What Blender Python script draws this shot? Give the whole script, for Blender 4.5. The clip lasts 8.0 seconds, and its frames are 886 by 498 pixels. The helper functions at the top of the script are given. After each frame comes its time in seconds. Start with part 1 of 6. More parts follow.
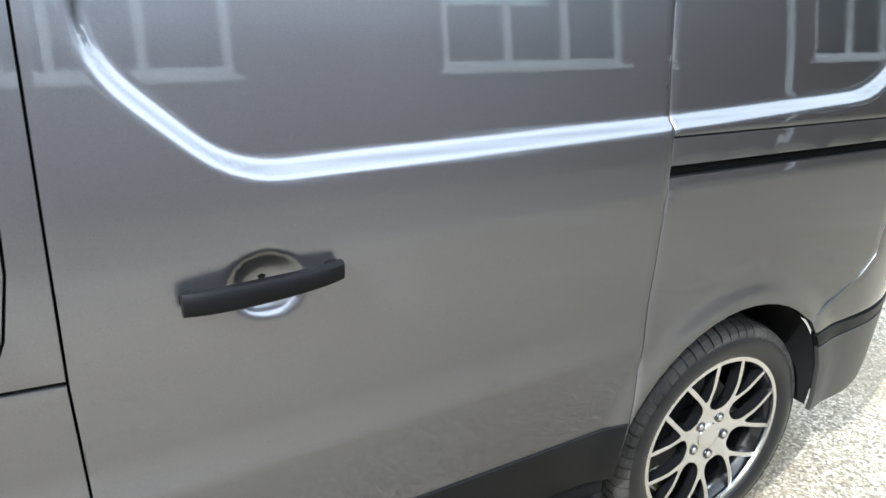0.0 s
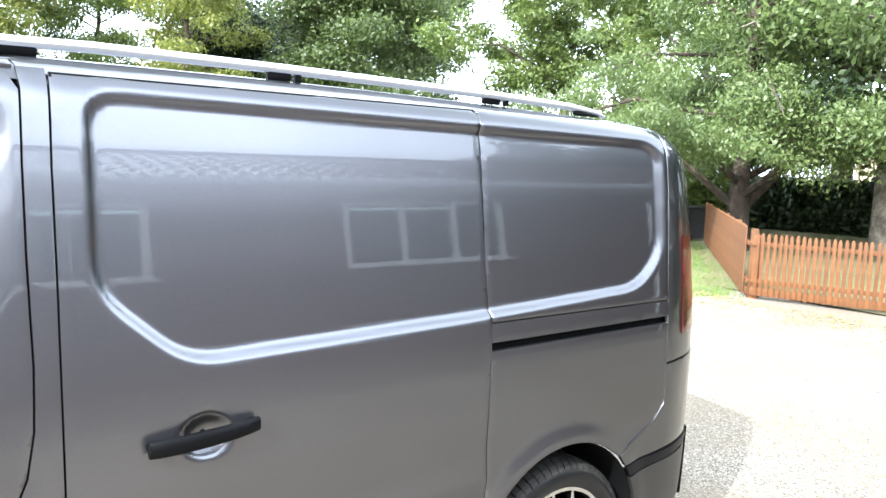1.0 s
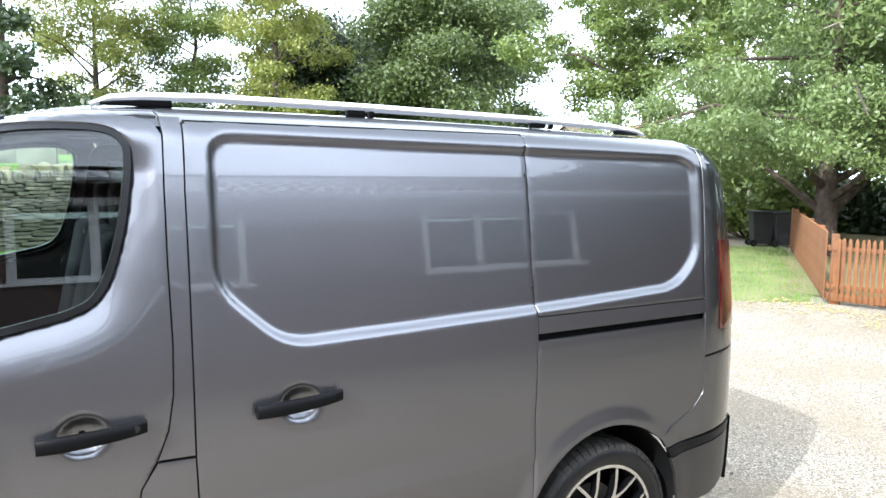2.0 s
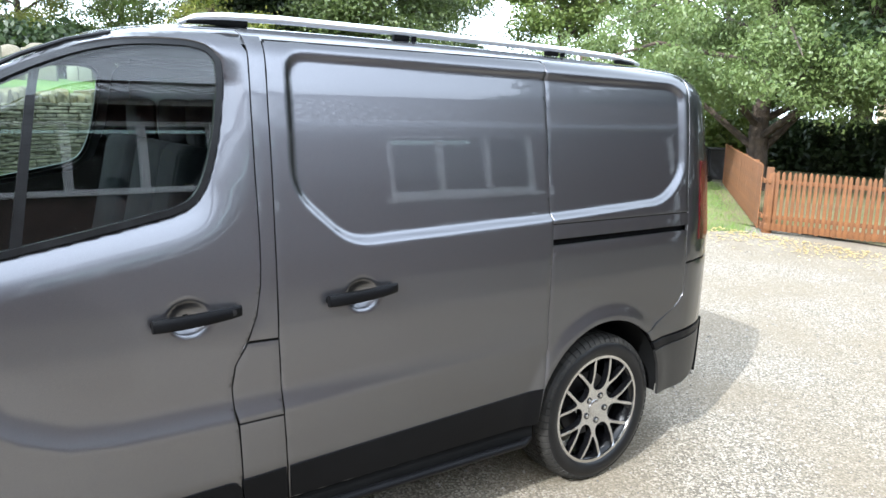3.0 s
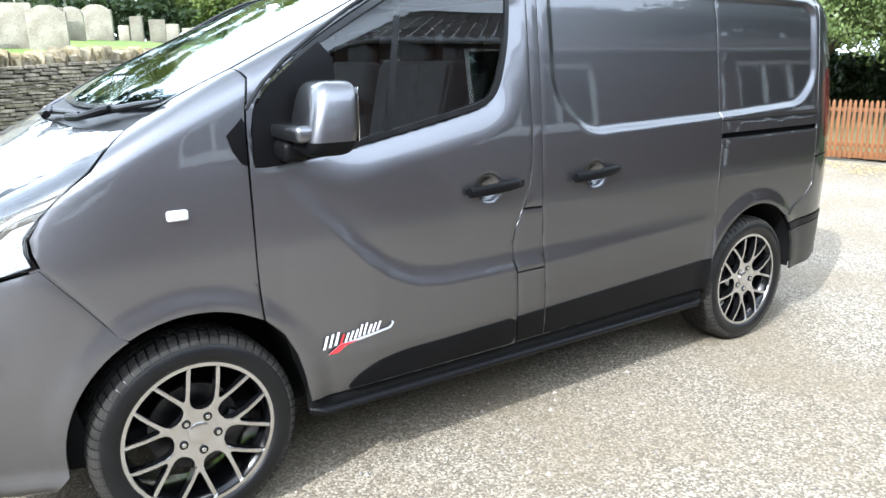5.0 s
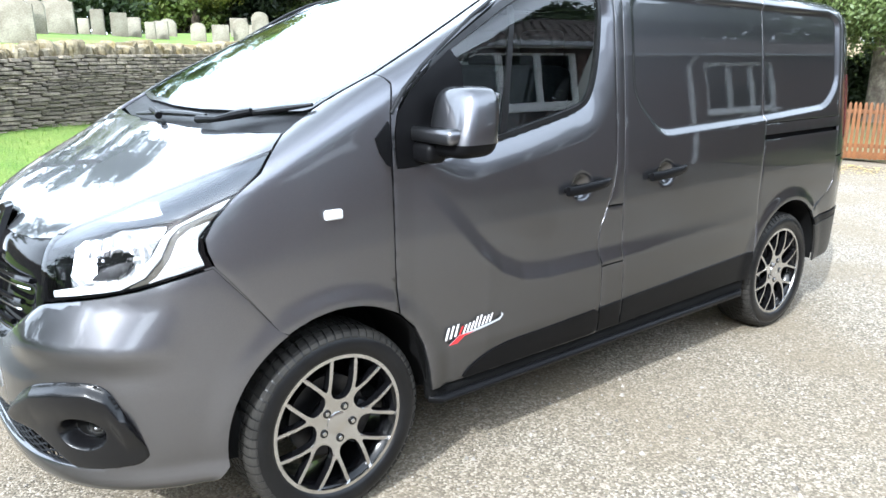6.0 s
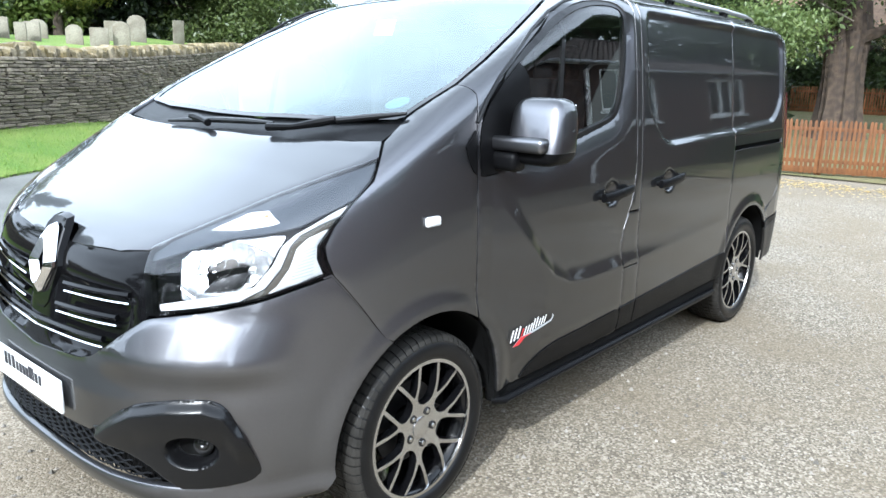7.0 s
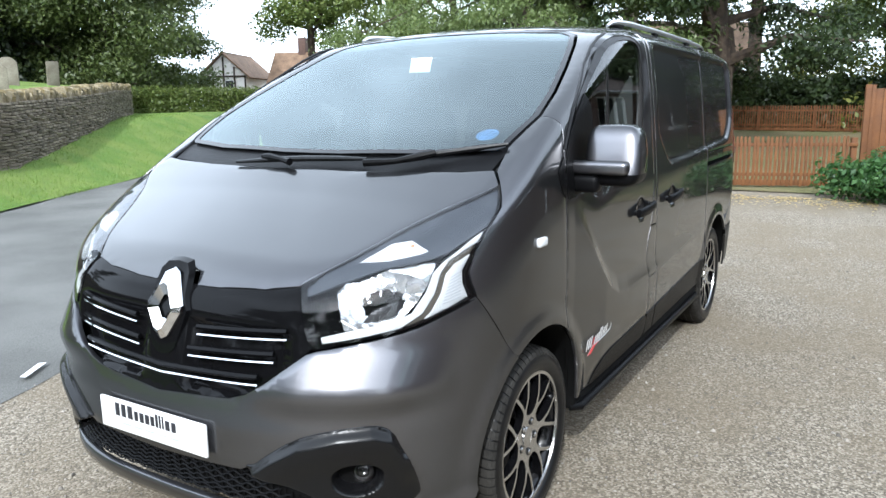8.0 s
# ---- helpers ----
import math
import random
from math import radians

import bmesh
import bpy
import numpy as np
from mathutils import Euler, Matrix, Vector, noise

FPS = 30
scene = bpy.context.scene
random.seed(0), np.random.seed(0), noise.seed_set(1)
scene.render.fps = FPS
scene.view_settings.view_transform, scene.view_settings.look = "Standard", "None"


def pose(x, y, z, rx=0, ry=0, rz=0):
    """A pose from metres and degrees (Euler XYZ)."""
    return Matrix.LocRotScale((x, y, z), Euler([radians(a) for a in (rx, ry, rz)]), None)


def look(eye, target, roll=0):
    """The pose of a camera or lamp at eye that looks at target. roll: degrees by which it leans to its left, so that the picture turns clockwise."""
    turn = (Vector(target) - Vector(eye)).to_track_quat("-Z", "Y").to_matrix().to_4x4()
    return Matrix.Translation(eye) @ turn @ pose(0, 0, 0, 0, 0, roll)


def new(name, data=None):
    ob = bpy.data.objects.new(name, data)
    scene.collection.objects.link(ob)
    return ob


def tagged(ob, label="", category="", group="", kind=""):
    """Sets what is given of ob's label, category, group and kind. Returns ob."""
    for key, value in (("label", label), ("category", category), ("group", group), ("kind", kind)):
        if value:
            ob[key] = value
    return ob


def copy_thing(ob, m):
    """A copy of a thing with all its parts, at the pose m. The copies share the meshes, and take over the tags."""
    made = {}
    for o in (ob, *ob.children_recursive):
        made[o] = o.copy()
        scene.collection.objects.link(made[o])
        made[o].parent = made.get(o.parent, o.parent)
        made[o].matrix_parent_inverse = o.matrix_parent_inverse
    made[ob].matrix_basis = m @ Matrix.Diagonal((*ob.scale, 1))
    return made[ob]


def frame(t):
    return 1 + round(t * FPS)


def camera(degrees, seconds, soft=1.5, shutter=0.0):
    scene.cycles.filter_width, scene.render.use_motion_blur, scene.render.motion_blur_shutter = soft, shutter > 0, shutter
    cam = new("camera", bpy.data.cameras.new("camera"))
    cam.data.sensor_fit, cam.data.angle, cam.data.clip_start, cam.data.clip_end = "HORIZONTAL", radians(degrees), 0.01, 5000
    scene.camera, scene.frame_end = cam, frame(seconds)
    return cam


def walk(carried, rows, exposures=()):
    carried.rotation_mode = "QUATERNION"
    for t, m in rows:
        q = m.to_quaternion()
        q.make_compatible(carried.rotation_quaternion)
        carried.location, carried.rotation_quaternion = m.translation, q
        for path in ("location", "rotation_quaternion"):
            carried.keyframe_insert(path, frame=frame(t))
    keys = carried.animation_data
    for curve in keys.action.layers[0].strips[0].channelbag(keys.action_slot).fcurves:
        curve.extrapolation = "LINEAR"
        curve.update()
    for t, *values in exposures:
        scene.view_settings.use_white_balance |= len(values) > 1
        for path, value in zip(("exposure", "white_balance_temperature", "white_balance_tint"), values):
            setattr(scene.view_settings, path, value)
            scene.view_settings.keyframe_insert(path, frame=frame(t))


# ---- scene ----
cam = camera(61.4, 8.0)
PATH = [
    (0, (1.473, -2.108, 1.561), (2.419, -0.495, 0.854), 2.7),
    (0.5, (1.326, -2.456, 1.621), (2.442, -0.842, 1.234), 1.0),
    (1, (1.2, -2.723, 1.733), (2.387, -1.129, 1.504), 1.9),
    (1.5, (1.138, -2.987, 1.767), (2.189, -1.293, 1.597), 1.3),
    (1.7, (1.129, -3.042, 1.774), (2.119, -1.314, 1.589), 0.9),
    (2.8, (0.641, -3.246, 1.706), (1.752, -1.613, 1.389), -0.0),
    (3, (0.55, -3.208, 1.703), (1.691, -1.607, 1.331), 1.5),
    (3.5, (0.238, -3.257, 1.657), (1.221, -1.597, 1.132), -0.8),
    (4, (-0.129, -3.264, 1.637), (0.804, -1.564, 1.15), -0.6),
    (4.2, (-0.238, -3.22, 1.6), (0.796, -1.591, 1.072), -1.0),
    (5.3, (-0.808, -3.315, 1.542), (0.316, -1.731, 1.068), -0.2),
    (5.5, (-0.928, -3.257, 1.539), (0.217, -1.685, 1.07), 0.5),
    (6, (-1.251, -3.035, 1.588), (-0.026, -1.535, 1.089), -0.0),
    (6.5, (-1.499, -2.802, 1.553), (-0.105, -1.463, 1.038), 0.0),
    (6.6, (-1.565, -2.775, 1.574), (-0.175, -1.429, 1.068), -0.9),
    (7, (-1.842, -2.568, 1.581), (-0.362, -1.307, 1.113), 1.3),
    (7.5, (-2.214, -2.327, 1.577), (-0.62, -1.22, 1.095), -0.1),
    (8, (-2.448, -2.023, 1.59), (-0.768, -1.011, 1.201), -0.7),
]
walk(cam, [(t, look(eye, target, roll)) for t, eye, target, roll in PATH],
     exposures=[(0, 1.08, 5750, 4), (0.9, 1.0, 5800, 7), (1.5, 0.84, 5850, 9), (3.0, 0.54, 5750, 7), (4.0, 0.70, 5700, 7), (5.5, 0.68, 5700, 7), (7.0, 0.22, 5650, 6), (8.0, -0.27, 5800, 7)])

# ---- world, sun, exposure ----
SUN_DIR = Vector((-0.750, -0.297, 0.590)).normalized()      # towards the sun
world = bpy.data.worlds.new("sky")
scene.world = world
world.use_nodes = True
wn, wl = world.node_tree.nodes, world.node_tree.links
sky = wn.new("ShaderNodeTexSky")
sky.sky_type = "NISHITA"
sky.sun_disc = False
sky.sun_elevation = math.asin(SUN_DIR.z)
sky.sun_rotation = math.atan2(SUN_DIR.x, SUN_DIR.y)
sky.air_density, sky.dust_density, sky.ozone_density = 1.0, 5.0, 0.6
hsv = wn.new("ShaderNodeHueSaturation")
hsv.inputs["Saturation"].default_value = 0.6
# a bright bank of broken cloud over the churchyard side, thinning to open sky overhead and towards the sun
cn = wn.new("ShaderNodeTexNoise")
cn.inputs["Scale"].default_value, cn.inputs["Detail"].default_value = 2.2, 7
cr = wn.new("ShaderNodeMapRange")
cr.inputs["From Min"].default_value, cr.inputs["From Max"].default_value = 0.38, 0.62
cr.inputs["To Min"].default_value, cr.inputs["To Max"].default_value = 15.0, 23.0
cm = wn.new("ShaderNodeVectorMath")
cm.operation = "SCALE"
cm.inputs[0].default_value = (0.93, 0.98, 1.045)
ca = wn.new("ShaderNodeVectorMath")
ca.operation = "ADD"
tc = wn.new("ShaderNodeTexCoord")
wl.new(tc.outputs["Generated"], cn.inputs["Vector"])
wl.new(cn.outputs["Fac"], cr.inputs["Value"])
cs = wn.new("ShaderNodeSeparateXYZ")
ch = wn.new("ShaderNodeMapRange")
ch.inputs["From Min"].default_value, ch.inputs["From Max"].default_value = 0.60, 0.92
ch.inputs["To Min"].default_value, ch.inputs["To Max"].default_value = 1.0, 0.50
cx = wn.new("ShaderNodeMath")
cx.operation = "MULTIPLY"
wl.new(tc.outputs["Generated"], cs.inputs["Vector"])
wl.new(cs.outputs["Z"], ch.inputs["Value"])
wl.new(cr.outputs["Result"], cx.inputs[0])
cb = wn.new("ShaderNodeMapRange")
cb.interpolation_type = "SMOOTHSTEP"
cb.inputs["From Min"].default_value, cb.inputs["From Max"].default_value = -0.75, 0.55
cb.inputs["To Min"].default_value, cb.inputs["To Max"].default_value = 0.90, 1.32
cy = wn.new("ShaderNodeMath")
cy.operation = "MULTIPLY"
wl.new(cs.outputs["Y"], cb.inputs["Value"])
wl.new(cb.outputs["Result"], cy.inputs[0])
wl.new(ch.outputs["Result"], cy.inputs[1])
wl.new(cy.outputs[0], cx.inputs[1])
wl.new(cx.outputs[0], cm.inputs["Scale"])
wl.new(sky.outputs["Color"], hsv.inputs["Color"])
wl.new(hsv.outputs["Color"], ca.inputs[0])
wl.new(cm.outputs[0], ca.inputs[1])
wl.new(ca.outputs[0], wn["Background"].inputs["Color"])
wn["Background"].inputs["Strength"].default_value = 0.14

sun_data = bpy.data.lights.new("sun", "SUN")
sun_data.energy, sun_data.angle, sun_data.color = 5.0, radians(0.7), (1.0, 0.97, 0.92)
sun = new("sun", sun_data)
sun.matrix_world = look(SUN_DIR * 60, (0, 0, 0))

# ---- materials ----
def material(name, colour, rough=0.5, metal=0.0, vary=0.0, scale=8.0, bump=0.0, bump_scale=60.0, colour2=None,
             spec=0.5, coat=0.0, fine=0.0, random_fac=0.0):
    """A surface with two scales of variation: blotches (vary, scale) and grain (fine), with fine relief (bump)."""
    m = bpy.data.materials.new(name)
    m.use_nodes = True
    n, l = m.node_tree.nodes, m.node_tree.links
    p = n["Principled BSDF"]
    p.inputs["Roughness"].default_value, p.inputs["Metallic"].default_value = rough, metal
    p.inputs["Coat Weight"].default_value, p.inputs["Coat Roughness"].default_value = coat, 0.03
    p.inputs["Specular IOR Level"].default_value = spec
    tex = n.new("ShaderNodeTexCoord")
    col = None
    base = n.new("ShaderNodeRGB")
    base.outputs[0].default_value = (*colour, 1)
    col = base.outputs[0]
    if vary or colour2:
        a = n.new("ShaderNodeTexNoise")
        a.inputs["Scale"].default_value, a.inputs["Detail"].default_value = scale, 5
        l.new(tex.outputs["Object"], a.inputs["Vector"])
        r = n.new("ShaderNodeValToRGB")
        r.color_ramp.elements[0].position, r.color_ramp.elements[1].position = 0.38, 0.62
        l.new(a.outputs["Fac"], r.inputs["Fac"])
        mix = n.new("ShaderNodeMixRGB")
        c2 = colour2 or tuple(c * (1 - vary) for c in colour)
        mix.inputs["Color2"].default_value = (*c2, 1)
        l.new(r.outputs["Color"], mix.inputs["Fac"])
        l.new(col, mix.inputs["Color1"])
        col = mix.outputs["Color"]
    if fine:
        b = n.new("ShaderNodeTexNoise")
        b.inputs["Scale"].default_value, b.inputs["Detail"].default_value = bump_scale, 3
        l.new(tex.outputs["Object"], b.inputs["Vector"])
        mr = n.new("ShaderNodeMapRange")
        mr.inputs["From Min"].default_value, mr.inputs["From Max"].default_value = 0.3, 0.7
        mr.inputs["To Min"].default_value, mr.inputs["To Max"].default_value = 1 - fine, 1 + fine
        l.new(b.outputs["Fac"], mr.inputs["Value"])
        h = n.new("ShaderNodeHueSaturation")
        l.new(mr.outputs["Result"], h.inputs["Value"])
        l.new(col, h.inputs["Color"])
        col = h.outputs["Color"]
    if random_fac:
        g = n.new("ShaderNodeNewGeometry")
        o = n.new("ShaderNodeObjectInfo")
        ad = n.new("ShaderNodeMath")
        ad.operation = "ADD"
        l.new(g.outputs["Random Per Island"], ad.inputs[0])
        l.new(o.outputs["Random"], ad.inputs[1])
        fr = n.new("ShaderNodeMath")
        fr.operation = "FRACT"
        l.new(ad.outputs[0], fr.inputs[0])
        mr2 = n.new("ShaderNodeMapRange")
        mr2.inputs["To Min"].default_value, mr2.inputs["To Max"].default_value = 1 - random_fac, 1 + random_fac
        l.new(fr.outputs[0], mr2.inputs["Value"])
        h2 = n.new("ShaderNodeHueSaturation")
        l.new(mr2.outputs["Result"], h2.inputs["Value"])
        l.new(col, h2.inputs["Color"])
        col = h2.outputs["Color"]
    l.new(col, p.inputs["Base Color"])
    if bump:
        bt = n.new("ShaderNodeTexNoise")
        bt.inputs["Scale"].default_value, bt.inputs["Detail"].default_value = bump_scale, 4
        l.new(tex.outputs["Object"], bt.inputs["Vector"])
        bn = n.new("ShaderNodeBump")
        bn.inputs["Strength"].default_value, bn.inputs["Distance"].default_value = 1.0, bump
        l.new(bt.outputs["Fac"], bn.inputs["Height"])
        l.new(bn.outputs["Normal"], p.inputs["Normal"])
    return m


def glass_material(name, tint, rough=0.0, ior=1.5, sheen=(1, 1, 1)):
    m = bpy.data.materials.new(name)
    m.use_nodes = True
    n, l = m.node_tree.nodes, m.node_tree.links
    n.remove(n["Principled BSDF"])
    t, g, f, x = (n.new("ShaderNodeBsdfTransparent"), n.new("ShaderNodeBsdfGlossy"), n.new("ShaderNodeFresnel"),
                  n.new("ShaderNodeMixShader"))
    t.inputs["Color"].default_value = (*tint, 1)
    g.inputs["Roughness"].default_value = rough
    g.inputs["Color"].default_value = (*sheen, 1)
    f.inputs["IOR"].default_value = ior
    l.new(f.outputs[0], x.inputs[0])
    l.new(t.outputs[0], x.inputs[1])
    l.new(g.outputs[0], x.inputs[2])
    l.new(x.outputs[0], n["Material Output"].inputs["Surface"])
    return m


def leaf_material(name, c1, c2):
    """Leaves: two greens by island, light passing through."""
    m = bpy.data.materials.new(name)
    m.use_nodes = True
    n, l = m.node_tree.nodes, m.node_tree.links
    p = n["Principled BSDF"]
    p.inputs["Roughness"].default_value = 0.45
    g = n.new("ShaderNodeNewGeometry")
    r = n.new("ShaderNodeMixRGB")
    r.inputs["Color1"].default_value, r.inputs["Color2"].default_value = (*c1, 1), (*c2, 1)
    l.new(g.outputs["Random Per Island"], r.inputs["Fac"])
    l.new(r.outputs["Color"], p.inputs["Base Color"])
    t, x = n.new("ShaderNodeBsdfTranslucent"), n.new("ShaderNodeMixShader")
    b = n.new("ShaderNodeHueSaturation")
    b.inputs["Value"].default_value = 1.5
    l.new(r.outputs["Color"], b.inputs["Color"])
    l.new(b.outputs["Color"], t.inputs["Color"])
    x.inputs[0].default_value = 0.35
    l.new(p.outputs[0], x.inputs[1])
    l.new(t.outputs[0], x.inputs[2])
    l.new(x.outputs[0], n["Material Output"].inputs["Surface"])
    return m


def paint_material():
    """Metallic grey car paint: dark flake coat under clear lacquer, with a little orange peel."""
    m = bpy.data.materials.new("grey_metallic_paint")
    m.use_nodes = True
    n, l = m.node_tree.nodes, m.node_tree.links
    p = n["Principled BSDF"]
    tex = n.new("ShaderNodeTexCoord")
    fl = n.new("ShaderNodeTexNoise")
    fl.inputs["Scale"].default_value, fl.inputs["Detail"].default_value = 900, 2
    l.new(tex.outputs["Object"], fl.inputs["Vector"])
    rp = n.new("ShaderNodeValToRGB")
    rp.color_ramp.elements[0].color, rp.color_ramp.elements[1].color = (0.118, 0.117, 0.126, 1), (0.222, 0.221, 0.239, 1)
    l.new(fl.outputs["Fac"], rp.inputs["Fac"])
    l.new(rp.outputs["Color"], p.inputs["Base Color"])
    p.inputs["Metallic"].default_value = 0.94
    p.inputs["Specular Tint"].default_value = (0.02, 0.02, 0.02, 1)
    p.inputs["Roughness"].default_value = 0.33
    pe = n.new("ShaderNodeTexNoise")
    pe.inputs["Scale"].default_value, pe.inputs["Detail"].default_value = 55, 1
    l.new(tex.outputs["Object"], pe.inputs["Vector"])
    bn = n.new("ShaderNodeBump")
    bn.inputs["Strength"].default_value, bn.inputs["Distance"].default_value = 0.2, 0.00012
    l.new(pe.outputs["Fac"], bn.inputs["Height"])
    # the binder under the same lacquer, seen where the flakes turn away
    d = n.new("ShaderNodeBsdfPrincipled")
    d.inputs["Base Color"].default_value = (0.012, 0.0125, 0.0135, 1)
    d.inputs["Metallic"].default_value, d.inputs["Roughness"].default_value = 0.5, 0.40
    d.inputs["Specular IOR Level"].default_value = 0.2
    for q in (p, d):
        q.inputs["Coat IOR"].default_value = 1.53
        q.inputs["Coat Weight"].default_value, q.inputs["Coat Roughness"].default_value = 1.0, 0.025
        l.new(bn.outputs["Normal"], q.inputs["Coat Normal"])
    lw = n.new("ShaderNodeLayerWeight")
    lw.inputs["Blend"].default_value = 0.5
    fm = n.new("ShaderNodeMapRange")
    fm.inputs["From Min"].default_value, fm.inputs["From Max"].default_value = 0.09, 0.52
    fm.inputs["To Min"].default_value, fm.inputs["To Max"].default_value = 0.0, 0.97
    l.new(lw.outputs["Facing"], fm.inputs["Value"])
    x = n.new("ShaderNodeMixShader")
    l.new(fm.outputs["Result"], x.inputs[0])
    l.new(p.outputs[0], x.inputs[1])
    l.new(d.outputs[0], x.inputs[2])
    l.new(x.outputs[0], n["Material Output"].inputs["Surface"])
    return m


def gravel_material():
    """Pale crushed stone trodden into earth."""
    m = bpy.data.materials.new("gravel")
    m.use_nodes = True
    n, l = m.node_tree.nodes, m.node_tree.links
    p = n["Principled BSDF"]
    p.inputs["Roughness"].default_value = 0.9
    tex = n.new("ShaderNodeTexCoord")
    v = n.new("ShaderNodeTexVoronoi")
    v.inputs["Scale"].default_value, v.inputs["Randomness"].default_value = 105, 1
    l.new(tex.outputs["Object"], v.inputs["Vector"])
    sep = n.new("ShaderNodeSeparateColor")
    l.new(v.outputs["Color"], sep.inputs["Color"])
    r = n.new("ShaderNodeValToRGB")
    els = r.color_ramp.elements
    els[0].position, els[0].color = 0.0, (0.070, 0.058, 0.042, 1)
    els[1].position, els[1].color = 1.0, (0.40, 0.355, 0.285, 1)
    e = els.new(0.55)
    e.color = (0.190, 0.162, 0.120, 1)
    l.new(sep.outputs[0], r.inputs["Fac"])
    big = n.new("ShaderNodeTexNoise")
    big.inputs["Scale"].default_value, big.inputs["Detail"].default_value = 0.9, 6
    l.new(tex.outputs["Object"], big.inputs["Vector"])
    br = n.new("ShaderNodeValToRGB")
    br.color_ramp.elements[0].position, br.color_ramp.elements[1].position = 0.38, 0.62
    l.new(big.outputs["Fac"], br.inputs["Fac"])
    f = n.new("ShaderNodeMath")
    f.operation = "MULTIPLY"
    f.inputs[1].default_value = 0.62
    l.new(br.outputs["Color"], f.inputs[0])
    mx = n.new("ShaderNodeMixRGB")
    mx.inputs["Color2"].default_value = (0.165, 0.130, 0.084, 1)
    l.new(f.outputs[0], mx.inputs["Fac"])
    l.new(r.outputs["Color"], mx.inputs["Color1"])
    l.new(mx.outputs["Color"], p.inputs["Base Color"])
    b = n.new("ShaderNodeBump")
    b.inputs["Strength"].default_value, b.inputs["Distance"].default_value = 0.6, 0.006
    b.invert = True
    l.new(v.outputs["Distance"], b.inputs["Height"])
    l.new(b.outputs["Normal"], p.inputs["Normal"])
    return m


PAINT = paint_material()
GRAVEL = gravel_material()
ASPHALT = material("asphalt", (0.150, 0.150, 0.140), 0.92, vary=0.35, scale=0.7, bump=0.006, bump_scale=120, fine=0.3)
GRASS = material("grass", (0.12, 0.215, 0.03), 0.9, colour2=(0.19, 0.26, 0.05), scale=1.2, bump=0.05, bump_scale=45, fine=0.35)
LAWN = material("worn_lawn", (0.115, 0.15, 0.04), 0.9, colour2=(0.19, 0.19, 0.075), scale=1.6, bump=0.04, bump_scale=45, fine=0.35)
GARDEN = material("shaded_garden_soil", (0.135, 0.135, 0.05), 0.9, colour2=(0.18, 0.15, 0.075), scale=0.8, bump=0.04, bump_scale=30, fine=0.3)
PLASTIC = material("black_plastic", (0.0045, 0.0045, 0.005), 0.36, spec=0.08, bump=0.0006, bump_scale=500, vary=0.2, scale=4)
BEZEL = material("satin_black_bezel", (0.005, 0.005, 0.0055), 0.24, spec=0.32, bump=0.0003, bump_scale=500)
DUSTY_PLASTIC = material("dusty_bumper_plastic", (0.017, 0.016, 0.015), 0.42, spec=0.4, vary=0.25, scale=6, bump=0.0006, bump_scale=400)
GLOSS_BLACK = material("gloss_black", (0.004, 0.004, 0.0045), 0.07, coat=0.06, spec=0.07)
# near-black for hidden parts and hollows; the hollows' shade is in this colour
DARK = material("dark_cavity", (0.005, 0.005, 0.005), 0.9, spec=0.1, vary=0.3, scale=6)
RUBBER = material("rubber", (0.006, 0.006, 0.0065), 0.36, spec=0.28, vary=0.35, scale=14, bump=0.0008, bump_scale=200, fine=0.15)
ALLOY = material("machined_alloy", (0.60, 0.595, 0.595), 0.22, metal=1.0, vary=0.08, scale=30)
TREAD = material("dusty_tread", (0.028, 0.026, 0.023), 0.7, spec=0.2, vary=0.4, scale=12)
RIM_BLACK = material("rim_black", (0.004, 0.004, 0.0045), 0.2, coat=0.35, spec=0.2)
STEEL = material("brake_steel", (0.07, 0.07, 0.073), 0.45, metal=1.0, vary=0.3, scale=20)
CHROME = material("chrome", (0.80, 0.80, 0.81), 0.06, metal=1.0)
SATIN = material("satin_aluminium", (0.80, 0.81, 0.83), 0.28, metal=0.9)
GLASS = glass_material("window_glass", (0.72, 0.82, 0.78), ior=1.62)
SCREEN = glass_material("windscreen_glass", (0.74, 0.86, 0.86), ior=1.72, sheen=(0.86, 0.98, 1.0))
FRIT = material("printed_screen_edge", (0.006, 0.006, 0.007), 0.15, spec=0.3)
LENS = glass_material("lamp_lens", (0.93, 0.94, 0.95), ior=1.45)
STRIP_BROWN = material("smoked_strip", (0.10, 0.09, 0.075), 0.25, vary=0.1, scale=20)
SATIN_GREY = material("satin_grey_plastic", (0.055, 0.062, 0.075), 0.3, vary=0.1, scale=10)
REFLECTOR = material("lamp_reflector", (0.76, 0.77, 0.79), 0.17, metal=0.8)
LAMP_WHITE = material("lamp_white", (0.66, 0.67, 0.68), 0.2, vary=0.04, scale=30)
AMBER = material("amber_bulb", (0.42, 0.22, 0.13), 0.2)
RED_LENS = material("red_lens", (0.045, 0.003, 0.004), 0.15, coat=0.6)
WHITE = material("white_plastic", (0.84, 0.84, 0.83), 0.35, vary=0.03, scale=10)
INK = material("dark_print", (0.02, 0.02, 0.025), 0.5)
DECAL_RED = material("red_vinyl", (0.62, 0.03, 0.035), 0.3)
DECAL_GREY = material("grey_vinyl", (0.45, 0.47, 0.50), 0.3)
TRIM = material("cabin_plastic", (0.035, 0.036, 0.039), 0.6, vary=0.2, scale=5)
FABRIC = material("seat_fabric", (0.010, 0.010, 0.012), 0.95, vary=0.25, scale=20, bump=0.001, bump_scale=300, fine=0.2)
FABRIC.node_tree.nodes["Principled BSDF"].inputs["Specular IOR Level"].default_value = 0.1
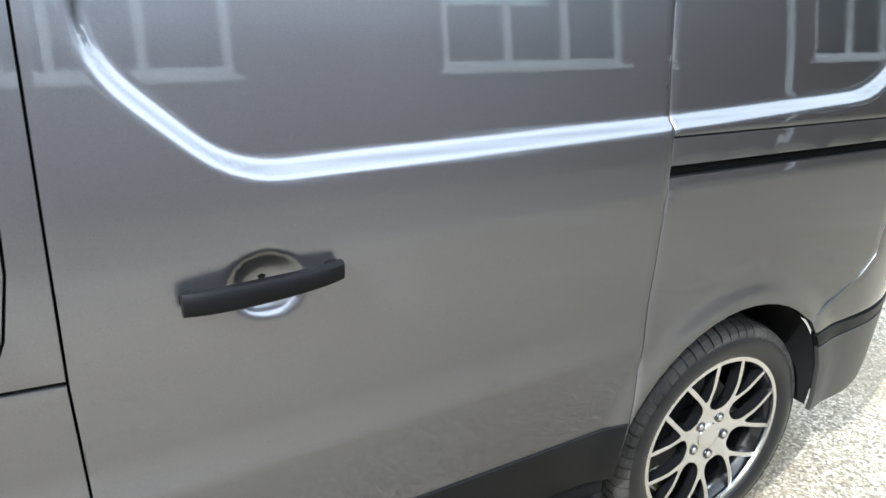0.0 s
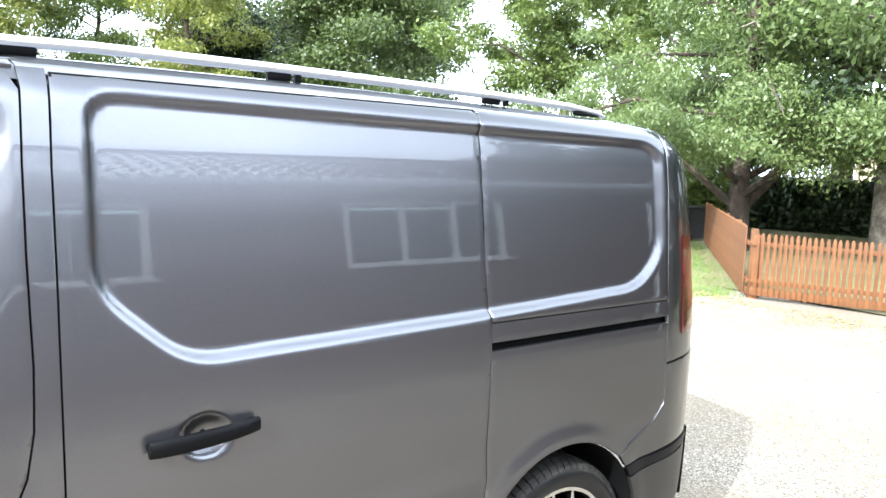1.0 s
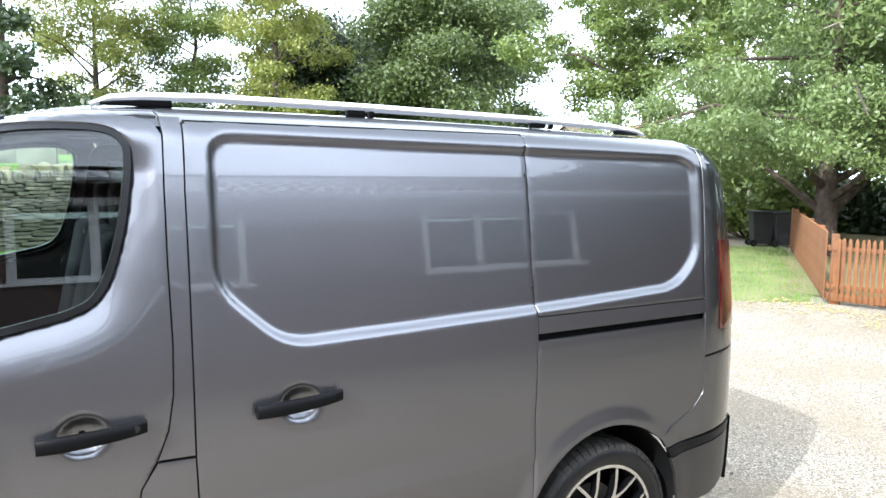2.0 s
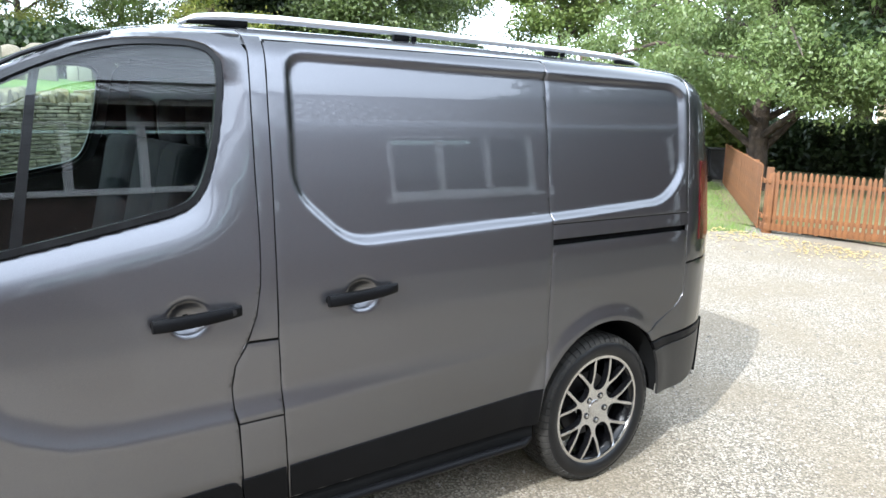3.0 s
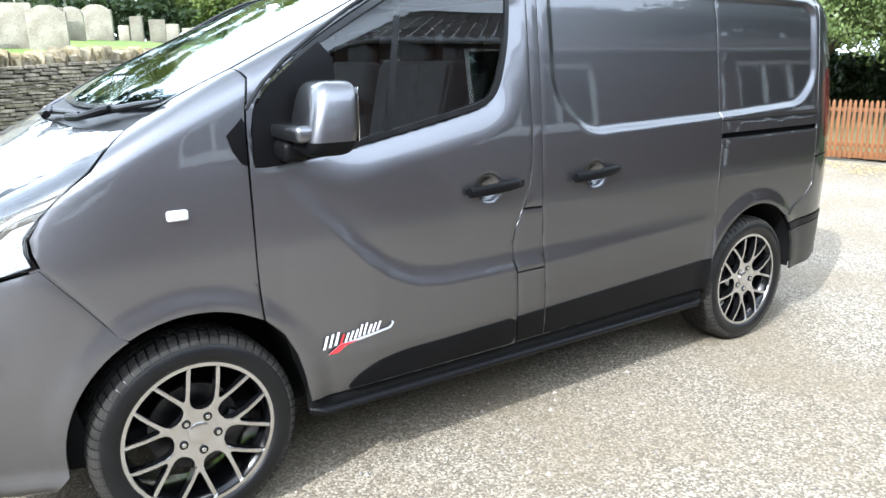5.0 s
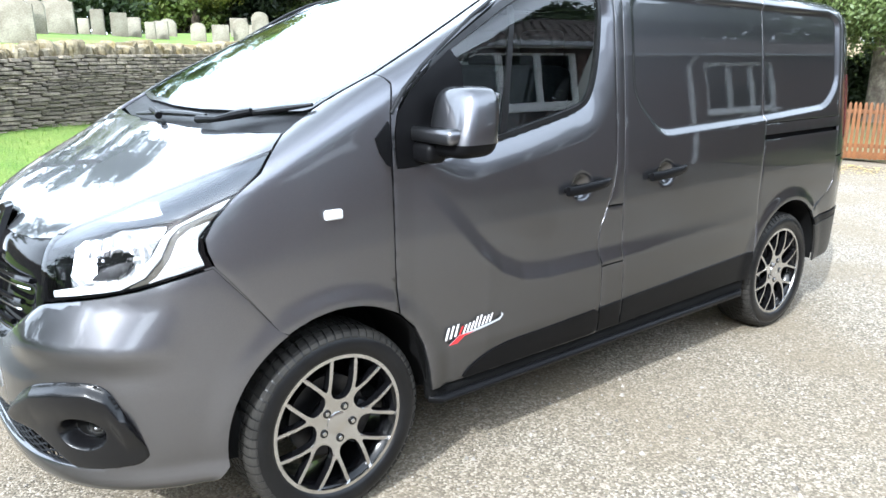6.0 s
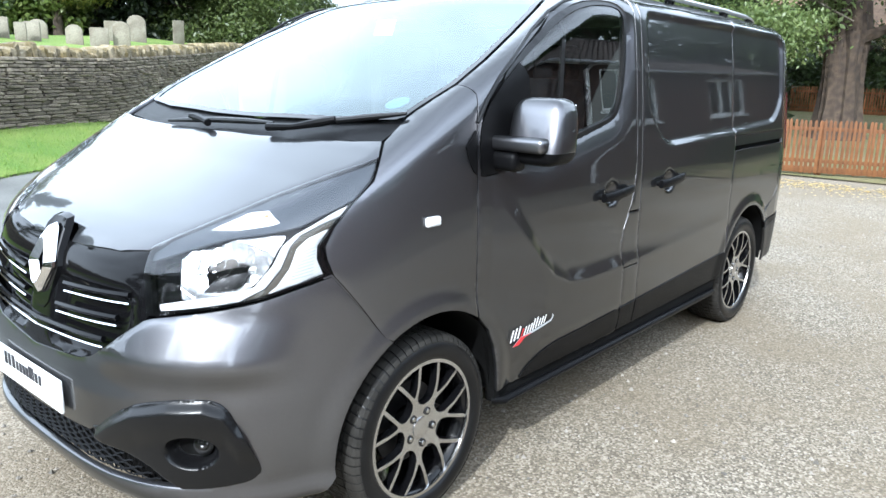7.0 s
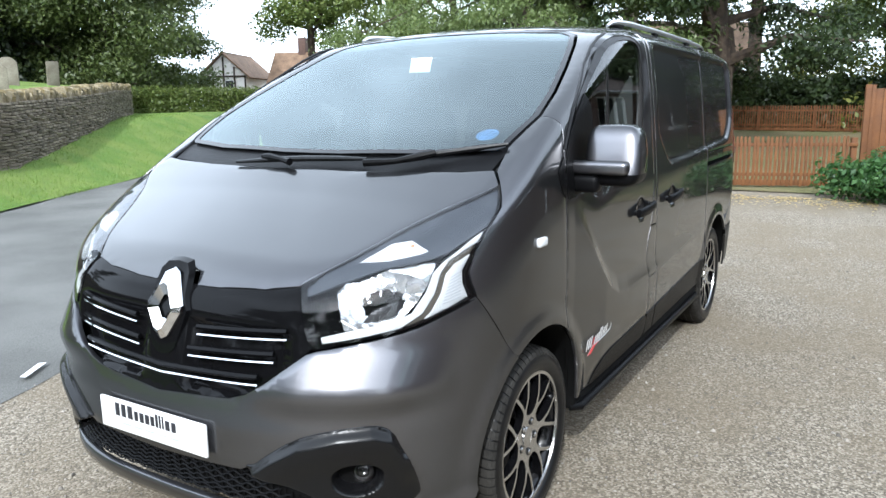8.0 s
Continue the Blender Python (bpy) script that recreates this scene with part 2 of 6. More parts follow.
FENCE = material("stained_wood", (0.150, 0.057, 0.014), 0.75, vary=0.3, scale=5, bump=0.002, bump_scale=40, fine=0.15, random_fac=0.14)
STONE = material("limestone", (0.26, 0.222, 0.165), 0.92, colour2=(0.13, 0.11, 0.085), scale=9, bump=0.012, bump_scale=30, fine=0.25, random_fac=0.32)
LICHEN_STONE = material("mossy_stone", (0.215, 0.185, 0.125), 0.95, colour2=(0.14, 0.11, 0.05), scale=6, bump=0.015, bump_scale=25, fine=0.25, random_fac=0.3)
GRAVE = material("weathered_gravestone", (0.215, 0.198, 0.155), 0.92, colour2=(0.15, 0.132, 0.10), scale=4, bump=0.006, bump_scale=35, fine=0.2, random_fac=0.25)
BARK = material("bark", (0.075, 0.054, 0.038), 0.95, colour2=(0.035, 0.026, 0.02), scale=7, bump=0.03, bump_scale=14, fine=0.3)
PALE_BARK = material("pale_bark", (0.26, 0.23, 0.18), 0.95, colour2=(0.13, 0.11, 0.085), scale=5, bump=0.02, bump_scale=16, fine=0.3)
LEAF_LIGHT = leaf_material("leaf_light", (0.085, 0.130, 0.034), (0.152, 0.192, 0.066))
LEAF_MID = leaf_material("leaf_mid", (0.085, 0.13, 0.027), (0.16, 0.195, 0.05))
LEAF_YELLOW = leaf_material("leaf_yellow", (0.125, 0.17, 0.032), (0.25, 0.24, 0.055))
LEAF_DARK = leaf_material("leaf_dark", (0.021, 0.039, 0.013), (0.050, 0.074, 0.024))
LEAF_OLIVE = leaf_material("leaf_olive", (0.05, 0.078, 0.02), (0.11, 0.14, 0.042))
LEAF_YEW = leaf_material("leaf_yew", (0.012, 0.023, 0.008), (0.030, 0.046, 0.015))
LEAF_LAUREL = leaf_material("leaf_laurel", (0.03, 0.085, 0.022), (0.07, 0.15, 0.04))
BLADE = leaf_material("grass_blade", (0.12, 0.22, 0.035), (0.20, 0.28, 0.06))
BRICK = material("red_brick", (0.110, 0.066, 0.052), 0.9, colour2=(0.075, 0.047, 0.038), scale=11, bump=0.006, bump_scale=40, fine=0.2)
TILE = material("clay_pantile", (0.075, 0.063, 0.057), 0.85, vary=0.4, scale=3, bump=0.004, bump_scale=30, fine=0.2, random_fac=0.3)
ROOF_TILE = material("plain_roof_tile", (0.21, 0.135, 0.085), 0.9, vary=0.35, scale=2, bump=0.02, bump_scale=14, fine=0.2)
RENDER_WHITE = material("limewash", (0.74, 0.72, 0.68), 0.9, vary=0.12, scale=2)
OAK = material("dark_timber", (0.05, 0.035, 0.025), 0.85, vary=0.3, scale=8)
BIN = material("bin_plastic", (0.016, 0.016, 0.018), 0.45, vary=0.2, scale=5)
WALL_CREAM = material("cream_wall", (0.55, 0.44, 0.30), 0.9, vary=0.15, scale=2)
ROOM = material("dim_room", (0.05, 0.05, 0.052), 0.9, vary=0.3, scale=1)


# ---- shared builders ----
def thing(name, label, category, at=(0, 0, 0), group="", kind=""):
    ob = new(name)
    ob.location = at
    ob.empty_display_size = 0.1
    return tagged(ob, label, category, group, kind)


def link_mesh(name, verts, faces, mat, parent=None, label="", smooth=True, sharp=40):
    me = bpy.data.meshes.new(name)
    me.from_pydata([tuple(v) for v in verts], [], [tuple(f) for f in faces])
    me.materials.append(mat)
    if smooth:
        me.shade_smooth()
        me.set_sharp_from_angle(angle=radians(sharp))
    me.update()
    ob = new(name, me)
    if parent is not None:
        ob.parent = parent
    if label:
        ob["label"] = label
    return ob


def part(name, bm, mat, parent=None, label="", smooth=True, sharp=40):
    me = bpy.data.meshes.new(name)
    bm.to_mesh(me)
    bm.free()
    me.materials.append(mat)
    if smooth:
        me.shade_smooth()
        me.set_sharp_from_angle(angle=radians(sharp))
    ob = new(name, me)
    if parent is not None:
        ob.parent = parent
    if label:
        ob["label"] = label
    return ob


def share(ob, name, m, parent):
    """Another object on the same mesh, at the pose m under parent."""
    o = new(name, ob.data)
    o.parent = parent
    o.matrix_basis = m
    return o


def box_bm(sx, sy, sz, at=(0, 0, 0), bevel=0.0, seg=2, rot=None):
    bm = bmesh.new()
    m = Matrix.Translation(at) @ (rot.to_4x4() if rot else Matrix()) @ Matrix.Diagonal((sx, sy, sz, 1))
    bmesh.ops.create_cube(bm, size=1.0, matrix=m)
    if bevel:
        bmesh.ops.bevel(bm, geom=list(bm.edges), offset=bevel, segments=seg, profile=0.5, affect="EDGES")
    return bm


def tube(points, radii, sides=8, cap=True):
    """Verts and faces of a tapered tube along points."""
    V, Fc = [], []
    pts = [Vector(p) for p in points]
    for i, p in enumerate(pts):
        d = (pts[min(i + 1, len(pts) - 1)] - pts[max(i - 1, 0)]).normalized()
        a = d.cross(Vector((0, 0, 1)) if abs(d.z) < 0.95 else Vector((1, 0, 0))).normalized()
        b = d.cross(a)
        for k in range(sides):
            t = 2 * math.pi * k / sides
            V.append(p + (a * math.cos(t) + b * math.sin(t)) * radii[i])
    for i in range(len(pts) - 1):
        for k in range(sides):
            k2 = (k + 1) % sides
            Fc.append((i * sides + k, i * sides + k2, (i + 1) * sides + k2, (i + 1) * sides + k))
    if cap:
        Fc.append(tuple(range(sides))[::-1])
        Fc.append(tuple((len(pts) - 1) * sides + k for k in range(sides)))
    return V, Fc


def join(lists):
    V, Fc = [], []
    for v, f in lists:
        n = len(V)
        V += list(v)
        Fc += [tuple(i + n for i in q) for q in f]
    return V, Fc


def extrude_outline(outline, depth, bevel=0.0):
    """A flat outline in x, y raised to depth in z, with a chamfered front edge."""
    bm = bmesh.new()
    f = bm.faces.new([bm.verts.new((x, y, 0)) for x, y in outline])
    r = bmesh.ops.extrude_face_region(bm, geom=[f])
    top = [v for v in r["geom"] if isinstance(v, bmesh.types.BMVert)]
    for v in top:
        v.co.z = depth
    bmesh.ops.recalc_face_normals(bm, faces=list(bm.faces))
    if bevel:
        es = [e for e in bm.edges if all(abs(v.co.z - depth) < 1e-6 for v in e.verts)]
        bmesh.ops.bevel(bm, geom=es, offset=bevel, segments=2, profile=0.5, affect="EDGES")
    return bm

# ---- ground, road, verge ----
RU, RN = Vector((0.857, 0.515, 0)), Vector((-0.515, 0.857, 0))      # along the road, across it


def grid_mesh(name, nx, ny, place, mat, label, category, keep=None):
    V = [place(i / nx, j / ny) for j in range(ny + 1) for i in range(nx + 1)]
    Fc = [(j * (nx + 1) + i, j * (nx + 1) + i + 1, (j + 1) * (nx + 1) + i + 1, (j + 1) * (nx + 1) + i)
          for j in range(ny) for i in range(nx)]
    if keep:
        Fc = [f for f in Fc if keep(sum((Vector(V[i]) for i in f), Vector()) / 4)]
    return tagged(link_mesh(name, V, Fc, mat), label, category, kind="structure")


def hollow(x, y):
    """The drive lies a little lower where the van stands."""
    d = max(abs(x - 2.2) - 4.2, abs(y + .3) - 3.0, 0) / 2.5
    d = min(1, d)
    return -.026 * (1 - d * d * (3 - 2 * d))


def ground_place(u, v):
    x, y = (u - 0.5), (v - 0.5)
    x, y = 4 + 40 * x + 1300 * x ** 3, 2 + 40 * y + 1300 * y ** 3
    d = math.hypot(x - 2, y)
    return (x, y, 0.012 * (noise.noise(Vector((x * 0.35, y * 0.35, 0)))) * min(1, max(0, (d - 1.5) / 3)) - 0.001 + hollow(x, y))


grid_mesh("ground", 120, 120, ground_place, GRAVEL, "pale crushed gravel drive trodden into brown earth", "ground")


def road_place(u, v):
    worn = 0.16 * noise.noise(Vector((u * 90, 3, 0))) + 0.07 * noise.noise(Vector((u * 420, 8, 0)))
    p = RU * (-60 + 130 * u) + RN * (1.95 + 0.12 * math.sin(u * 60) + worn * max(0, 1 - 4 * v) + (4.32 - 0.10 * math.sin(u * 47)) * v)
    return (p.x, p.y, 0.018 if v > .1 else 0.001 + hollow(p.x, p.y))


grid_mesh("road", 520, 8, road_place, ASPHALT, "grey worn tarmac lane beside the gravel drive", "road")
mark = [RU * a + RN * b for a, b in ((1.06, 2.02), (1.32, 2.03), (1.31, 2.075), (1.07, 2.06))]
tagged(link_mesh("road_mark", [(p.x, p.y, 0.010) for p in mark], [(0, 1, 2, 3)], WHITE, smooth=False),
       "short worn white line painted on the tarmac", "road mark", kind="structure")

# the dry-stone wall's line, seen from above
WALL_LINE = [(-16, 2.2), (-8, 5.6), (0.46, 9.7), (5.4, 12.2), (10.0, 16.2), (16.4, 23.4)]


def wall_at(s):
    """Point on the wall's line, s metres from its start, and its direction."""
    for (ax, ay), (bx, by) in zip(WALL_LINE, WALL_LINE[1:]):
        d = math.hypot(bx - ax, by - ay)
        if s <= d or (bx, by) == WALL_LINE[-1]:
            return Vector((ax + (bx - ax) * s / d, ay + (by - ay) * s / d, 0)), Vector(((bx - ax) / d, (by - ay) / d, 0))
        s -= d


WALL_LENGTH = sum(math.hypot(b[0] - a[0], b[1] - a[1]) for a, b in zip(WALL_LINE, WALL_LINE[1:]))


def wall_offset(x, y):
    """Metres behind (positive) or before the wall's line."""
    best = None
    for (ax, ay), (bx, by) in zip(WALL_LINE, WALL_LINE[1:]):
        dx, dy = bx - ax, by - ay
        t = max(0, min(1, ((x - ax) * dx + (y - ay) * dy) / (dx * dx + dy * dy)))
        px, py = ax + t * dx, ay + t * dy
        d = math.hypot(x - px, y - py)
        if best is None or d < best[0]:
            best = (d, math.copysign(1, dx * (y - py) - dy * (x - px)))
    return best[0] * best[1]


def wall_foot(x):
    """Height of the ground at the foot of the wall."""
    return float(np.interp(x, [-16, 0, 2, 5, 8, 12.7, 16.4, 30], [.58, .63, .74, .76, .90, 1.16, 1.25, 1.3]))


def bank(x, y):
    """Height of the grass."""
    across = x * RN.x + y * RN.y
    rise = max(0, across - 6.25)
    foot = wall_foot(x)
    z = 0.03 + (foot - 0.03) * min(1, rise / 2.2)
    w = wall_offset(x, y)
    if w > 0.05:
        z = foot + 0.90 + min(w, 4) * 0.115 + max(0, min(w, 16) - 4) * 0.03
    return z + 0.03 * noise.noise(Vector((x * 0.6, y * 0.6, 2)))


def verge_place(u, v):
    p = RU * (-24 + 60 * u) + RN * (6.22 + 0.06 * math.sin(u * 90) + 3.6 * v * (1 + 2.6 * max(0, u - 0.6)))
    return (p.x, p.y, bank(p.x, p.y) if wall_offset(p.x, p.y) < 0.05 else wall_foot(p.x))


grid_mesh("verge", 200, 16, verge_place, GRASS, "sunlit mown grass verge rising to a stone wall", "grass")


def yard_place(u, v):
    p, d = wall_at(u * WALL_LENGTH)
    n = Vector((-d.y, d.x, 0))
    q = p + n * (0.1 + 70 * v ** 2)
    return (q.x, q.y, bank(q.x, q.y))


grid_mesh("churchyard_ground", 90, 30, yard_place, GRASS, "raised churchyard lawn behind the stone wall", "grass")


def lawn_place(u, v):
    a, b = Vector((9.5, 3.9, 0)).lerp(Vector((15.9, 9.9, 0)), u), Vector((10.6, 2.9, 0)).lerp(Vector((17.6, 8.4, 0)), u)
    q = a.lerp(b, v)
    return (q.x, q.y, -0.012 + 0.045 * (math.sin(v * math.pi) * math.sin(u * math.pi)) ** .4)


grid_mesh("lawn_strip", 40, 8, lawn_place, LAWN, "patchy grass strip beside the picket fence", "grass")


def far_lawn(u, v):
    x = 11.2 + 60 * u
    y = -24 + (31 + 8 * min(1, max(0, (x - 18) / 4))) * v
    return (x, y, 0.02 + 0.031 * min(16, max(0, x - 16)))


grid_mesh("garden_ground", 30, 30, far_lawn, GARDEN, "shaded garden grass behind the picket fence", "grass")

from mathutils.geometry import delaunay_2d_cdt

# ---- the van: its body as one solid, from which each panel is cut ----
BZ = [.15, .20, .30, .40, .50, .60, .70, .80, .95, 1.10, 1.20, 1.30, 1.45, 1.60, 1.75, 1.85, 1.92, 2.05]
BB = [.925, .935, .950, .960, .967, .972, .975, .978, .980, .976, .971, .963, .951, .936, .917, .899, .880, .84]
FZ = [.15, .20, .25, .30, .36, .45, .60, .70, .80, .90, 1.0, 1.10, 1.5, 2.0]
FX = [-.74, -.82, -.89, -.925, -.94, -.945, -.945, -.925, -.90, -.872, -.84, -.79, -.55, -.2]
HX = [-1.2, -.92, -.82, -.70, -.50, -.35, -.2, 0, .5, 6]
HH = [.80, .995, 1.065, 1.13, 1.225, 1.30, 1.39, 1.53, 2.0, 8]
AXIS = 0.25


def smooth_curve(xs, ys, n=240):
    """A table of a rounded curve through the points."""
    t = np.linspace(xs[0], xs[-1], n)
    v = np.interp(t, xs, ys)
    w = max(3, n // 28)
    k = np.hanning(w + 2)[1:-1]
    pad = np.concatenate([2 * v[0] - v[w:0:-1], v, 2 * v[-1] - v[-2:-w - 2:-1]])
    return t, np.convolve(pad, k / k.sum(), "same")[w:-w]


BT, FT, HT = smooth_curve(BZ, BB), smooth_curve(FZ, FX), (HX, HH)


def smax(a, b, k):
    h = np.maximum(k - np.abs(a - b), 0) / k
    return np.maximum(a, b) + h * h * k * .25


def solid(x, y, z):
    """Negative inside the van's body."""
    y = np.abs(y)
    b, a, p = np.interp(z, *BT), AXIS - np.interp(z, *FT), 3.4
    u, v = np.maximum((AXIS - x) / a, 0), y / b
    plan = ((u ** p + v ** p) ** (1 / p) - 1) * b
    hood = (z - (np.interp(x, *HT) - .08 * y * y)) * .9
    wind = (z - (1.285 + .48 * (x + .35) - .033 * y * y - .03 * np.maximum(x - .2, 0) ** 2)) * .9
    roof = z - (1.985 - .012 * (x - 1.8) ** 2 - .05 * (y / .85) ** 2)
    rear = x - (4.05 - .06 * np.maximum(z - 1.0, 0) - .05 * (y / .9) ** 2)
    f = smax(plan, hood, .07)
    f = smax(f, wind, .09)
    f = smax(f, roof, .10)
    return smax(f, rear, .42)


def march(o, d, far=2.2, n=150):
    ts = np.linspace(0, far, n)
    lo, hi, done = np.zeros(len(o)), np.full(len(o), np.nan), np.zeros(len(o), bool)
    for i in range(1, n):
        P = o + d * ts[i]
        m = (solid(P[:, 0], P[:, 1], P[:, 2]) < 0) & ~done
        hi[m], lo[m] = ts[i], ts[i - 1]
        done |= m
    for _ in range(22):
        mid = (lo + hi) / 2
        P = o + d * mid[:, None]
        ins = solid(P[:, 0], P[:, 1], P[:, 2]) < 0
        hi, lo = np.where(ins, mid, hi), np.where(ins, lo, mid)
    return o + d * hi[:, None]


def normals(P, e=2e-3):
    x, y, z = P.T
    g = np.stack([solid(x + e, y, z) - solid(x - e, y, z), solid(x, y + e, z) - solid(x, y - e, z),
                  solid(x, y, z + e) - solid(x, y, z - e)], 1)
    return g / np.maximum(np.linalg.norm(g, axis=1, keepdims=True), 1e-9)


CORNER_D = np.array([.15, .80, -.58])
CORNER_D /= np.linalg.norm(CORNER_D)
CORNER_E1 = np.array([CORNER_D[1], -CORNER_D[0], 0]) / math.hypot(CORNER_D[0], CORNER_D[1])
CORNER_E2 = np.cross(CORNER_E1, CORNER_D)


def corner_flat(points, view):
    """Outline points of another view, moved into the corner view."""
    P = cast(np.array(points, float), view)
    return [(float(p @ CORNER_E1), float(p @ CORNER_E2)) for p in P if not np.isnan(p[0])]


def cast(q, view):
    """Points of the body seen at the flat places q in a side, top, front or round view."""
    a, b = q[:, 0], q[:, 1]
    z0 = np.zeros(len(q))
    if view == "side":
        o, d = np.stack([a, z0 - 1.7, b], 1), np.tile([0., 1, 0], (len(q), 1))
    elif view == "top":
        o, d = np.stack([a, b, z0 + 2.6], 1), np.tile([0., 0, -1], (len(q), 1))
    elif view == "corner":                   # seen from the front left, above; flat places by corner_flat()
        o, d = a[:, None] * CORNER_E1 + b[:, None] * CORNER_E2 - CORNER_D * 3, np.tile(CORNER_D, (len(q), 1))
    elif view == "back":
        o, d = np.stack([z0 + 5, a, b], 1), np.tile([-1., 0, 0], (len(q), 1))
    else:                                    # round: a is degrees from straight ahead, towards the left side
        t = np.radians(a)
        out = np.stack([-np.cos(t), -np.sin(t), z0], 1)
        o, d = np.stack([z0 + AXIS, z0, b], 1) + out * 1.8, -out
    P = march(o, d, 4.5, 300) if view == "corner" else march(o, d)
    if view == "side":                       # above the pillar the door's frame stands up as a thin edge
        lim = .075 - np.interp(b, *BT)
        P[:, 1] = np.where((P[:, 1] > lim) & (a < 1.45) & (b > 1.5), lim, P[:, 1])
    return P


def fill(poly, sx, sy, holes=()):
    """A net of small triangles that fills an outline, less its holes, exactly."""
    sc = np.array([sx, sy])
    loops = [np.array([p for i, p in enumerate(L) if math.dist(p, L[i - 1]) > 1e-6], float) / sc for L in (poly, *holes)]
    pts, edges = [], []
    for L in loops:
        first = len(pts)
        for k in range(len(L)):
            a, b = L[k], L[(k + 1) % len(L)]
            n = max(1, int(round(np.linalg.norm(b - a))))
            pts += [a + (b - a) * i / n for i in range(n)]
        edges += [(i, i + 1) for i in range(first, len(pts) - 1)] + [(len(pts) - 1, first)]
    lo, hi = loops[0].min(0), loops[0].max(0)
    gx, gy = np.meshgrid(np.arange(math.floor(lo[0]), hi[0] + 1), np.arange(math.floor(lo[1]), hi[1] + 1), indexing="ij")
    q = np.stack([gx.ravel(), gy.ravel()], 1)
    d = signed_distance(q, loops[0])
    for h in loops[1:]:
        d = np.minimum(d, -signed_distance(q, h))
    pts += list(q[d > .45])
    out = delaunay_2d_cdt([Vector((float(p[0]), float(p[1]))) for p in pts], edges, [], 0, 1e-5)
    v = np.array([tuple(p) for p in out[0]])
    tri = np.array([f for f in out[2] if len(f) == 3])
    c = v[tri].mean(1)
    d = signed_distance(c, loops[0])
    for h in loops[1:]:
        d = np.minimum(d, -signed_distance(c, h))
    return v * sc, [tuple(int(i) for i in f) for f in tri[d > 0]]


def inset(poly, d):
    """The outline drawn in by d on all sides."""
    P = [Vector(p) for p in poly]
    area = sum(P[i - 1].x * P[i].y - P[i].x * P[i - 1].y for i in range(len(P)))
    s = 1 if area > 0 else -1
    out = []
    for i, p in enumerate(P):
        a, b = (p - P[i - 1]), (P[(i + 1) % len(P)] - p)
        a, b = (a.normalized() if a.length > 1e-9 else b.normalized()), (b.normalized() if b.length > 1e-9 else a.normalized())
        na, nb = Vector((-a.y, a.x)) * s, Vector((-b.y, b.x)) * s
        m = na + nb
        k = max(m.dot(na), 0.5)
        out.append(tuple(p + m * (d / k)))
    return out


def signed_distance(q, poly):
    """Distance to an outline, positive inside."""
    P = np.array(poly, float)
    best, ins = np.full(len(q), 1e9), np.zeros(len(q), bool)
    for k in range(len(P)):
        a, b = P[k - 1], P[k]
        ab = b - a
        t = np.clip(((q - a) @ ab) / (ab @ ab), 0, 1)
        best = np.minimum(best, np.linalg.norm(q - a - t[:, None] * ab, axis=1))
        if a[1] != b[1]:
            ins ^= ((a[1] > q[:, 1]) != (b[1] > q[:, 1])) & (q[:, 0] < ab[0] * (q[:, 1] - a[1]) / ab[1] + a[0])
    return np.where(ins, best, -best)


def rounded(poly, radius, n=5):
    """The outline with its corners rounded."""
    out = []
    P = [Vector(p) for p in poly]
    for i, p in enumerate(P):
        a, b = P[i - 1] - p, P[(i + 1) % len(P)] - p
        r = min(radius, a.length * .45, b.length * .45)
        s, e = p + a.normalized() * r, p + b.normalized() * r
        for k in range(n + 1):
            t = k / n
            out.append(tuple(s * (1 - t) ** 2 + p * 2 * t * (1 - t) + e * t * t))
    return out


def arc(cx, cz, r, a0, a1, n=20):
    return [(cx + r * math.cos(radians(a0 + (a1 - a0) * k / n)), cz + r * math.sin(radians(a0 + (a1 - a0) * k / n))) for k in range(n + 1)]


RECESS = rounded([(1.545, 1.415), (1.545, 1.878), (3.50, 1.845), (3.575, 1.80), (3.575, 1.415), (3.43, 1.286), (2.71, 1.252), (1.755, 1.225)], .09)
SHOULDER = [(.207, 1.396), (.50, 1.632), (.81, 1.802), (1.03, 1.877), (1.31, 1.875), (1.345, 1.80), (1.325, 1.62), (1.272, 1.445), (1.235, 1.395), (1.17, 1.368), (.53, 1.241)]
SHOULDER = rounded(SHOULDER, .08)
CREASE_X = [.30, .465, .608, .719, .842, .996, 1.336, 1.6, 2.7, 4.0]
CREASE_Z = [1.16, 1.005, .854, .764, .711, .692, .692, .696, .735, .76]


def relief(x, z):
    """How far the left side's pressed shapes stand out or in."""
    q = np.stack([x, z], 1)
    d = np.clip(signed_distance(q, RECESS) / .028, 0, 1)
    r = -.020 * d * d * (3 - 2 * d)
    zc = np.interp(x, CREASE_X, CREASE_Z)
    s = np.clip((zc + .085 - z) / .085, 0, 1)
    fade = np.clip((x - .30) / .35, 0, 1) * np.interp(x, [1.3, 1.9, 2.6, 3.0], [1, .55, .35, 0])
    r += .019 * s ** 1.5 * fade * np.clip((z - .30) / .2, .3, 1)
    for cx in (-.012, 3.07):
        e = np.clip(1 - (np.hypot(x - cx, z - .365) - .405) / .09, 0, 1)
        r += .014 * e * e * (3 - 2 * e)
    d = np.clip(1 + signed_distance(q, SHOULDER) / .125, 0, 1)
    r -= .025 * d ** 1.7 * np.clip((x - .25) / .4, 0, 1) * np.clip((1.42 - x) / .03, 0, 1) * np.clip((1.86 - z) / .1, 0, 1)
    for hx in (1.195, 1.80):
        e = ((x - hx) / .066) ** 2 + ((z - 1.052) / .056) ** 2
        r -= .036 * np.clip(1 - e, 0, 1) ** 1.05
    return r


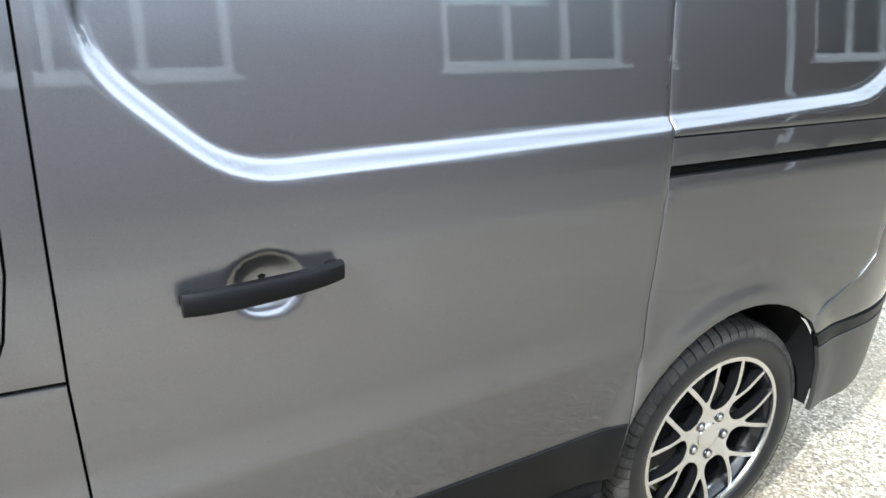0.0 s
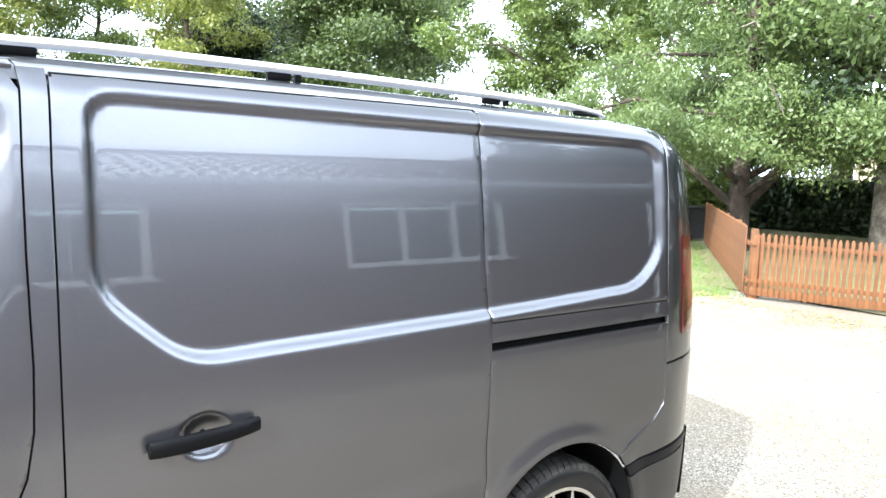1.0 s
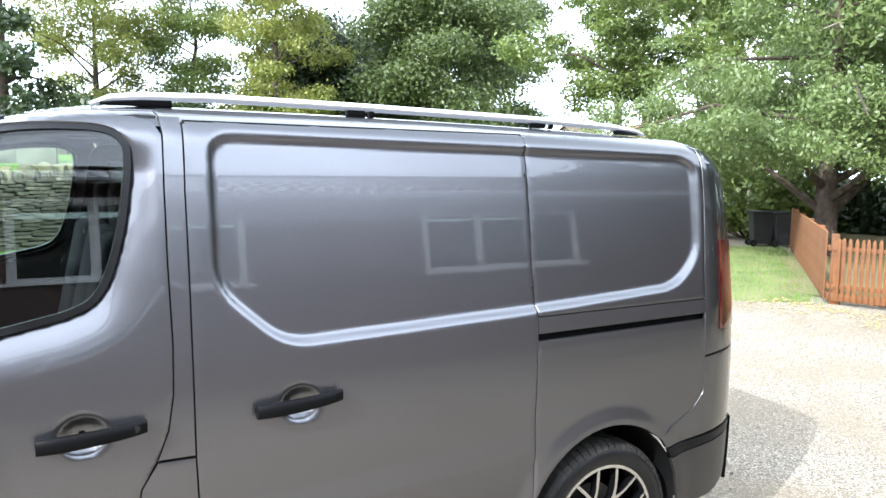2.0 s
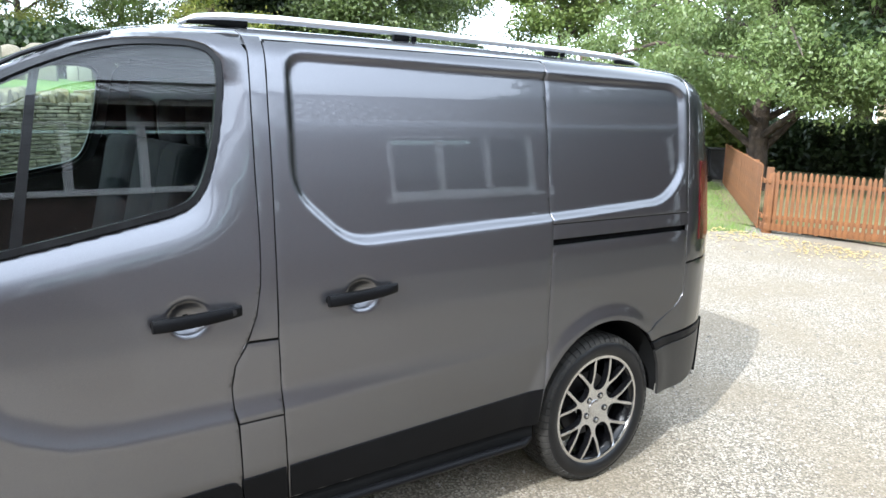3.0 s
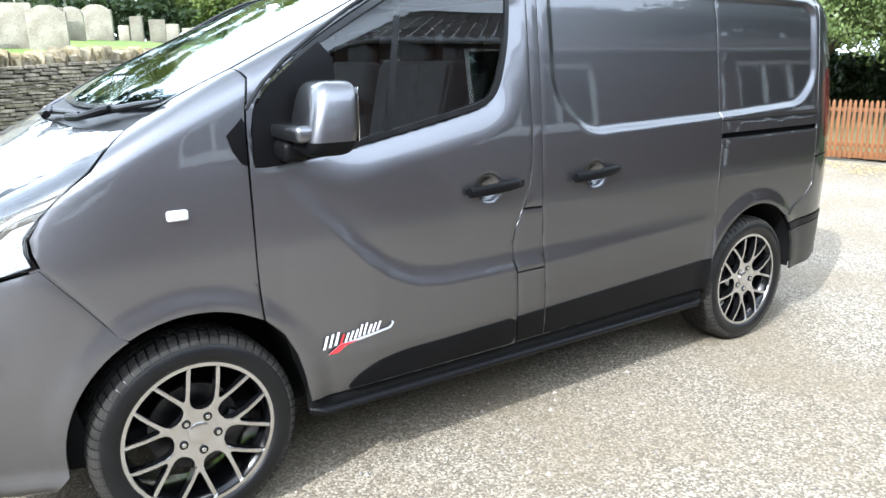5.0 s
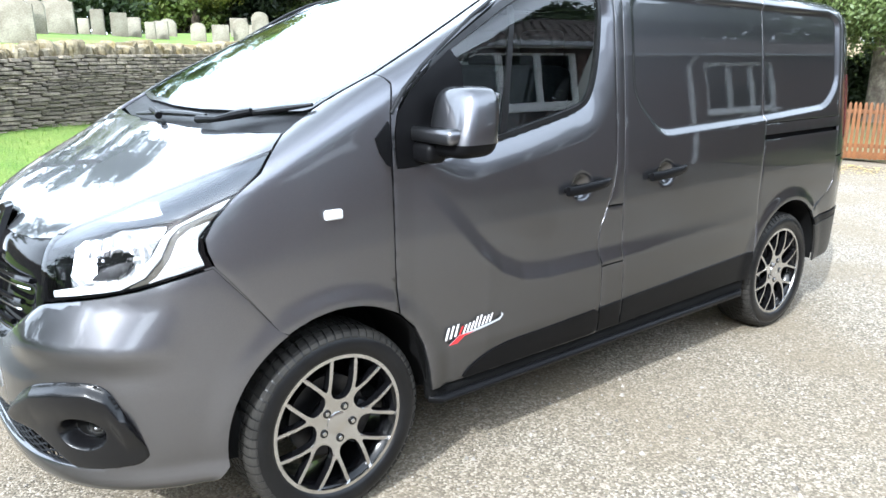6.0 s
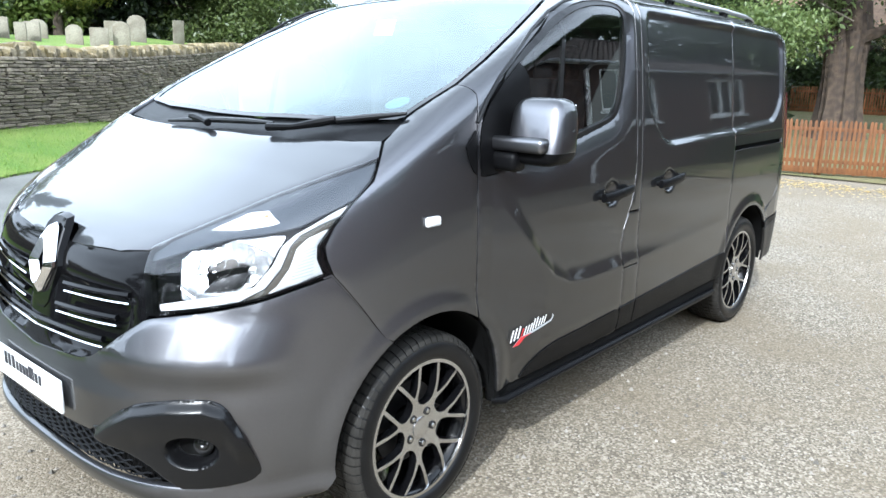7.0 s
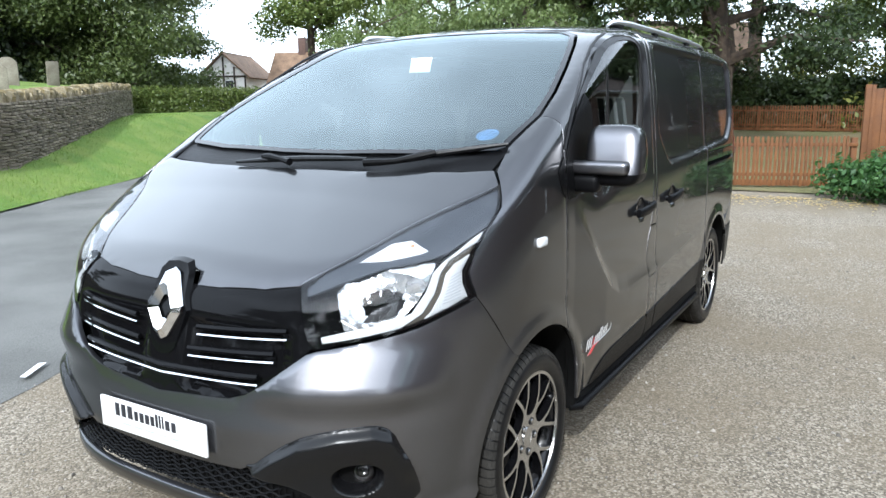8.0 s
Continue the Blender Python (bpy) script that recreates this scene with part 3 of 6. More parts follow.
def body_panel(name, poly, view, mat, parent, step=.02, off=0.0, depth=.014, gap=.0025, label="", press=False, mirror=False,
               extra=None, round_edge=.0015, step2=None, holes=()):
    """A panel of the body: its outline in a flat view, cast on the body, with turned-in edges."""
    if gap:
        poly = inset(poly, gap) if view != "round" else poly
    q, faces = fill(poly, step * (60 if view == "round" else 1), step2 or step, holes)
    P = cast(q, view)
    ok = ~np.isnan(P[:, 0])
    faces = [f for f in faces if all(ok[i] for i in f)]
    P = np.nan_to_num(P)
    N = normals(P)
    shift = np.full(len(P), off)
    if press:
        shift = shift + relief(P[:, 0], P[:, 2])
    if extra:
        shift = shift + extra(P, q)
    count = {}
    for f in faces:
        for i in range(len(f)):
            e = (f[i - 1], f[i])
            k = (min(e), max(e))
            count.setdefault(k, []).append(e)
    rim = [v[0] for v in count.values() if len(v) == 1]
    ring = sorted({i for e in rim for i in e})
    shift[ring] -= round_edge
    P = P + N * shift[:, None]
    V = [tuple(p) for p in P]
    if depth:
        third = {}
        for f in faces:
            for i in range(3):
                third[(f[i - 1], f[i])] = f[(i + 1) % 3]
        out = {i: np.zeros(3) for i in ring}
        for a, b in rim:
            e = P[b] - P[a]
            w = (P[a] + P[b]) / 2 - P[third[(a, b)]]
            w = w - e * (w @ e) / max(e @ e, 1e-12)
            w = w / max(np.linalg.norm(w), 1e-9)
            out[a] += w
            out[b] += w
        low, edge, roll = {}, {}, (.0016 if gap and round_edge else 0)
        for i in ring:
            w = out[i] / max(np.linalg.norm(out[i]), 1e-9)
            edge[i] = i
            if roll:
                edge[i] = len(V)
                V.append(tuple(P[i] + w * roll - N[i] * .0026))
            low[i] = len(V)
            V.append(tuple(P[i] + w * roll - N[i] * depth))
        if roll:
            faces += [(b, a, edge[a], edge[b]) for a, b in rim]
        faces += [(edge[b], edge[a], low[a], low[b]) for a, b in rim]
    # side panels face outwards whichever way round the outline runs
    if faces:
        f = faces[len(faces) // 3]
        a, b, c = (np.array(V[i]) for i in f[:3])
        if np.dot(np.cross(b - a, c - a), N[f[0]] if f[0] < len(N) else N[0]) < 0:
            faces = [g[::-1] for g in faces]
    if mirror:
        V = [(x, -y, z) for x, y, z in V]
        faces = [g[::-1] for g in faces]
    used = sorted({i for f in faces for i in f})
    remap = {o: k for k, o in enumerate(used)}
    return link_mesh(name, [V[i] for i in used], [tuple(remap[i] for i in f) for f in faces], mat, parent, label, sharp=50)


van = thing("van", "metallic grey panel van with black trim and alloy wheels on gravel", "van")

# outlines in the side view (x back, z up)
F_ARCH = arc(-.012, .365, .405, 177, 35, 22)
R_ARCH = arc(3.07, .365, .405, 182, -4, 26)
LAMP_BACK = [(-.414, .970), (-.430, 1.02), (-.433, 1.06), (-.40, 1.115), (-.335, 1.18), (-.25, 1.243), (-.190, 1.304)]
DOOR_REAR = [(1.430, 1.86), (1.427, 1.70), (1.427, 1.50), (1.432, 1.27), (1.428, 1.13), (1.412, 1.03), (1.379, .947), (1.336, .872), (1.324, .80),
             (1.328, .73), (1.340, .66), (1.352, .48), (1.358, .345)]
SEAL = [(.207, 1.396), (.295, 1.481), (.378, 1.549), (.50, 1.632), (.66, 1.722), (.81, 1.802), (.93, 1.850), (1.03, 1.877), (1.13, 1.888), (1.25, 1.888),
        (1.31, 1.875), (1.345, 1.835), (1.345, 1.76), (1.325, 1.62), (1.30, 1.52), (1.272, 1.445), (1.235, 1.395), (1.17, 1.368), (.95, 1.323), (.53, 1.241)]
DOOR_TOP = [(.222, 1.405), (.285, 1.485), (.37, 1.558), (.50, 1.645), (.66, 1.738), (.81, 1.818), (.93, 1.866), (1.05, 1.896), (1.25, 1.912), (1.36, 1.912), (1.41, 1.895)]
DOOR = [(.218, 1.36), (.215, 1.20), (.214, .90), (.224, .70), (.29, .635), (.335, .55), (.362, .46), (.385, .350), (.55, .348)] + DOOR_REAR[::-1] + DOOR_TOP[::-1]
WIN_HOLE = [(.232, 1.33), (.245, 1.405)] + SEAL[1:10] + SEAL[10:19] + [(.53, 1.247), (.30, 1.215), (.235, 1.213)]
CLAD_DOOR = rounded([(.53, .355), (.575, .40), (.66, .442), (.78, .462), (1.0, .466), (1.346, .480), (1.356, .355)], .05)
SD_REAR = [(2.695, 1.905), (2.695, 1.80), (2.70, 1.47), (2.712, 1.27), (2.712, 1.15), (2.703, .99), (2.70, .85), (2.703, .74), (2.692, .55), (2.676, .36)]
B_GAP = [(1.487, 1.905), (1.483, 1.70), (1.484, 1.40), (1.484, 1.18), (1.485, .94), (1.496, .68), (1.512, .45), (1.522, .350)]
SLIDE = B_GAP + SD_REAR[::-1]
B_PILLAR_LOW = [(1.352, .48), (1.340, .677), (1.496, .677), (1.512, .45), (1.522, .350), (1.358, .350)]
FLAP = [(1.340, .679), (1.328, .73), (1.324, .80), (1.336, .872), (1.379, .943), (1.485, .940), (1.496, .679)]
B_PILLAR_UP = [(1.379, .947), (1.485, .944), (1.484, 1.18), (1.484, 1.40), (1.483, 1.70), (1.487, 1.915), (1.425, 1.915)] + DOOR_REAR[:7]
QTR_SEAM = [(3.60, 1.91), (3.612, 1.85), (3.612, 1.67), (3.60, 1.36), (3.60, 1.10), (3.605, .95), (3.60, .83), (3.55, .775), (3.348, .668)]
QUARTER = SD_REAR[:4] + [(2.712, 1.236), (3.605, 1.236)] + [(3.60, 1.36)] + QTR_SEAM[:3][::-1]
QTR_MID = [(2.712, 1.2345), (3.605, 1.2345), (3.603, 1.175), (2.712, 1.172)]
QTR_LOW = [(2.712, 1.148), (3.60, 1.152)] + QTR_SEAM[5:] + [p for p in R_ARCH if p[1] > .40 and (p[0] < 3.33 or p[1] > .675)][::-1] + [(2.676, .36)] + SD_REAR[4:9][::-1]
CORNER = [(3.615, 1.91)] + QTR_SEAM[1:5] + [(3.604, .99), (4.02, 1.015), (4.0, 1.5), (3.93, 1.88)]
CORNER_LOW = [(3.604, .985)] + QTR_SEAM[5:] + [(3.385, .622), (3.82, .655), (3.98, .66), (4.02, 1.01)]
R_BUMPER = [(3.412, .572), (3.445, .50), (3.472, .38), (3.475, .33), (3.7, .34), (3.95, .40), (4.0, .612), (3.82, .607)]
BUMPER_EDGE_SHADE = [(3.385, .618), (3.41, .577), (3.82, .611), (4.0, .616), (4.0, .648), (3.82, .648)]


SEAL_OUT = rounded(SEAL[2:19] + [(.53, 1.243)], .06)
SEAL_IN = inset(SEAL_OUT, .019)
SCREEN_EDGE = [(0, -.815), (.10, -.832), (.22, -.850), (.40, -.832), (.62, -.790), (.85, -.735), (1.0, -.685), (1.065, -.60)]     # x, y
WING = (corner_flat(LAMP_BACK, "side") + corner_flat([(-.128, -.845), (-.06, -.835), (0, -.826), (.10, -.843), (.215, -.860)], "top")
        + corner_flat([(.238, 1.50), (.222, 1.42), (.213, 1.33), (.212, 1.10), (.214, .90), (.222, .70)]
                      + [p for p in F_ARCH if p[0] < .21 and p[1] > .715][::-1] + [(-.236, .735), (-.329, .862)], "side"))
PILLAR = (corner_flat([(.2155, -.858)] + [(x, y - .010) for x, y in SCREEN_EDGE[3:]] + [(1.09, -.60), (1.16, -.79), (1.42, -.815)], "top")
          + corner_flat([(1.425, 1.915), (1.37, 1.916)] + [(x + .004, z - .010) for x, z in DOOR_TOP[:-2][::-1]] + [(.228, 1.425), (.241, 1.505)], "side"))


for mirror in (False, True):
    tag = dict(mirror=mirror)
    body_panel("front_wing", WING, "corner", PAINT, van, press=True, step=.016, **tag)
    door = body_panel("front_door", DOOR, "side", PAINT, van, press=True, step=.012 if not mirror else .03, holes=[rounded(WIN_HOLE, .06)], **tag)
    body_panel("window_seal", SEAL_OUT, "side", RUBBER, door, step=.02, off=-.004, gap=0, depth=.02, holes=[SEAL_IN], label="black rubber window seal", **tag)
    pane = body_panel("window_pane", rounded(SEAL[3:19] + [(.60, 1.258)], .06), "side", GLASS, door, step=.02, off=-.025, extra=lambda P, q: (P[:, 2] - 1.25) * .026, gap=0, depth=.0, round_edge=0, label="tinted side window", **tag)
    pane.visible_shadow = False
    body_panel("mirror_base", [(.235, 1.216), (.236, 1.33), (.248, 1.40), (.30, 1.47), (.38, 1.535), (.50, 1.615), (.545, 1.56), (.56, 1.255), (.40, 1.226)], "side", PLASTIC, door, step=.03, off=.002, gap=0,
               label="black plastic corner behind the mirror", **tag)
    body_panel("quarter_trim", [(.15, 1.325), (.205, 1.378), (.212, 1.36), (.208, 1.225), (.19, 1.235), (.165, 1.275)], "side", PLASTIC, van, step=.02, off=.006, gap=0, label="black corner trim on the wing", **tag)
    body_panel("window_divider", [(.735, 1.28), (.765, 1.285), (.850, 1.812), (.825, 1.80)], "side", RUBBER, door, step=.03, off=-.012, gap=0, depth=.01, label="black window divider", **tag)
    body_panel("roof_side", PILLAR, "corner", PAINT, van, step=.02, off=-.002, **tag)
    line = cast(np.array([(x, z - .002) for x, z in DOOR_TOP[:8]]), "side")
    link_mesh("door_seal", *tube([(x, -y if mirror else y, z) for x, y, z in line], [.007] * len(line), 8), RUBBER, door, "black rubber door seal")
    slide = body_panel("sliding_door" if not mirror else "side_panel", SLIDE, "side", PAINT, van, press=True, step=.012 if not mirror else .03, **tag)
    # surface strip painted near-black as the shade of the gap over the door
    body_panel("door_gutter", [(1.490, 1.904), (2.692, 1.904), (2.692, 1.893), (1.490, 1.893)], "side", DARK, slide, step=.04, off=.001, gap=0, depth=.004, label="dark strip painted as the shaded gap along the door's top", **tag)
    body_panel("pillar_panel", B_PILLAR_UP, "side", PAINT, van, press=True, step=.02, **tag)
    body_panel("filler_flap", FLAP, "side", PAINT, van, press=True, step=.015, **tag)
    body_panel("pillar_foot", B_PILLAR_LOW, "side", PAINT, van, press=True, step=.02, **tag)
    body_panel("rear_quarter", QUARTER, "side", PAINT, van, press=True, step=.012 if not mirror else .03, **tag)
    body_panel("track_cover", QTR_MID, "side", PAINT, van, step=.03, gap=.001, **tag)
    body_panel("rear_wing", QTR_LOW, "side", PAINT, van, press=True, step=.014 if not mirror else .03, **tag)
    body_panel("rear_corner", CORNER, "side", PAINT, van, step=.02, **tag)
    body_panel("bumper_corner", CORNER_LOW, "side", PAINT, van, press=True, step=.02, **tag)
    body_panel("rear_bumper_end", R_BUMPER, "side", DUSTY_PLASTIC, van, step=.03, off=.003, press=True, label="dusty black textured bumper end", **tag)
    # same bumper; its curved top edge's shade is put into this blacker colour
    body_panel("bumper_strip", BUMPER_EDGE_SHADE, "side", PLASTIC, van, step=.03, off=.004, press=True, label="bumper's top edge with its shade painted as black", **tag)
    body_panel("tail_lamp", [(3.70, 1.095), (3.71, 1.48), (3.96, 1.47), (3.98, 1.10)], "side", RED_LENS, van, step=.03, off=.006, gap=0, label="red tail lamp", **tag)
    body_panel("lower_cladding", CLAD_DOOR, "side", PLASTIC, door, step=.02, off=.006, gap=0, press=True, label="black textured door cladding", **tag)
    body_panel("lower_cladding", [(1.348, .480), (1.505, .486), (1.519, .356), (1.361, .356)], "side", PLASTIC, van, step=.03, off=.006, press=True, label="black textured cladding", **tag)
    body_panel("lower_cladding", [(1.516, .486), (2.683, .528), (2.672, .362), (1.526, .356)], "side", PLASTIC, slide, step=.03, off=.006, press=True, label="black textured door cladding", **tag)
    body_panel("door_track", [(2.714, 1.145), (2.714, 1.175), (3.606, 1.178), (3.606, 1.150)], "side", DARK, van, step=.03, off=-.03, depth=.0, gap=0, **tag)

# roof, tail and underside
body_panel("roof", [(1.10, -.60), (1.165, -.785), (1.42, -.818), (1.436, -.872), (3.60, -.870), (3.72, -.825), (3.86, -.70), (3.88, 0), (3.86, .70), (3.72, .825), (3.60, .870), (1.436, .872), (1.42, .818), (1.165, .785), (1.10, .60), (1.09, 0)], "top", PAINT, van, step=.05)
body_panel("tailgate", [(-.80, .45), (.80, .45), (.80, 1.78), (-.80, 1.78)], "back", PAINT, van, step=.06)
body_panel("rear_bumper", [(-.85, .34), (.85, .34), (.85, .64), (-.85, .64)], "back", PLASTIC, van, step=.06, off=.02)
body_panel("headliner", [(1.02, -.62), (1.10, -.72), (3.7, -.74), (3.7, .74), (1.10, .72), (1.02, .62), (1.05, 0)], "top", TRIM, van, step=.08, off=-.035, depth=0, gap=0, round_edge=0)
for mirror in (False, True):
    body_panel("roof_corner", [(.98, -.665), (1.08, -.80), (1.25, -.868), (1.60, -.890), (1.60, -.70), (1.10, -.60)], "top", PAINT, van, step=.03, off=-.007, depth=0, gap=0, mirror=mirror)
# near-black inner shell behind the gaps, their shade put into its colour
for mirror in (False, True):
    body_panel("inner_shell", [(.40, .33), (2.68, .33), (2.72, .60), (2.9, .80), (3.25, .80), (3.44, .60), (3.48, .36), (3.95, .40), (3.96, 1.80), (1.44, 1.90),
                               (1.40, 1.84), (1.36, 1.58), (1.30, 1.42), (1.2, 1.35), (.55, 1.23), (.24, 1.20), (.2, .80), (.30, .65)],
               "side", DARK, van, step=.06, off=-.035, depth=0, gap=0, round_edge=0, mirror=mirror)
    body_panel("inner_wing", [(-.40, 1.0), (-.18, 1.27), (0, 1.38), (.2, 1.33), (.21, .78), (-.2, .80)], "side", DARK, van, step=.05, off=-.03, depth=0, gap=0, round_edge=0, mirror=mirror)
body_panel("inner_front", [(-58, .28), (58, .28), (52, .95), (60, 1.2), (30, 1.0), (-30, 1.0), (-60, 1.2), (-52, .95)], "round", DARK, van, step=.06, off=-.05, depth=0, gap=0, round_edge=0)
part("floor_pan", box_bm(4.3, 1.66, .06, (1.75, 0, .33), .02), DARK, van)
part("bulkhead", box_bm(.04, 1.78, 1.35, (1.50, 0, 1.12), .01), TRIM, van)
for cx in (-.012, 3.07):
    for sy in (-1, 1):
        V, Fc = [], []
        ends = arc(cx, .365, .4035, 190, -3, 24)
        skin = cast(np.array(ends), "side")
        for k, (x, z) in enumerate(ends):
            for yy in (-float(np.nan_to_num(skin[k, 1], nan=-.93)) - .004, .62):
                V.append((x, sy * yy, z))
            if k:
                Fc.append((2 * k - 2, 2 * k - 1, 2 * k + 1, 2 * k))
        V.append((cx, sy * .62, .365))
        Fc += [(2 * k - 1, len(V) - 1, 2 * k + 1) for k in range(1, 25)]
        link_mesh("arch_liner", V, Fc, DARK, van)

# sill bars
for sy in (-1, 1):
    V, Fc = tube([(.40, sy * .93, .300), (.43, sy * .965, .298), (2.60, sy * .965, .285), (2.66, sy * .93, .287)], [.021] * 4, 10)
    link_mesh("side_bar", [(x, y, .29 + (z - .29) * .85) for x, y, z in V], Fc, PLASTIC, van, "black side bar under the sill")
    part("sill", box_bm(2.28, .05, .07, (1.53, sy * .925, .325), .012), DARK, van)


# ---- front end ----
def sym(points):
    """An outline and its mirror image, from the middle out and back."""
    return points + [(-a, z) for a, z in points[::-1]]


body_panel("bonnet", [(-.215, 0), (-.212, -.25), (-.19, -.5), (-.155, -.72), (-.125, -.836), (-.186, -.885), (-.197, -.880), (-.241, -.855), (-.303, -.803), (-.366, -.751), (-.434, -.707), (-.503, -.668), (-.572, -.631), (-.639, -.593), (-.703, -.549), (-.766, -.493), (-.800, -.38), (-.822, -.2), (-.826, -.10), (-.79, -.078),
                      (-.775, -.04), (-.775, .04), (-.79, .078), (-.826, .10), (-.822, .2), (-.800, .38), (-.766, .493), (-.703, .549), (-.639, .593), (-.572, .631), (-.503, .668), (-.434, .707), (-.366, .751), (-.303, .803), (-.241, .855), (-.197, .880), (-.186, .885), (-.125, .836), (-.155, .72), (-.19, .5), (-.212, .25)],
           "top", PAINT, van, step=.02)
body_panel("cowl", [(-.205, 0), (-.20, -.3), (-.178, -.55), (-.12, -.82), (-.01, -.83), (0, -.79), (-.06, -.55), (-.10, -.15), (-.10, .15), (-.06, .55), (0, .79), (-.01, .83), (-.12, .82), (-.178, .55), (-.20, .3)],
           "top", PLASTIC, van, step=.03, off=-.012, label="black plastic scuttle under the windscreen")
screen_outline = [(-.115, 0), (-.112, -.15), (-.075, -.55), (-.02, -.79)] + SCREEN_EDGE + [(1.085, -.3), (1.09, 0)]
screen_outline = screen_outline + [(x, -y) for x, y in screen_outline[-2:0:-1]]
screen = body_panel("windscreen", screen_outline, "top", SCREEN, van, step=.05, off=-.004, depth=0, gap=0, round_edge=0, label="raked windscreen reflecting the sky")
screen.visible_shadow = False
inner_line = inset(screen_outline, .024)
n = len(screen_outline)
body_panel("screen_band", screen_outline, "top", FRIT, van, step=.03, holes=[inner_line], off=-.001, depth=.004, gap=0, round_edge=0, label="black band round the windscreen")
BUMPER_TOP = [(0, .660), (15, .688), (18.2, .710), (21.5, .750), (27.6, .846), (29, .856), (32.5, .870), (38.8, .892), (43.8, .912), (47.9, .936), (54.0, .968)]
ARCH_FRONT = cast(np.array(arc(-.012, .365, .405, 119, 188, 16)), "side")
ARCH_FRONT = [(math.degrees(math.atan2(-y, AXIS - x)), z) for x, y, z in ARCH_FRONT]
BUMPER = sym(BUMPER_TOP + [(58.4, .862), (63.0, .742)] + ARCH_FRONT + [(51.5, .262), (48, .252), (40, .245), (25, .235), (0, .23)])
HOLE = [(0, .455), (17, .468), (19.6, .497), (22.5, .545), (26.6, .598), (31.8, .626), (36.5, .632), (39.0, .612), (40.6, .55), (43.2, .41), (42.8, .372), (40.5, .352), (33.3, .335), (20, .325), (0, .32)]
hole_loop = HOLE[:-1] + [(0, .32)] + [(-a, z) for a, z in HOLE[-2:0:-1]]


def bumper_shape(P, q):
    """The raised band over the lamps' bezels, and the lip below."""
    t, z = np.abs(q[:, 0]), q[:, 1]
    band = np.clip((t - 16) / 10, 0, 1) * np.clip((50 - t) / 10, 0, 1)
    up, down = np.clip((.870 - z) / .140, 0, 1), np.clip((z - .640) / .100, 0, 1)
    r = .033 * band * np.minimum(up, down * down * (3 - 2 * down))
    r += .018 * np.clip((.33 - z) / .05, 0, 1) * np.clip((z - .24) / .03, 0, 1)
    e = np.clip(1 - (np.hypot(P[:, 0] + .012, P[:, 2] - .365) - .405) / .09, 0, 1)
    return r + .014 * e * e * (3 - 2 * e)


body_panel("front_bumper", BUMPER, "round", PAINT, van, step=.018, step2=.018, holes=[hole_loop], extra=bumper_shape, depth=.02)
for s in (1, -1):
    body_panel("wing_joint", [(a * s, z) for a, z in ((52.5, .975), (55.5, .975), (60.0, .865), (64.4, .750), (61.6, .735), (57.0, .860))], "round", PAINT, van, step=.02, step2=.014, off=-.0055, depth=0, gap=0, round_edge=0)
FOG_IN = [(18.5, .478), (19.6, .497), (22.5, .545), (26.6, .598), (31.8, .626), (36.5, .632), (39.0, .612), (40.6, .55), (43.2, .41), (42.8, .372), (40.5, .352), (33.3, .337), (31, .36), (27, .42)]


def spline(points, n=4):
    """A closed smooth curve through the points."""
    P, out = np.array(points, float), []
    for i in range(len(P)):
        a, b, c, d = P[i - 1], P[i], P[(i + 1) % len(P)], P[(i + 2) % len(P)]
        for k in range(n):
            t = k / n
            out.append(tuple(.5 * (2 * b + (c - a) * t + (2 * a - 5 * b + 4 * c - d) * t * t + (3 * b - a - 3 * c + d) * t ** 3)))
    return out


FOG_IN = spline(FOG_IN)


def fog_shape(P, q):
    t, z = np.abs(q[:, 0]), q[:, 1]
    e = np.clip((1.08 - np.hypot((t - 34.4) / 3.6, (z - .462) / .052)) / .38, 0, 1)
    top = np.interp(t, [18.5, 19.6, 22.5, 26.6, 31.8, 36.5, 39.0, 40.6], [.478, .497, .545, .598, .626, .632, .612, .55]) - z
    shelf = np.clip(top / .034, 0, 1) * np.clip((.15 - top) / .10, 0, 1)
    return -.058 * e * e * (3 - 2 * e) + .022 * shelf * shelf * (3 - 2 * shelf)


def ellipse_disc(name, theta, z, off, rx, rz, mat, parent, dome=.01, label=""):
    """A domed disc set on the front of the body."""
    P = cast(np.array([[theta, z]]), "round")[0]
    t = radians(theta)
    out = Vector((-math.cos(t), -math.sin(t), 0))
    side = Vector((-out.y, out.x, 0))
    c = Vector(P) + out * off
    V, Fc = [c + out * dome], []
    for r in (0.5, 0.85, 1.0):
        for k in range(20):
            a = 2 * math.pi * k / 20
            V.append(c + side * rx * r * math.cos(a) + Vector((0, 0, rz * r * math.sin(a))) + out * dome * (1 - r * r))
    for k in range(20):
        k2 = (k + 1) % 20
        Fc.append((0, 1 + k, 1 + k2))
        for j in (0, 1):
            Fc.append((1 + 20 * j + k, 1 + 20 * j + 20 + k, 1 + 20 * j + 20 + k2, 1 + 20 * j + k2))
    return link_mesh(name, V, Fc, mat, parent, label)


for s in (1, -1):
    bezel = body_panel("fog_bezel", [(a * s, z) for a, z in FOG_IN], "round", BEZEL, van, step=.0045, step2=.0045, off=.004, extra=fog_shape, depth=.02, label="satin black fog lamp bezel")
    ellipse_disc("fog_reflector", 35.2 * s, .462, -.048, .031, .031, STEEL, bezel, -.008, "bright fog lamp reflector")
    ellipse_disc("fog_lens", 35.2 * s, .462, -.040, .033, .033, LENS, bezel, .012, "clear fog lamp lens")
    ellipse_disc("fog_bulb", 35.2 * s, .462, -.048, .011, .011, CHROME, bezel, .014)
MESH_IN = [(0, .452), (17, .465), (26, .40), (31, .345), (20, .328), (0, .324)]
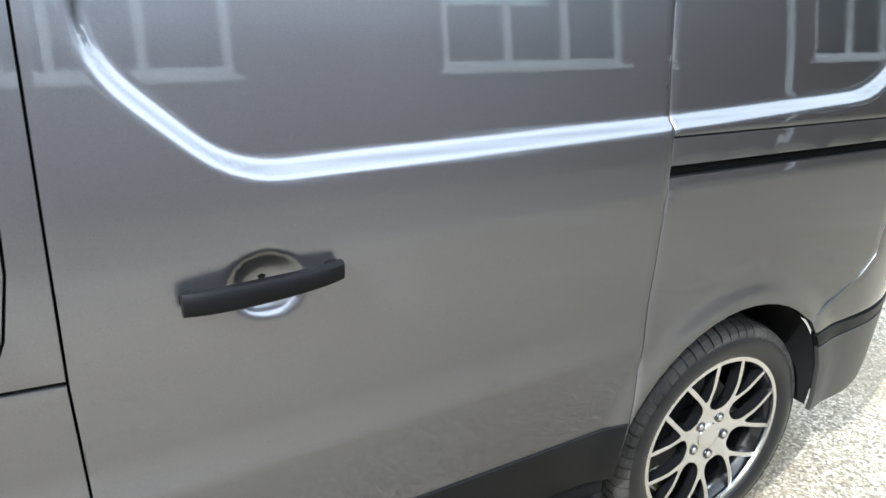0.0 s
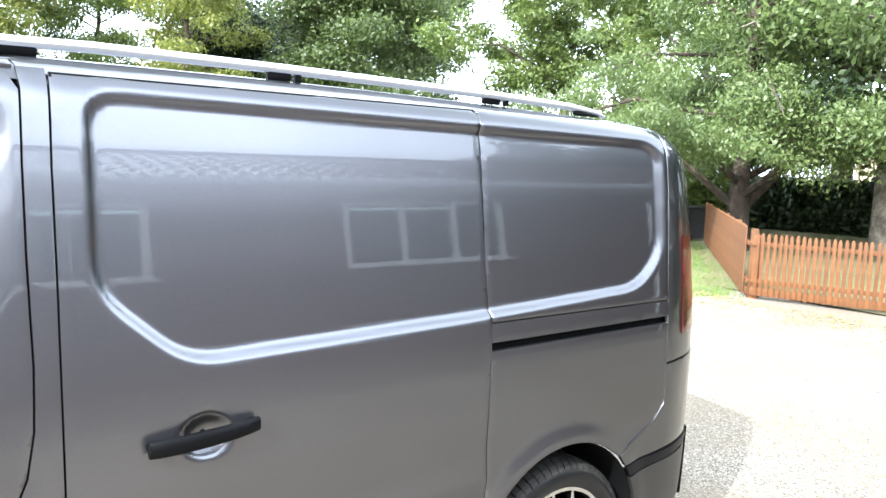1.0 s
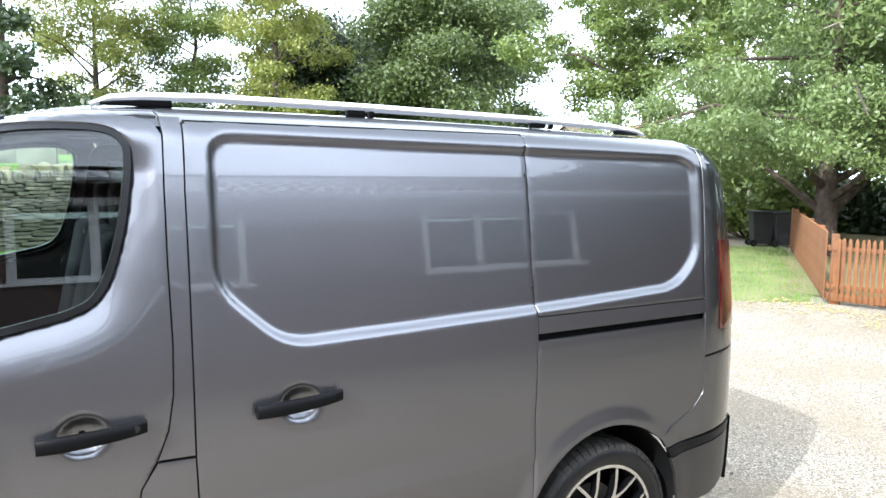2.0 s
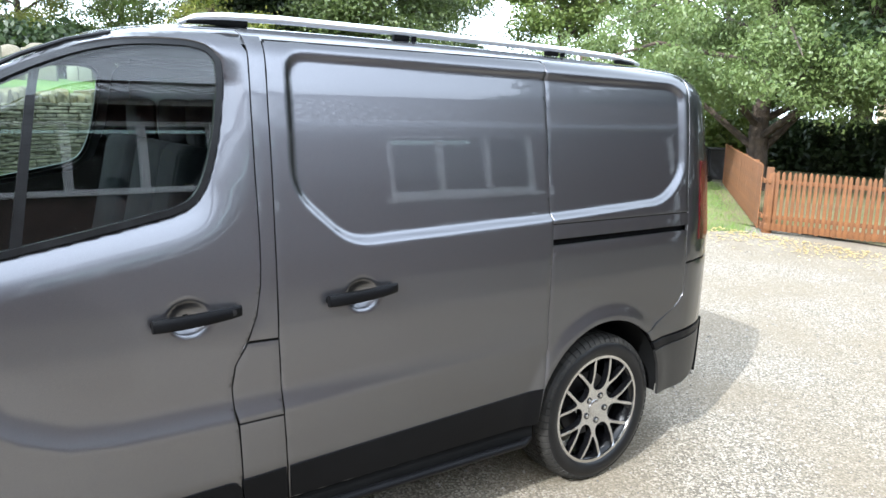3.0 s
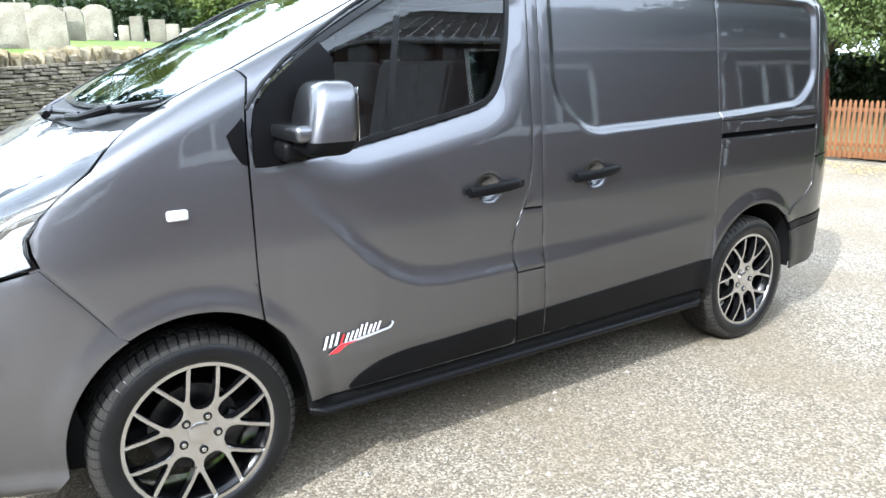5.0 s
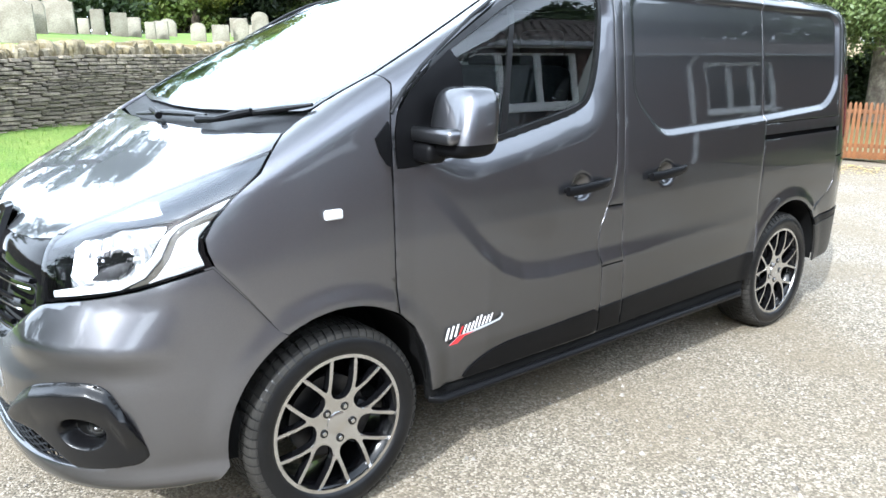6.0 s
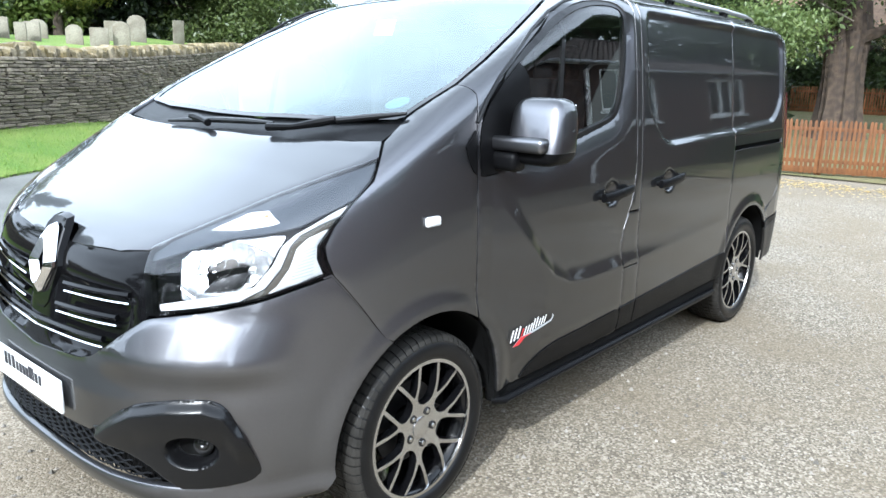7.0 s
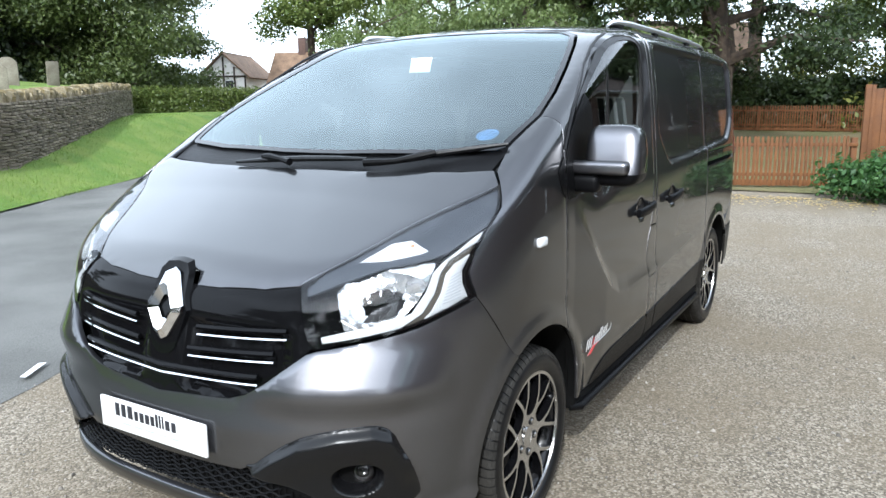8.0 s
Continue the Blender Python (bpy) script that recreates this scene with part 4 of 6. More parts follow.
# near-black sheet behind the honeycomb, with the hollow's shade in its colour
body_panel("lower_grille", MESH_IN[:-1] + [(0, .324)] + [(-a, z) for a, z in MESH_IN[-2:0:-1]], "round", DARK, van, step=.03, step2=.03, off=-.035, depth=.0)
# honeycomb bars of the lower grille
hv = []
for z in np.arange(.338, .455, .0165):
    lim = 29 - (z - .34) * 95 if z > .345 else 29
    ts = np.linspace(-lim, lim, 70)
    P = cast(np.stack([ts, z + .004 * np.sign(np.sin(np.arange(70) * math.pi / 2 + .8))], 1), "round")
    P = P - normals(P) * .022
    hv.append(tube([tuple(p) for p in P], [.0035] * len(P), 4))
for a in np.arange(-29, 29.1, 1.05):
    top = .452 if abs(a) < 17 else .465 - (abs(a) - 17) * .0078
    if top > .35:
        P = cast(np.stack([np.full(6, a), np.linspace(.332, top, 6)], 1), "round")
        P = P - normals(P) * .024
        hv.append(tube([tuple(p) for p in P], [.003] * 6, 4))
tagged(link_mesh("grille_mesh", *join(hv), PLASTIC, van, "fine black honeycomb mesh"), kind="stuff")

GRILLE = [(0, 1.010), (8, 1.012), (16, 1.020), (22, 1.030), (26.4, 1.040), (28.0, .858), (27.4, .845), (21.3, .752), (18, .712), (15, .690), (0, .662)]
grille = body_panel("grille", GRILLE[:-1] + [(0, .662)] + [(-a, z) for a, z in GRILLE[-2:0:-1]], "round", GLOSS_BLACK, van, step=.02, step2=.016, off=-.004,
                    extra=lambda P, q: -.03 * np.clip((.915 - q[:, 1]) / .02, 0, 1) * np.clip((q[:, 1] - .690) / .02, 0, 1) * np.clip((25.5 - np.abs(q[:, 0])) / 2, 0, 1)
                    * np.clip((np.abs(q[:, 0]) - 4.5) / 1.5, 0, 1), depth=.03, label="gloss black front grille")
for s in (1, -1):
    for z0, z1, a0, a1 in ((.862, .885, 7.5, 24.5), (.792, .815, 6.0, 22.5), (.722, .742, 0, 20.0)):
        ts = np.linspace(a0, a1, 16)
        zs = np.linspace(z0, z1, 16)
        P = cast(np.stack([ts * s, zs], 1), "round")
        P = P - normals(P) * .004
        link_mesh("chrome_strip", *tube([tuple(p) for p in P], [.0042] * 16, 6), CHROME, grille, "thin chrome grille strip")
        P2 = P + np.array([.004, 0, .026])
        link_mesh("grille_bar", *tube([tuple(p) for p in P2], [.010] * 16, 6), GLOSS_BLACK, grille)
# badge: a chrome lozenge on a black shield
sh = [(0, 1.085), (.05, 1.08), (.072, 1.055), (.085, .97), (.105, .93), (.06, .80), (.03, .775), (0, .772)]


def nose(y, z, off):
    x = np.interp(z, [.77, .85, .95, 1.02, 1.085], [-.905, -.890, -.868, -.842, -.80])
    return (x - off, y, z)


def nose_plate(name, outline, off0, off1, mat, ridge=0.0, label=""):
    V = [nose(y, z, off0) for y, z in outline] + [nose(y * .93, .93 + (z - .93) * .95, off1) for y, z in outline] + [nose(0, .93, off1 + ridge)]
    m = len(outline)
    Fc = [(k, (k + 1) % m, m + (k + 1) % m, m + k) for k in range(m)] + [(m + k, m + (k + 1) % m, 2 * m) for k in range(m)]
    return link_mesh(name, V, Fc, mat, grille, label, sharp=20)


nose_plate("badge_shield", sh + [(-y, z) for y, z in sh[-2:0:-1]], -.02, .001, GLOSS_BLACK, .001, "gloss black shield behind the badge")


def badge_ring(name, mat, label):
    """A raised lozenge ring with a ridge round it and a dark middle."""
    loz = lambda k, off: [nose(y * k, .932 + (z - .932) * k, off) for y, z in ((0, 1.058), (.030, 1.045), (.083, .945), (.083, .925), (.028, .840), (0, .828), (-.028, .840), (-.083, .925), (-.083, .945), (-.030, 1.045))]
    V = loz(1, .004) + loz(.97, .012) + loz(.66, .030) + loz(.34, .010)
    Fc = [(10 * j + k, 10 * j + (k + 1) % 10, 10 * j + 10 + (k + 1) % 10, 10 * j + 10 + k) for j in range(3) for k in range(10)]
    return link_mesh(name, V, Fc, mat, grille, label, sharp=15)


badge_ring("badge", CHROME, "plain chrome lozenge badge")

# number plate, white, with bars for its lettering
plate = part("number_plate", box_bm(.012, .525, .112, (-.960, .012, .546), .005), WHITE, van, "white number plate")
for j, (y, w) in enumerate(((.19, .022), (.158, .022), (.124, .024), (.092, .018), (.064, .020), (.036, .020), (.010, .018), (-.012, .012), (-.028, .008), (-.042, .007), (-.064, .020), (-.094, .020))):
    tall = .046 if j < 3 or j in (7, 8, 9) else .034
    part("lettering", box_bm(.003, w, tall, (-.967, y - .01, .545 + tall / 2), .001), INK, plate, "dark bar of lettering")
for j in range(5):
    part("small_print", box_bm(.002, .045, .008, (-.967, .135 - j * .06, .522), .001), DECAL_GREY, plate)

# headlamps
LAMP_TOP = [(26.2, 1.041), (29.7, 1.074), (33.4, 1.105), (37.2, 1.135), (41.3, 1.166), (45.8, 1.197), (50.5, 1.226), (55.3, 1.255), (60.0, 1.283), (63.4, 1.303)]
LAMP_TOP = [(a, z + .003) for a, z in LAMP_TOP]
LAMP = [(28.0, .862), (30, .866), (32.5, .880), (38.8, .901), (43.8, .921), (47.9, .945), (54.0, .976), (53.0, 1.02), (52.8, 1.06), (54.6, 1.11), (57.7, 1.18), (61.3, 1.243)] + LAMP_TOP[::-1]
LAMP_LOW = [(29.0, .872), (32.4, .886), (38.6, .907), (43.6, .927), (47.7, .951), (53.2, .979), (52.3, 1.02), (52.2, 1.06), (54.0, 1.112), (57.1, 1.181), (60.8, 1.243), (62.9, 1.297)]


def reflector_shape(P, q):
    """A deep bowl in stepped facets."""
    t, z = np.abs(q[:, 0]) - 38.6, q[:, 1] - 1.005
    bowl = np.clip(1.12 - (t / 7.0) ** 2 - (z / .085) ** 2, 0, 1) ** .7
    facet = (np.abs(((t + 9 * z) / 1.9) % 1 - .5) - .25) * .006 + (np.abs((z / .030) % 1 - .5) - .25) * .004
    return -.036 * bowl + facet * np.clip(bowl * 4, 0, 1)


MAIN = [(31.7, 1.035), (33.0, 1.062), (38.9, 1.093), (45.6, 1.110), (47.2, 1.108), (47.3, 1.098), (46.7, 1.071), (44.6, .992), (41.5, .934), (32.9, .918), (32.0, .986)]
for s in (1, -1):
    f = lambda pts: [(a * s, z) for a, z in pts]
    lamp = body_panel("headlamp", f(LAMP), "round", PLASTIC, van, step=.03, step2=.02, off=-.125, depth=.02, label="headlamp with clear lens and bright reflectors")
    body_panel("lamp_rim", f(LAMP), "round", GLOSS_BLACK, lamp, step=.02, step2=.014, off=-.004, depth=.02, round_edge=0, holes=[f(LAMP_LOW + [(a, z - .006) for a, z in LAMP_TOP[-2:0:-1]] + [(27.2, 1.034)])], label="black lamp surround")
    body_panel("lamp_inner", f([(26.9, 1.015), (30.9, 1.036), (31.9, .986), (32.6, .918), (28.4, .872), (27.2, .953)]), "round", GLOSS_BLACK, lamp, step=.02, step2=.014, off=-.040, depth=.01, label="black inner corner of the lamp")
    body_panel("lamp_visor", f([(27.0, 1.012), (32.7, 1.055), (38.9, 1.093), (46.6, 1.116), (49.5, 1.128), (52.0, 1.150), (58.7, 1.199), (61.0, 1.245), (62.9, 1.297)] + [(a, z - .003) for a, z in LAMP_TOP[-2::-1]]), "round", SATIN_GREY, lamp,
               step=.02, step2=.014, off=-.006, depth=.006, label="grey lamp visor")
    body_panel("reflector", f(MAIN), "round", REFLECTOR, lamp, step=.006, step2=.006, off=-.020, depth=.03, round_edge=0,
               extra=reflector_shape, label="ribbed chrome reflector bowl")
    body_panel("bulb_shield", f([(35.7, .940), (37.2, .974), (40.2, .994), (42.3, 1.001), (41.6, .972), (40.4, .952)]), "round", STEEL, lamp, step=.014, step2=.012, off=-.034, depth=.008, label="dark bulb shield")
    for j in range(5):
        ts = np.full(5, 34.2 + j * 2.1)
        P = cast(np.stack([ts * s, np.linspace(1.015 + .002 * j, 1.062 + .004 * j, 5)], 1), "round")
        P = P - normals(P) * np.array([.044, .044, .042, .038, .032])[:, None]
        link_mesh("reflector_rib", *tube([tuple(p) for p in P], [.0025] * 5, 5), CHROME, lamp)
    body_panel("light_guide", f([(29.5, .897), (34.4, .919), (40.4, .935), (43.2, .956), (45.6, 1.013), (47.1, 1.071), (48.9, 1.106), (54.4, 1.159), (58.2, 1.187), (56.6, 1.153), (52.7, 1.131), (49.6, 1.105), (48.1, 1.070), (46.7, 1.005), (44.6, .953), (41.1, .917), (35.0, .897), (29.8, .880)]),
               "round", LAMP_WHITE, lamp, step=.012, step2=.010, off=-.012, depth=.012, label="white daytime light strip")
    body_panel("smoked_strip", f([(41.1, .917), (44.6, .953), (46.7, 1.005), (48.1, 1.070), (49.6, 1.105), (52.7, 1.131), (56.6, 1.153), (55.2, 1.126), (53.9, 1.111), (50.8, 1.089), (49.2, 1.061), (48.1, 1.003), (46.3, .953), (44.9, .932)]),
               "round", STRIP_BROWN, lamp, step=.012, step2=.010, off=-.020, depth=.01, label="smoked brown lamp strip")
    body_panel("side_marker", f([(44.9, .932), (46.3, .953), (48.1, 1.003), (49.2, 1.061), (50.8, 1.089), (53.9, 1.111), (52.1, 1.066), (52.0, 1.026), (52.9, .980), (49.9, .962)]), "round", LAMP_WHITE, lamp, step=.012, step2=.010, off=-.014, depth=.01, label="ribbed pale side marker")
    for j in range(9):
        P = cast(np.stack([np.linspace(48.0 + j * .22, 51.4 + j * .05, 5) * s, np.linspace(.972, .985, 5) + j * .0098], 1), "round")
        P = P - normals(P) * .013
        link_mesh("marker_rib", *tube([tuple(p) for p in P], [.0018] * 5, 5), DECAL_GREY, lamp)
    body_panel("indicator_bowl", f([(35.3, 1.103), (38, 1.126), (41.0, 1.150), (44.3, 1.160), (46.4, 1.135), (45.0, 1.127), (40, 1.110)]), "round", LAMP_WHITE, lamp, step=.012, step2=.010, off=-.003, depth=.006, label="bright indicator reflector")
    ellipse_disc("indicator_bulb", 44.2 * s, 1.143, -.006, .007, .007, AMBER, lamp, .006, "amber bulb")
    lens = body_panel("lamp_cover", f(LAMP), "round", LENS, lamp, step=.03, step2=.03, off=.001, depth=0, round_edge=0, label="clear lamp cover")
    lens.visible_shadow = False
    # repeater on the wing
    P = cast(np.array([[-.028, 1.092]]), "side")
    nv = Vector(normals(P)[0])
    fx = Vector((1, 0, 0)) - nv * nv.x
    fx.normalize()
    fr = Matrix((fx, nv, fx.cross(nv))).transposed()
    bm = box_bm(.066, .022, .034, (0, 0, 0), .009, 3)
    bm.transform(Matrix.Translation(Vector(P[0]) + nv * .004) @ fr.to_4x4())
    if s < 0:
        bmesh.ops.scale(bm, vec=(1, -1, 1), verts=list(bm.verts))
        bmesh.ops.reverse_faces(bm, faces=list(bm.faces))
    part("side_repeater", bm, LAMP_WHITE, van, "small white side repeater")

# ---- wheels ----
def lathe(profile, n=48):
    """A ring turned about the y axis from (radius, y) pairs."""
    V = [(r * math.cos(2 * math.pi * k / n), y, r * math.sin(2 * math.pi * k / n)) for k in range(n) for r, y in profile]
    m = len(profile)
    return V, [(k * m + i, k * m + i + 1, ((k + 1) % n) * m + i + 1, ((k + 1) % n) * m + i) for k in range(n) for i in range(m - 1)]


def build_wheel(parent):
    """Outer face towards -y; the middle of the tyre at y = 0."""
    wheel = link_mesh("wheel", *lathe([(.244, -.104), (.250, -.110), (.257, -.110), (.257, -.100), (.238, -.086), (.226, -.04), (.226, .08), (.25, .11)], 64), RIM_BLACK, parent, "black alloy wheel with machined Y spokes")
    R = .347
    link_mesh("tyre", *lathe([(.252, -.106), (.259, -.116), (.270, -.123), (.288, -.126), (.305, -.124), (.320, -.117), (.331, -.108), (.338, -.100), (.342, -.088), (.346, -.05), (R, 0), (.346, .05), (.342, .088), (.336, .105), (.30, .126), (.27, .122), (.25, .11)], 72), RUBBER, wheel, "black road tyre")
    # tread blocks wrapped over the shoulders, and rows across the crown
    tb = []
    for k in range(64):
        a = 2 * math.pi * k / 64
        for side in (-1, 1):
            prof = [(.119, .322), (.112, .3335), (.100, .3415), (.085, .3455), (.066, .3485)]
            v = []
            for low in (0, .010):
                for yy, rr in prof:
                    for da in (0, .080):
                        t = a + da + (yy - .066) * .5
                        v.append(((rr - low) * math.cos(t), side * yy, (rr - low) * math.sin(t)))
            q = [(2 * i, 2 * i + 1, 2 * i + 3, 2 * i + 2) for i in range(4)] + [(2 * i, 2 * i + 2, 2 * i + 12, 2 * i + 10) for i in range(4)] + [(2 * i + 1, 2 * i + 11, 2 * i + 13, 2 * i + 3) for i in range(4)] + [(0, 10, 11, 1), (8, 9, 19, 18)]
            tb.append((v, q))
        for y0, y1, sh in ((-.058, -.022, 0), (-.016, .016, .5), (.022, .058, 0)):
            pts = [(a + da + sh * .098, yy, R + .0015) for da, yy in ((0, y0), (.074, y0), (.074, y1), (0, y1))]
            v = [(rr * math.cos(t), yy, rr * math.sin(t)) for t, yy, rr in pts] + [((rr - .012) * math.cos(t), yy, (rr - .012) * math.sin(t)) for t, yy, rr in pts]
            tb.append((v, [(0, 1, 2, 3), (0, 4, 5, 1), (1, 5, 6, 2), (2, 6, 7, 3), (3, 7, 4, 0)]))
    tagged(link_mesh("tread", *join(tb), TREAD, wheel, "dusty tyre tread blocks", smooth=False), kind="stuff")
    link_mesh("rim_lip", *lathe([(.241, -.104), (.243, -.1125), (.2555, -.1125), (.257, -.108)], 72), ALLOY, wheel, "bright machined rim lip")
    # one Y spoke with its seventh of the hub face, then six copies
    pol = lambda deg, r: (r * math.sin(radians(deg)), r * math.cos(radians(deg)))
    edge = [(25.714, .047), (25.714, .0865), (21, .0875), (15.5, .0905), (11, .0965), (8.2, .105), (6.9, .118), (7.8, .134), (10.4, .160), (13.2, .195), (14.9, .222), (15.8, .2435), (13.1, .2435), (11.3, .224), (9.2, .196), (6.6, .169), (3.8, .148), (1.9, .1385)]
    loop = [pol(a, r) for a, r in edge] + [pol(0, .1360)] + [pol(-a, r) for a, r in edge[::-1]] + [pol(a, .047) for a in (-17, -8.5, 0, 8.5, 17)]
    q, tri = fill(loop, .006, .006)
    rr = np.hypot(q[:, 0], q[:, 1])
    on_edge = np.abs(signed_distance(q, loop)) < 2e-4
    seam = on_edge & (rr < .0868)
    yf = -.107 + .020 * np.clip(1 - rr / .17, 0, 1) - .003 * np.sin(np.clip((rr - .1) / .14, 0, 1) * math.pi) + .0018 * (on_edge & ~seam)
    m = len(q)
    V = [(q[i, 0], yf[i], q[i, 1]) for i in range(m)] + [(q[i, 0], yf[i], q[i, 1]) for i in range(m)] + [(q[i, 0] * 1.0, yf[i] + .034, q[i, 1]) for i in range(m)]
    count = {}
    for f in tri:
        for i in range(3):
            e = (f[i - 1], f[i])
            count.setdefault((min(e), max(e)), []).append(e)
    walls = [v[0] for v in count.values() if len(v) == 1 and not (seam[v[0][0]] and seam[v[0][1]])]
    faces = [tuple(f) for f in tri] + [(a + m, b + m, b + 2 * m, a + 2 * m) for a, b in walls]
    spoke = link_mesh("spoke", V, faces, ALLOY, wheel, "machined Y spoke with black flanks", sharp=40)
    spoke.data.materials.append(RIM_BLACK)
    for i, p in enumerate(spoke.data.polygons):
        p.material_index = 0 if i < len(tri) else 1
    for j in range(1, 7):
        share(spoke, "spoke", Euler((0, 2 * math.pi * j / 7, 0)).to_matrix().to_4x4(), wheel)
    link_mesh("hub", *lathe([(.030, -.0925), (.048, -.0925), (.0485, -.05)], 32), ALLOY, wheel, "machined hub face")
    link_mesh("centre_cap", *lathe([(.0005, -.1005), (.030, -.0995), (.040, -.096), (.042, -.086)], 32), ALLOY, wheel, "silver centre cap")
    for j in range(5):
        t = 2 * math.pi * (j + .3) / 5
        cx, cz = .062 * math.cos(t), .062 * math.sin(t)
        c = lathe([(.0088, -.0975), (.0150, -.0980), (.0160, -.090)], 16)
        link_mesh("bolt_seat", [(x + cx, y, z + cz) for x, y, z in c[0]], c[1], RIM_BLACK, wheel)
        c = lathe([(.0005, -.1005), (.0078, -.1005), (.0094, -.098), (.0096, -.090)], 6)
        link_mesh("wheel_bolt", [(x + cx, y, z + cz) for x, y, z in c[0]], c[1], ALLOY, wheel, "bright steel wheel bolt in a dark seat")
    link_mesh("brake_disc", *lathe([(.06, -.012), (.07, -.020), (.152, -.020), (.152, .0)], 40), STEEL, wheel, "steel brake disc")
    part("brake_caliper", box_bm(.09, .06, .16, (.125, -.02, .02), .015), STEEL, wheel)
    return wheel


wheel = build_wheel(van)
wheel.location = (-.010, -.828, .326)
wheel.scale = (1.013, 1, 1.013)
wheel.rotation_euler = (0, radians(32.7), 0)
for x, flip, a in ((3.098, False, 31), (0, True, 12), (3.098, True, 40)):
    copy_thing(wheel, Matrix.LocRotScale((x - .010, .835 if flip else -.828, .326), Euler((0, radians(a), math.pi if flip else 0)), Vector((1.013, 1, 1.013))))


# ---- door handles, mirrors, rails, wipers, decal ----
def handle(x0, x1, z0, z1, parent, keyhole):
    """A bow handle across its dished recess."""
    V, Fc = [], []
    n = 14
    for i in range(n + 1):
        t = i / n
        x, z = x0 + (x1 - x0) * t, z0 + (z1 - z0) * t
        y = float(cast(np.array([[x, z]]), "side")[0][1]) - .012 - .026 * math.sin(math.pi * min(.985, max(.015, t))) ** .32
        hh = .0185 * (1 + .12 * math.sin(math.pi * t)) * (1.08 - .16 * t)
        th = .012
        for k in range(10):
            a = 2 * math.pi * k / 10
            ca, sa = math.cos(a), math.sin(a)
            V.append((x, y + th * math.copysign(abs(ca) ** .6, ca), z + hh * math.copysign(abs(sa) ** .6, sa)))
    for i in range(n):
        Fc += [(i * 10 + k, i * 10 + (k + 1) % 10, (i + 1) * 10 + (k + 1) % 10, (i + 1) * 10 + k) for k in range(10)]
    Fc += [tuple(range(10)), tuple(n * 10 + k for k in range(10))[::-1]]
    h = link_mesh("door_handle", V, Fc, PLASTIC, parent, "black plastic pull handle")
    for xe in (x0 + .012, x1 - .012):
        t = (xe - x0) / (x1 - x0)
        part("handle_foot", box_bm(.026, .026, .026, (xe, -.978, z0 + (z1 - z0) * t), .008), PLASTIC, h)
    if keyhole:
        c = lathe([(.0005, -.004), (.010, -.003), (.011, 0)], 14)
        link_mesh("lock", [(x + x1 - .030, y - 1.016, z + z1) for x, y, z in c[0]], c[1], STEEL, h)


left_door = next(o for o in van.children if o.name == "front_door")
left_slide = next(o for o in van.children if o.name == "sliding_door")
handle(1.082, 1.352, 1.046, 1.062, left_door, True)
handle(1.657, 1.925, 1.050, 1.068, left_slide, False)


def super_box(c, r, power=3.2, nu=28, nv=16, shape=None):
    V, Fc = [], []
    for j in range(nv + 1):
        b = -math.pi / 2 + math.pi * j / nv
        for i in range(nu):
            a = 2 * math.pi * i / nu
            g = lambda v: math.copysign(abs(v) ** (2 / power), v)
            p = Vector((g(math.cos(b)) * g(math.cos(a)) * r[0], g(math.cos(b)) * g(math.sin(a)) * r[1], g(math.sin(b)) * r[2]))
            if shape:
                p = shape(p)
            V.append(Vector(c) + p)
    for j in range(nv):
        Fc += [(j * nu + i, j * nu + (i + 1) % nu, (j + 1) * nu + (i + 1) % nu, (j + 1) * nu + i) for i in range(nu)]
    return V, Fc


MC = Vector((.43, -1.085, 1.375))
for s in (1, -1):
    c = Vector((MC.x, MC.y * s, MC.z))

    def mould(p):
        """Fuller at the foot, drawn in towards the top and the door."""
        k = p.z / .118
        return Vector((p.x * (1 - .12 * k) + .02 * k, p.y * (1 - .07 * max(0, k)) - .006 * s * (1 - k), p.z))
    V, Fc = super_box(c, (.082, .112, .118), 4.4, 36, 20, mould)
    nu, row = 36, next(j for j in range(21) if V[j * 36].z > 1.300)
    up, dn = Fc[row * nu:], Fc[:row * nu]
    mir = link_mesh("door_mirror", V, up, PAINT, van, "grey door mirror with black lower shell")
    link_mesh("mirror_bowl", [c + (v - c) * 1.006 for v in V], dn, PLASTIC, mir, "black lower mirror shell")
    part("mirror_glass", box_bm(.004, .17, .17, (.513, MC.y * s, 1.385), .002), CHROME, mir)
    part("mirror_arm", box_bm(.085, .15, .070, (.345, -.985 * s, 1.268), .022, 3), PLASTIC, mir, "black mirror arm")
    part("mirror_step", box_bm(.135, .255, .054, (.366, -1.045 * s, 1.331), .018, 3), PAINT, mir)

for s in (1, -1):
    pts = [(1.262, -.752 * s, 1.953), (1.315, -.756 * s, 1.972), (1.40, -.758 * s, 1.981), (1.6, -.76 * s, 1.987), (2.1, -.76 * s, 1.985), (2.85, -.76 * s, 1.974), (3.22, -.758 * s, 1.962), (3.36, -.755 * s, 1.949), (3.42, -.75 * s, 1.936)]
    V, Fc = tube(pts, [.007, .012, .014, .014, .014, .014, .013, .011, .006], 10)
    V = [(x, y, z - .009) for x, y, z in V]
    rail = link_mesh("roof_rail", V, Fc, SATIN, van, "bright aluminium roof rail on black feet")
    for x, w, z, hh in ((1.385, .20, 1.960, .034), (2.078, .07, 1.962, .038), (2.135, .02, 1.962, .038), (2.845, .075, 1.952, .036), (2.91, .02, 1.950, .036), (3.31, .13, 1.938, .030)):
        bm = box_bm(w, .020, hh, (x, -.757 * s, z), .006)
        for v in bm.verts:
            if w > .1 and (v.co.x - x) * (1 if x > 2 else -1) > 0 and v.co.z > z:
                v.co.z -= hh * .7
        part("rail_foot", bm, PLASTIC, rail)

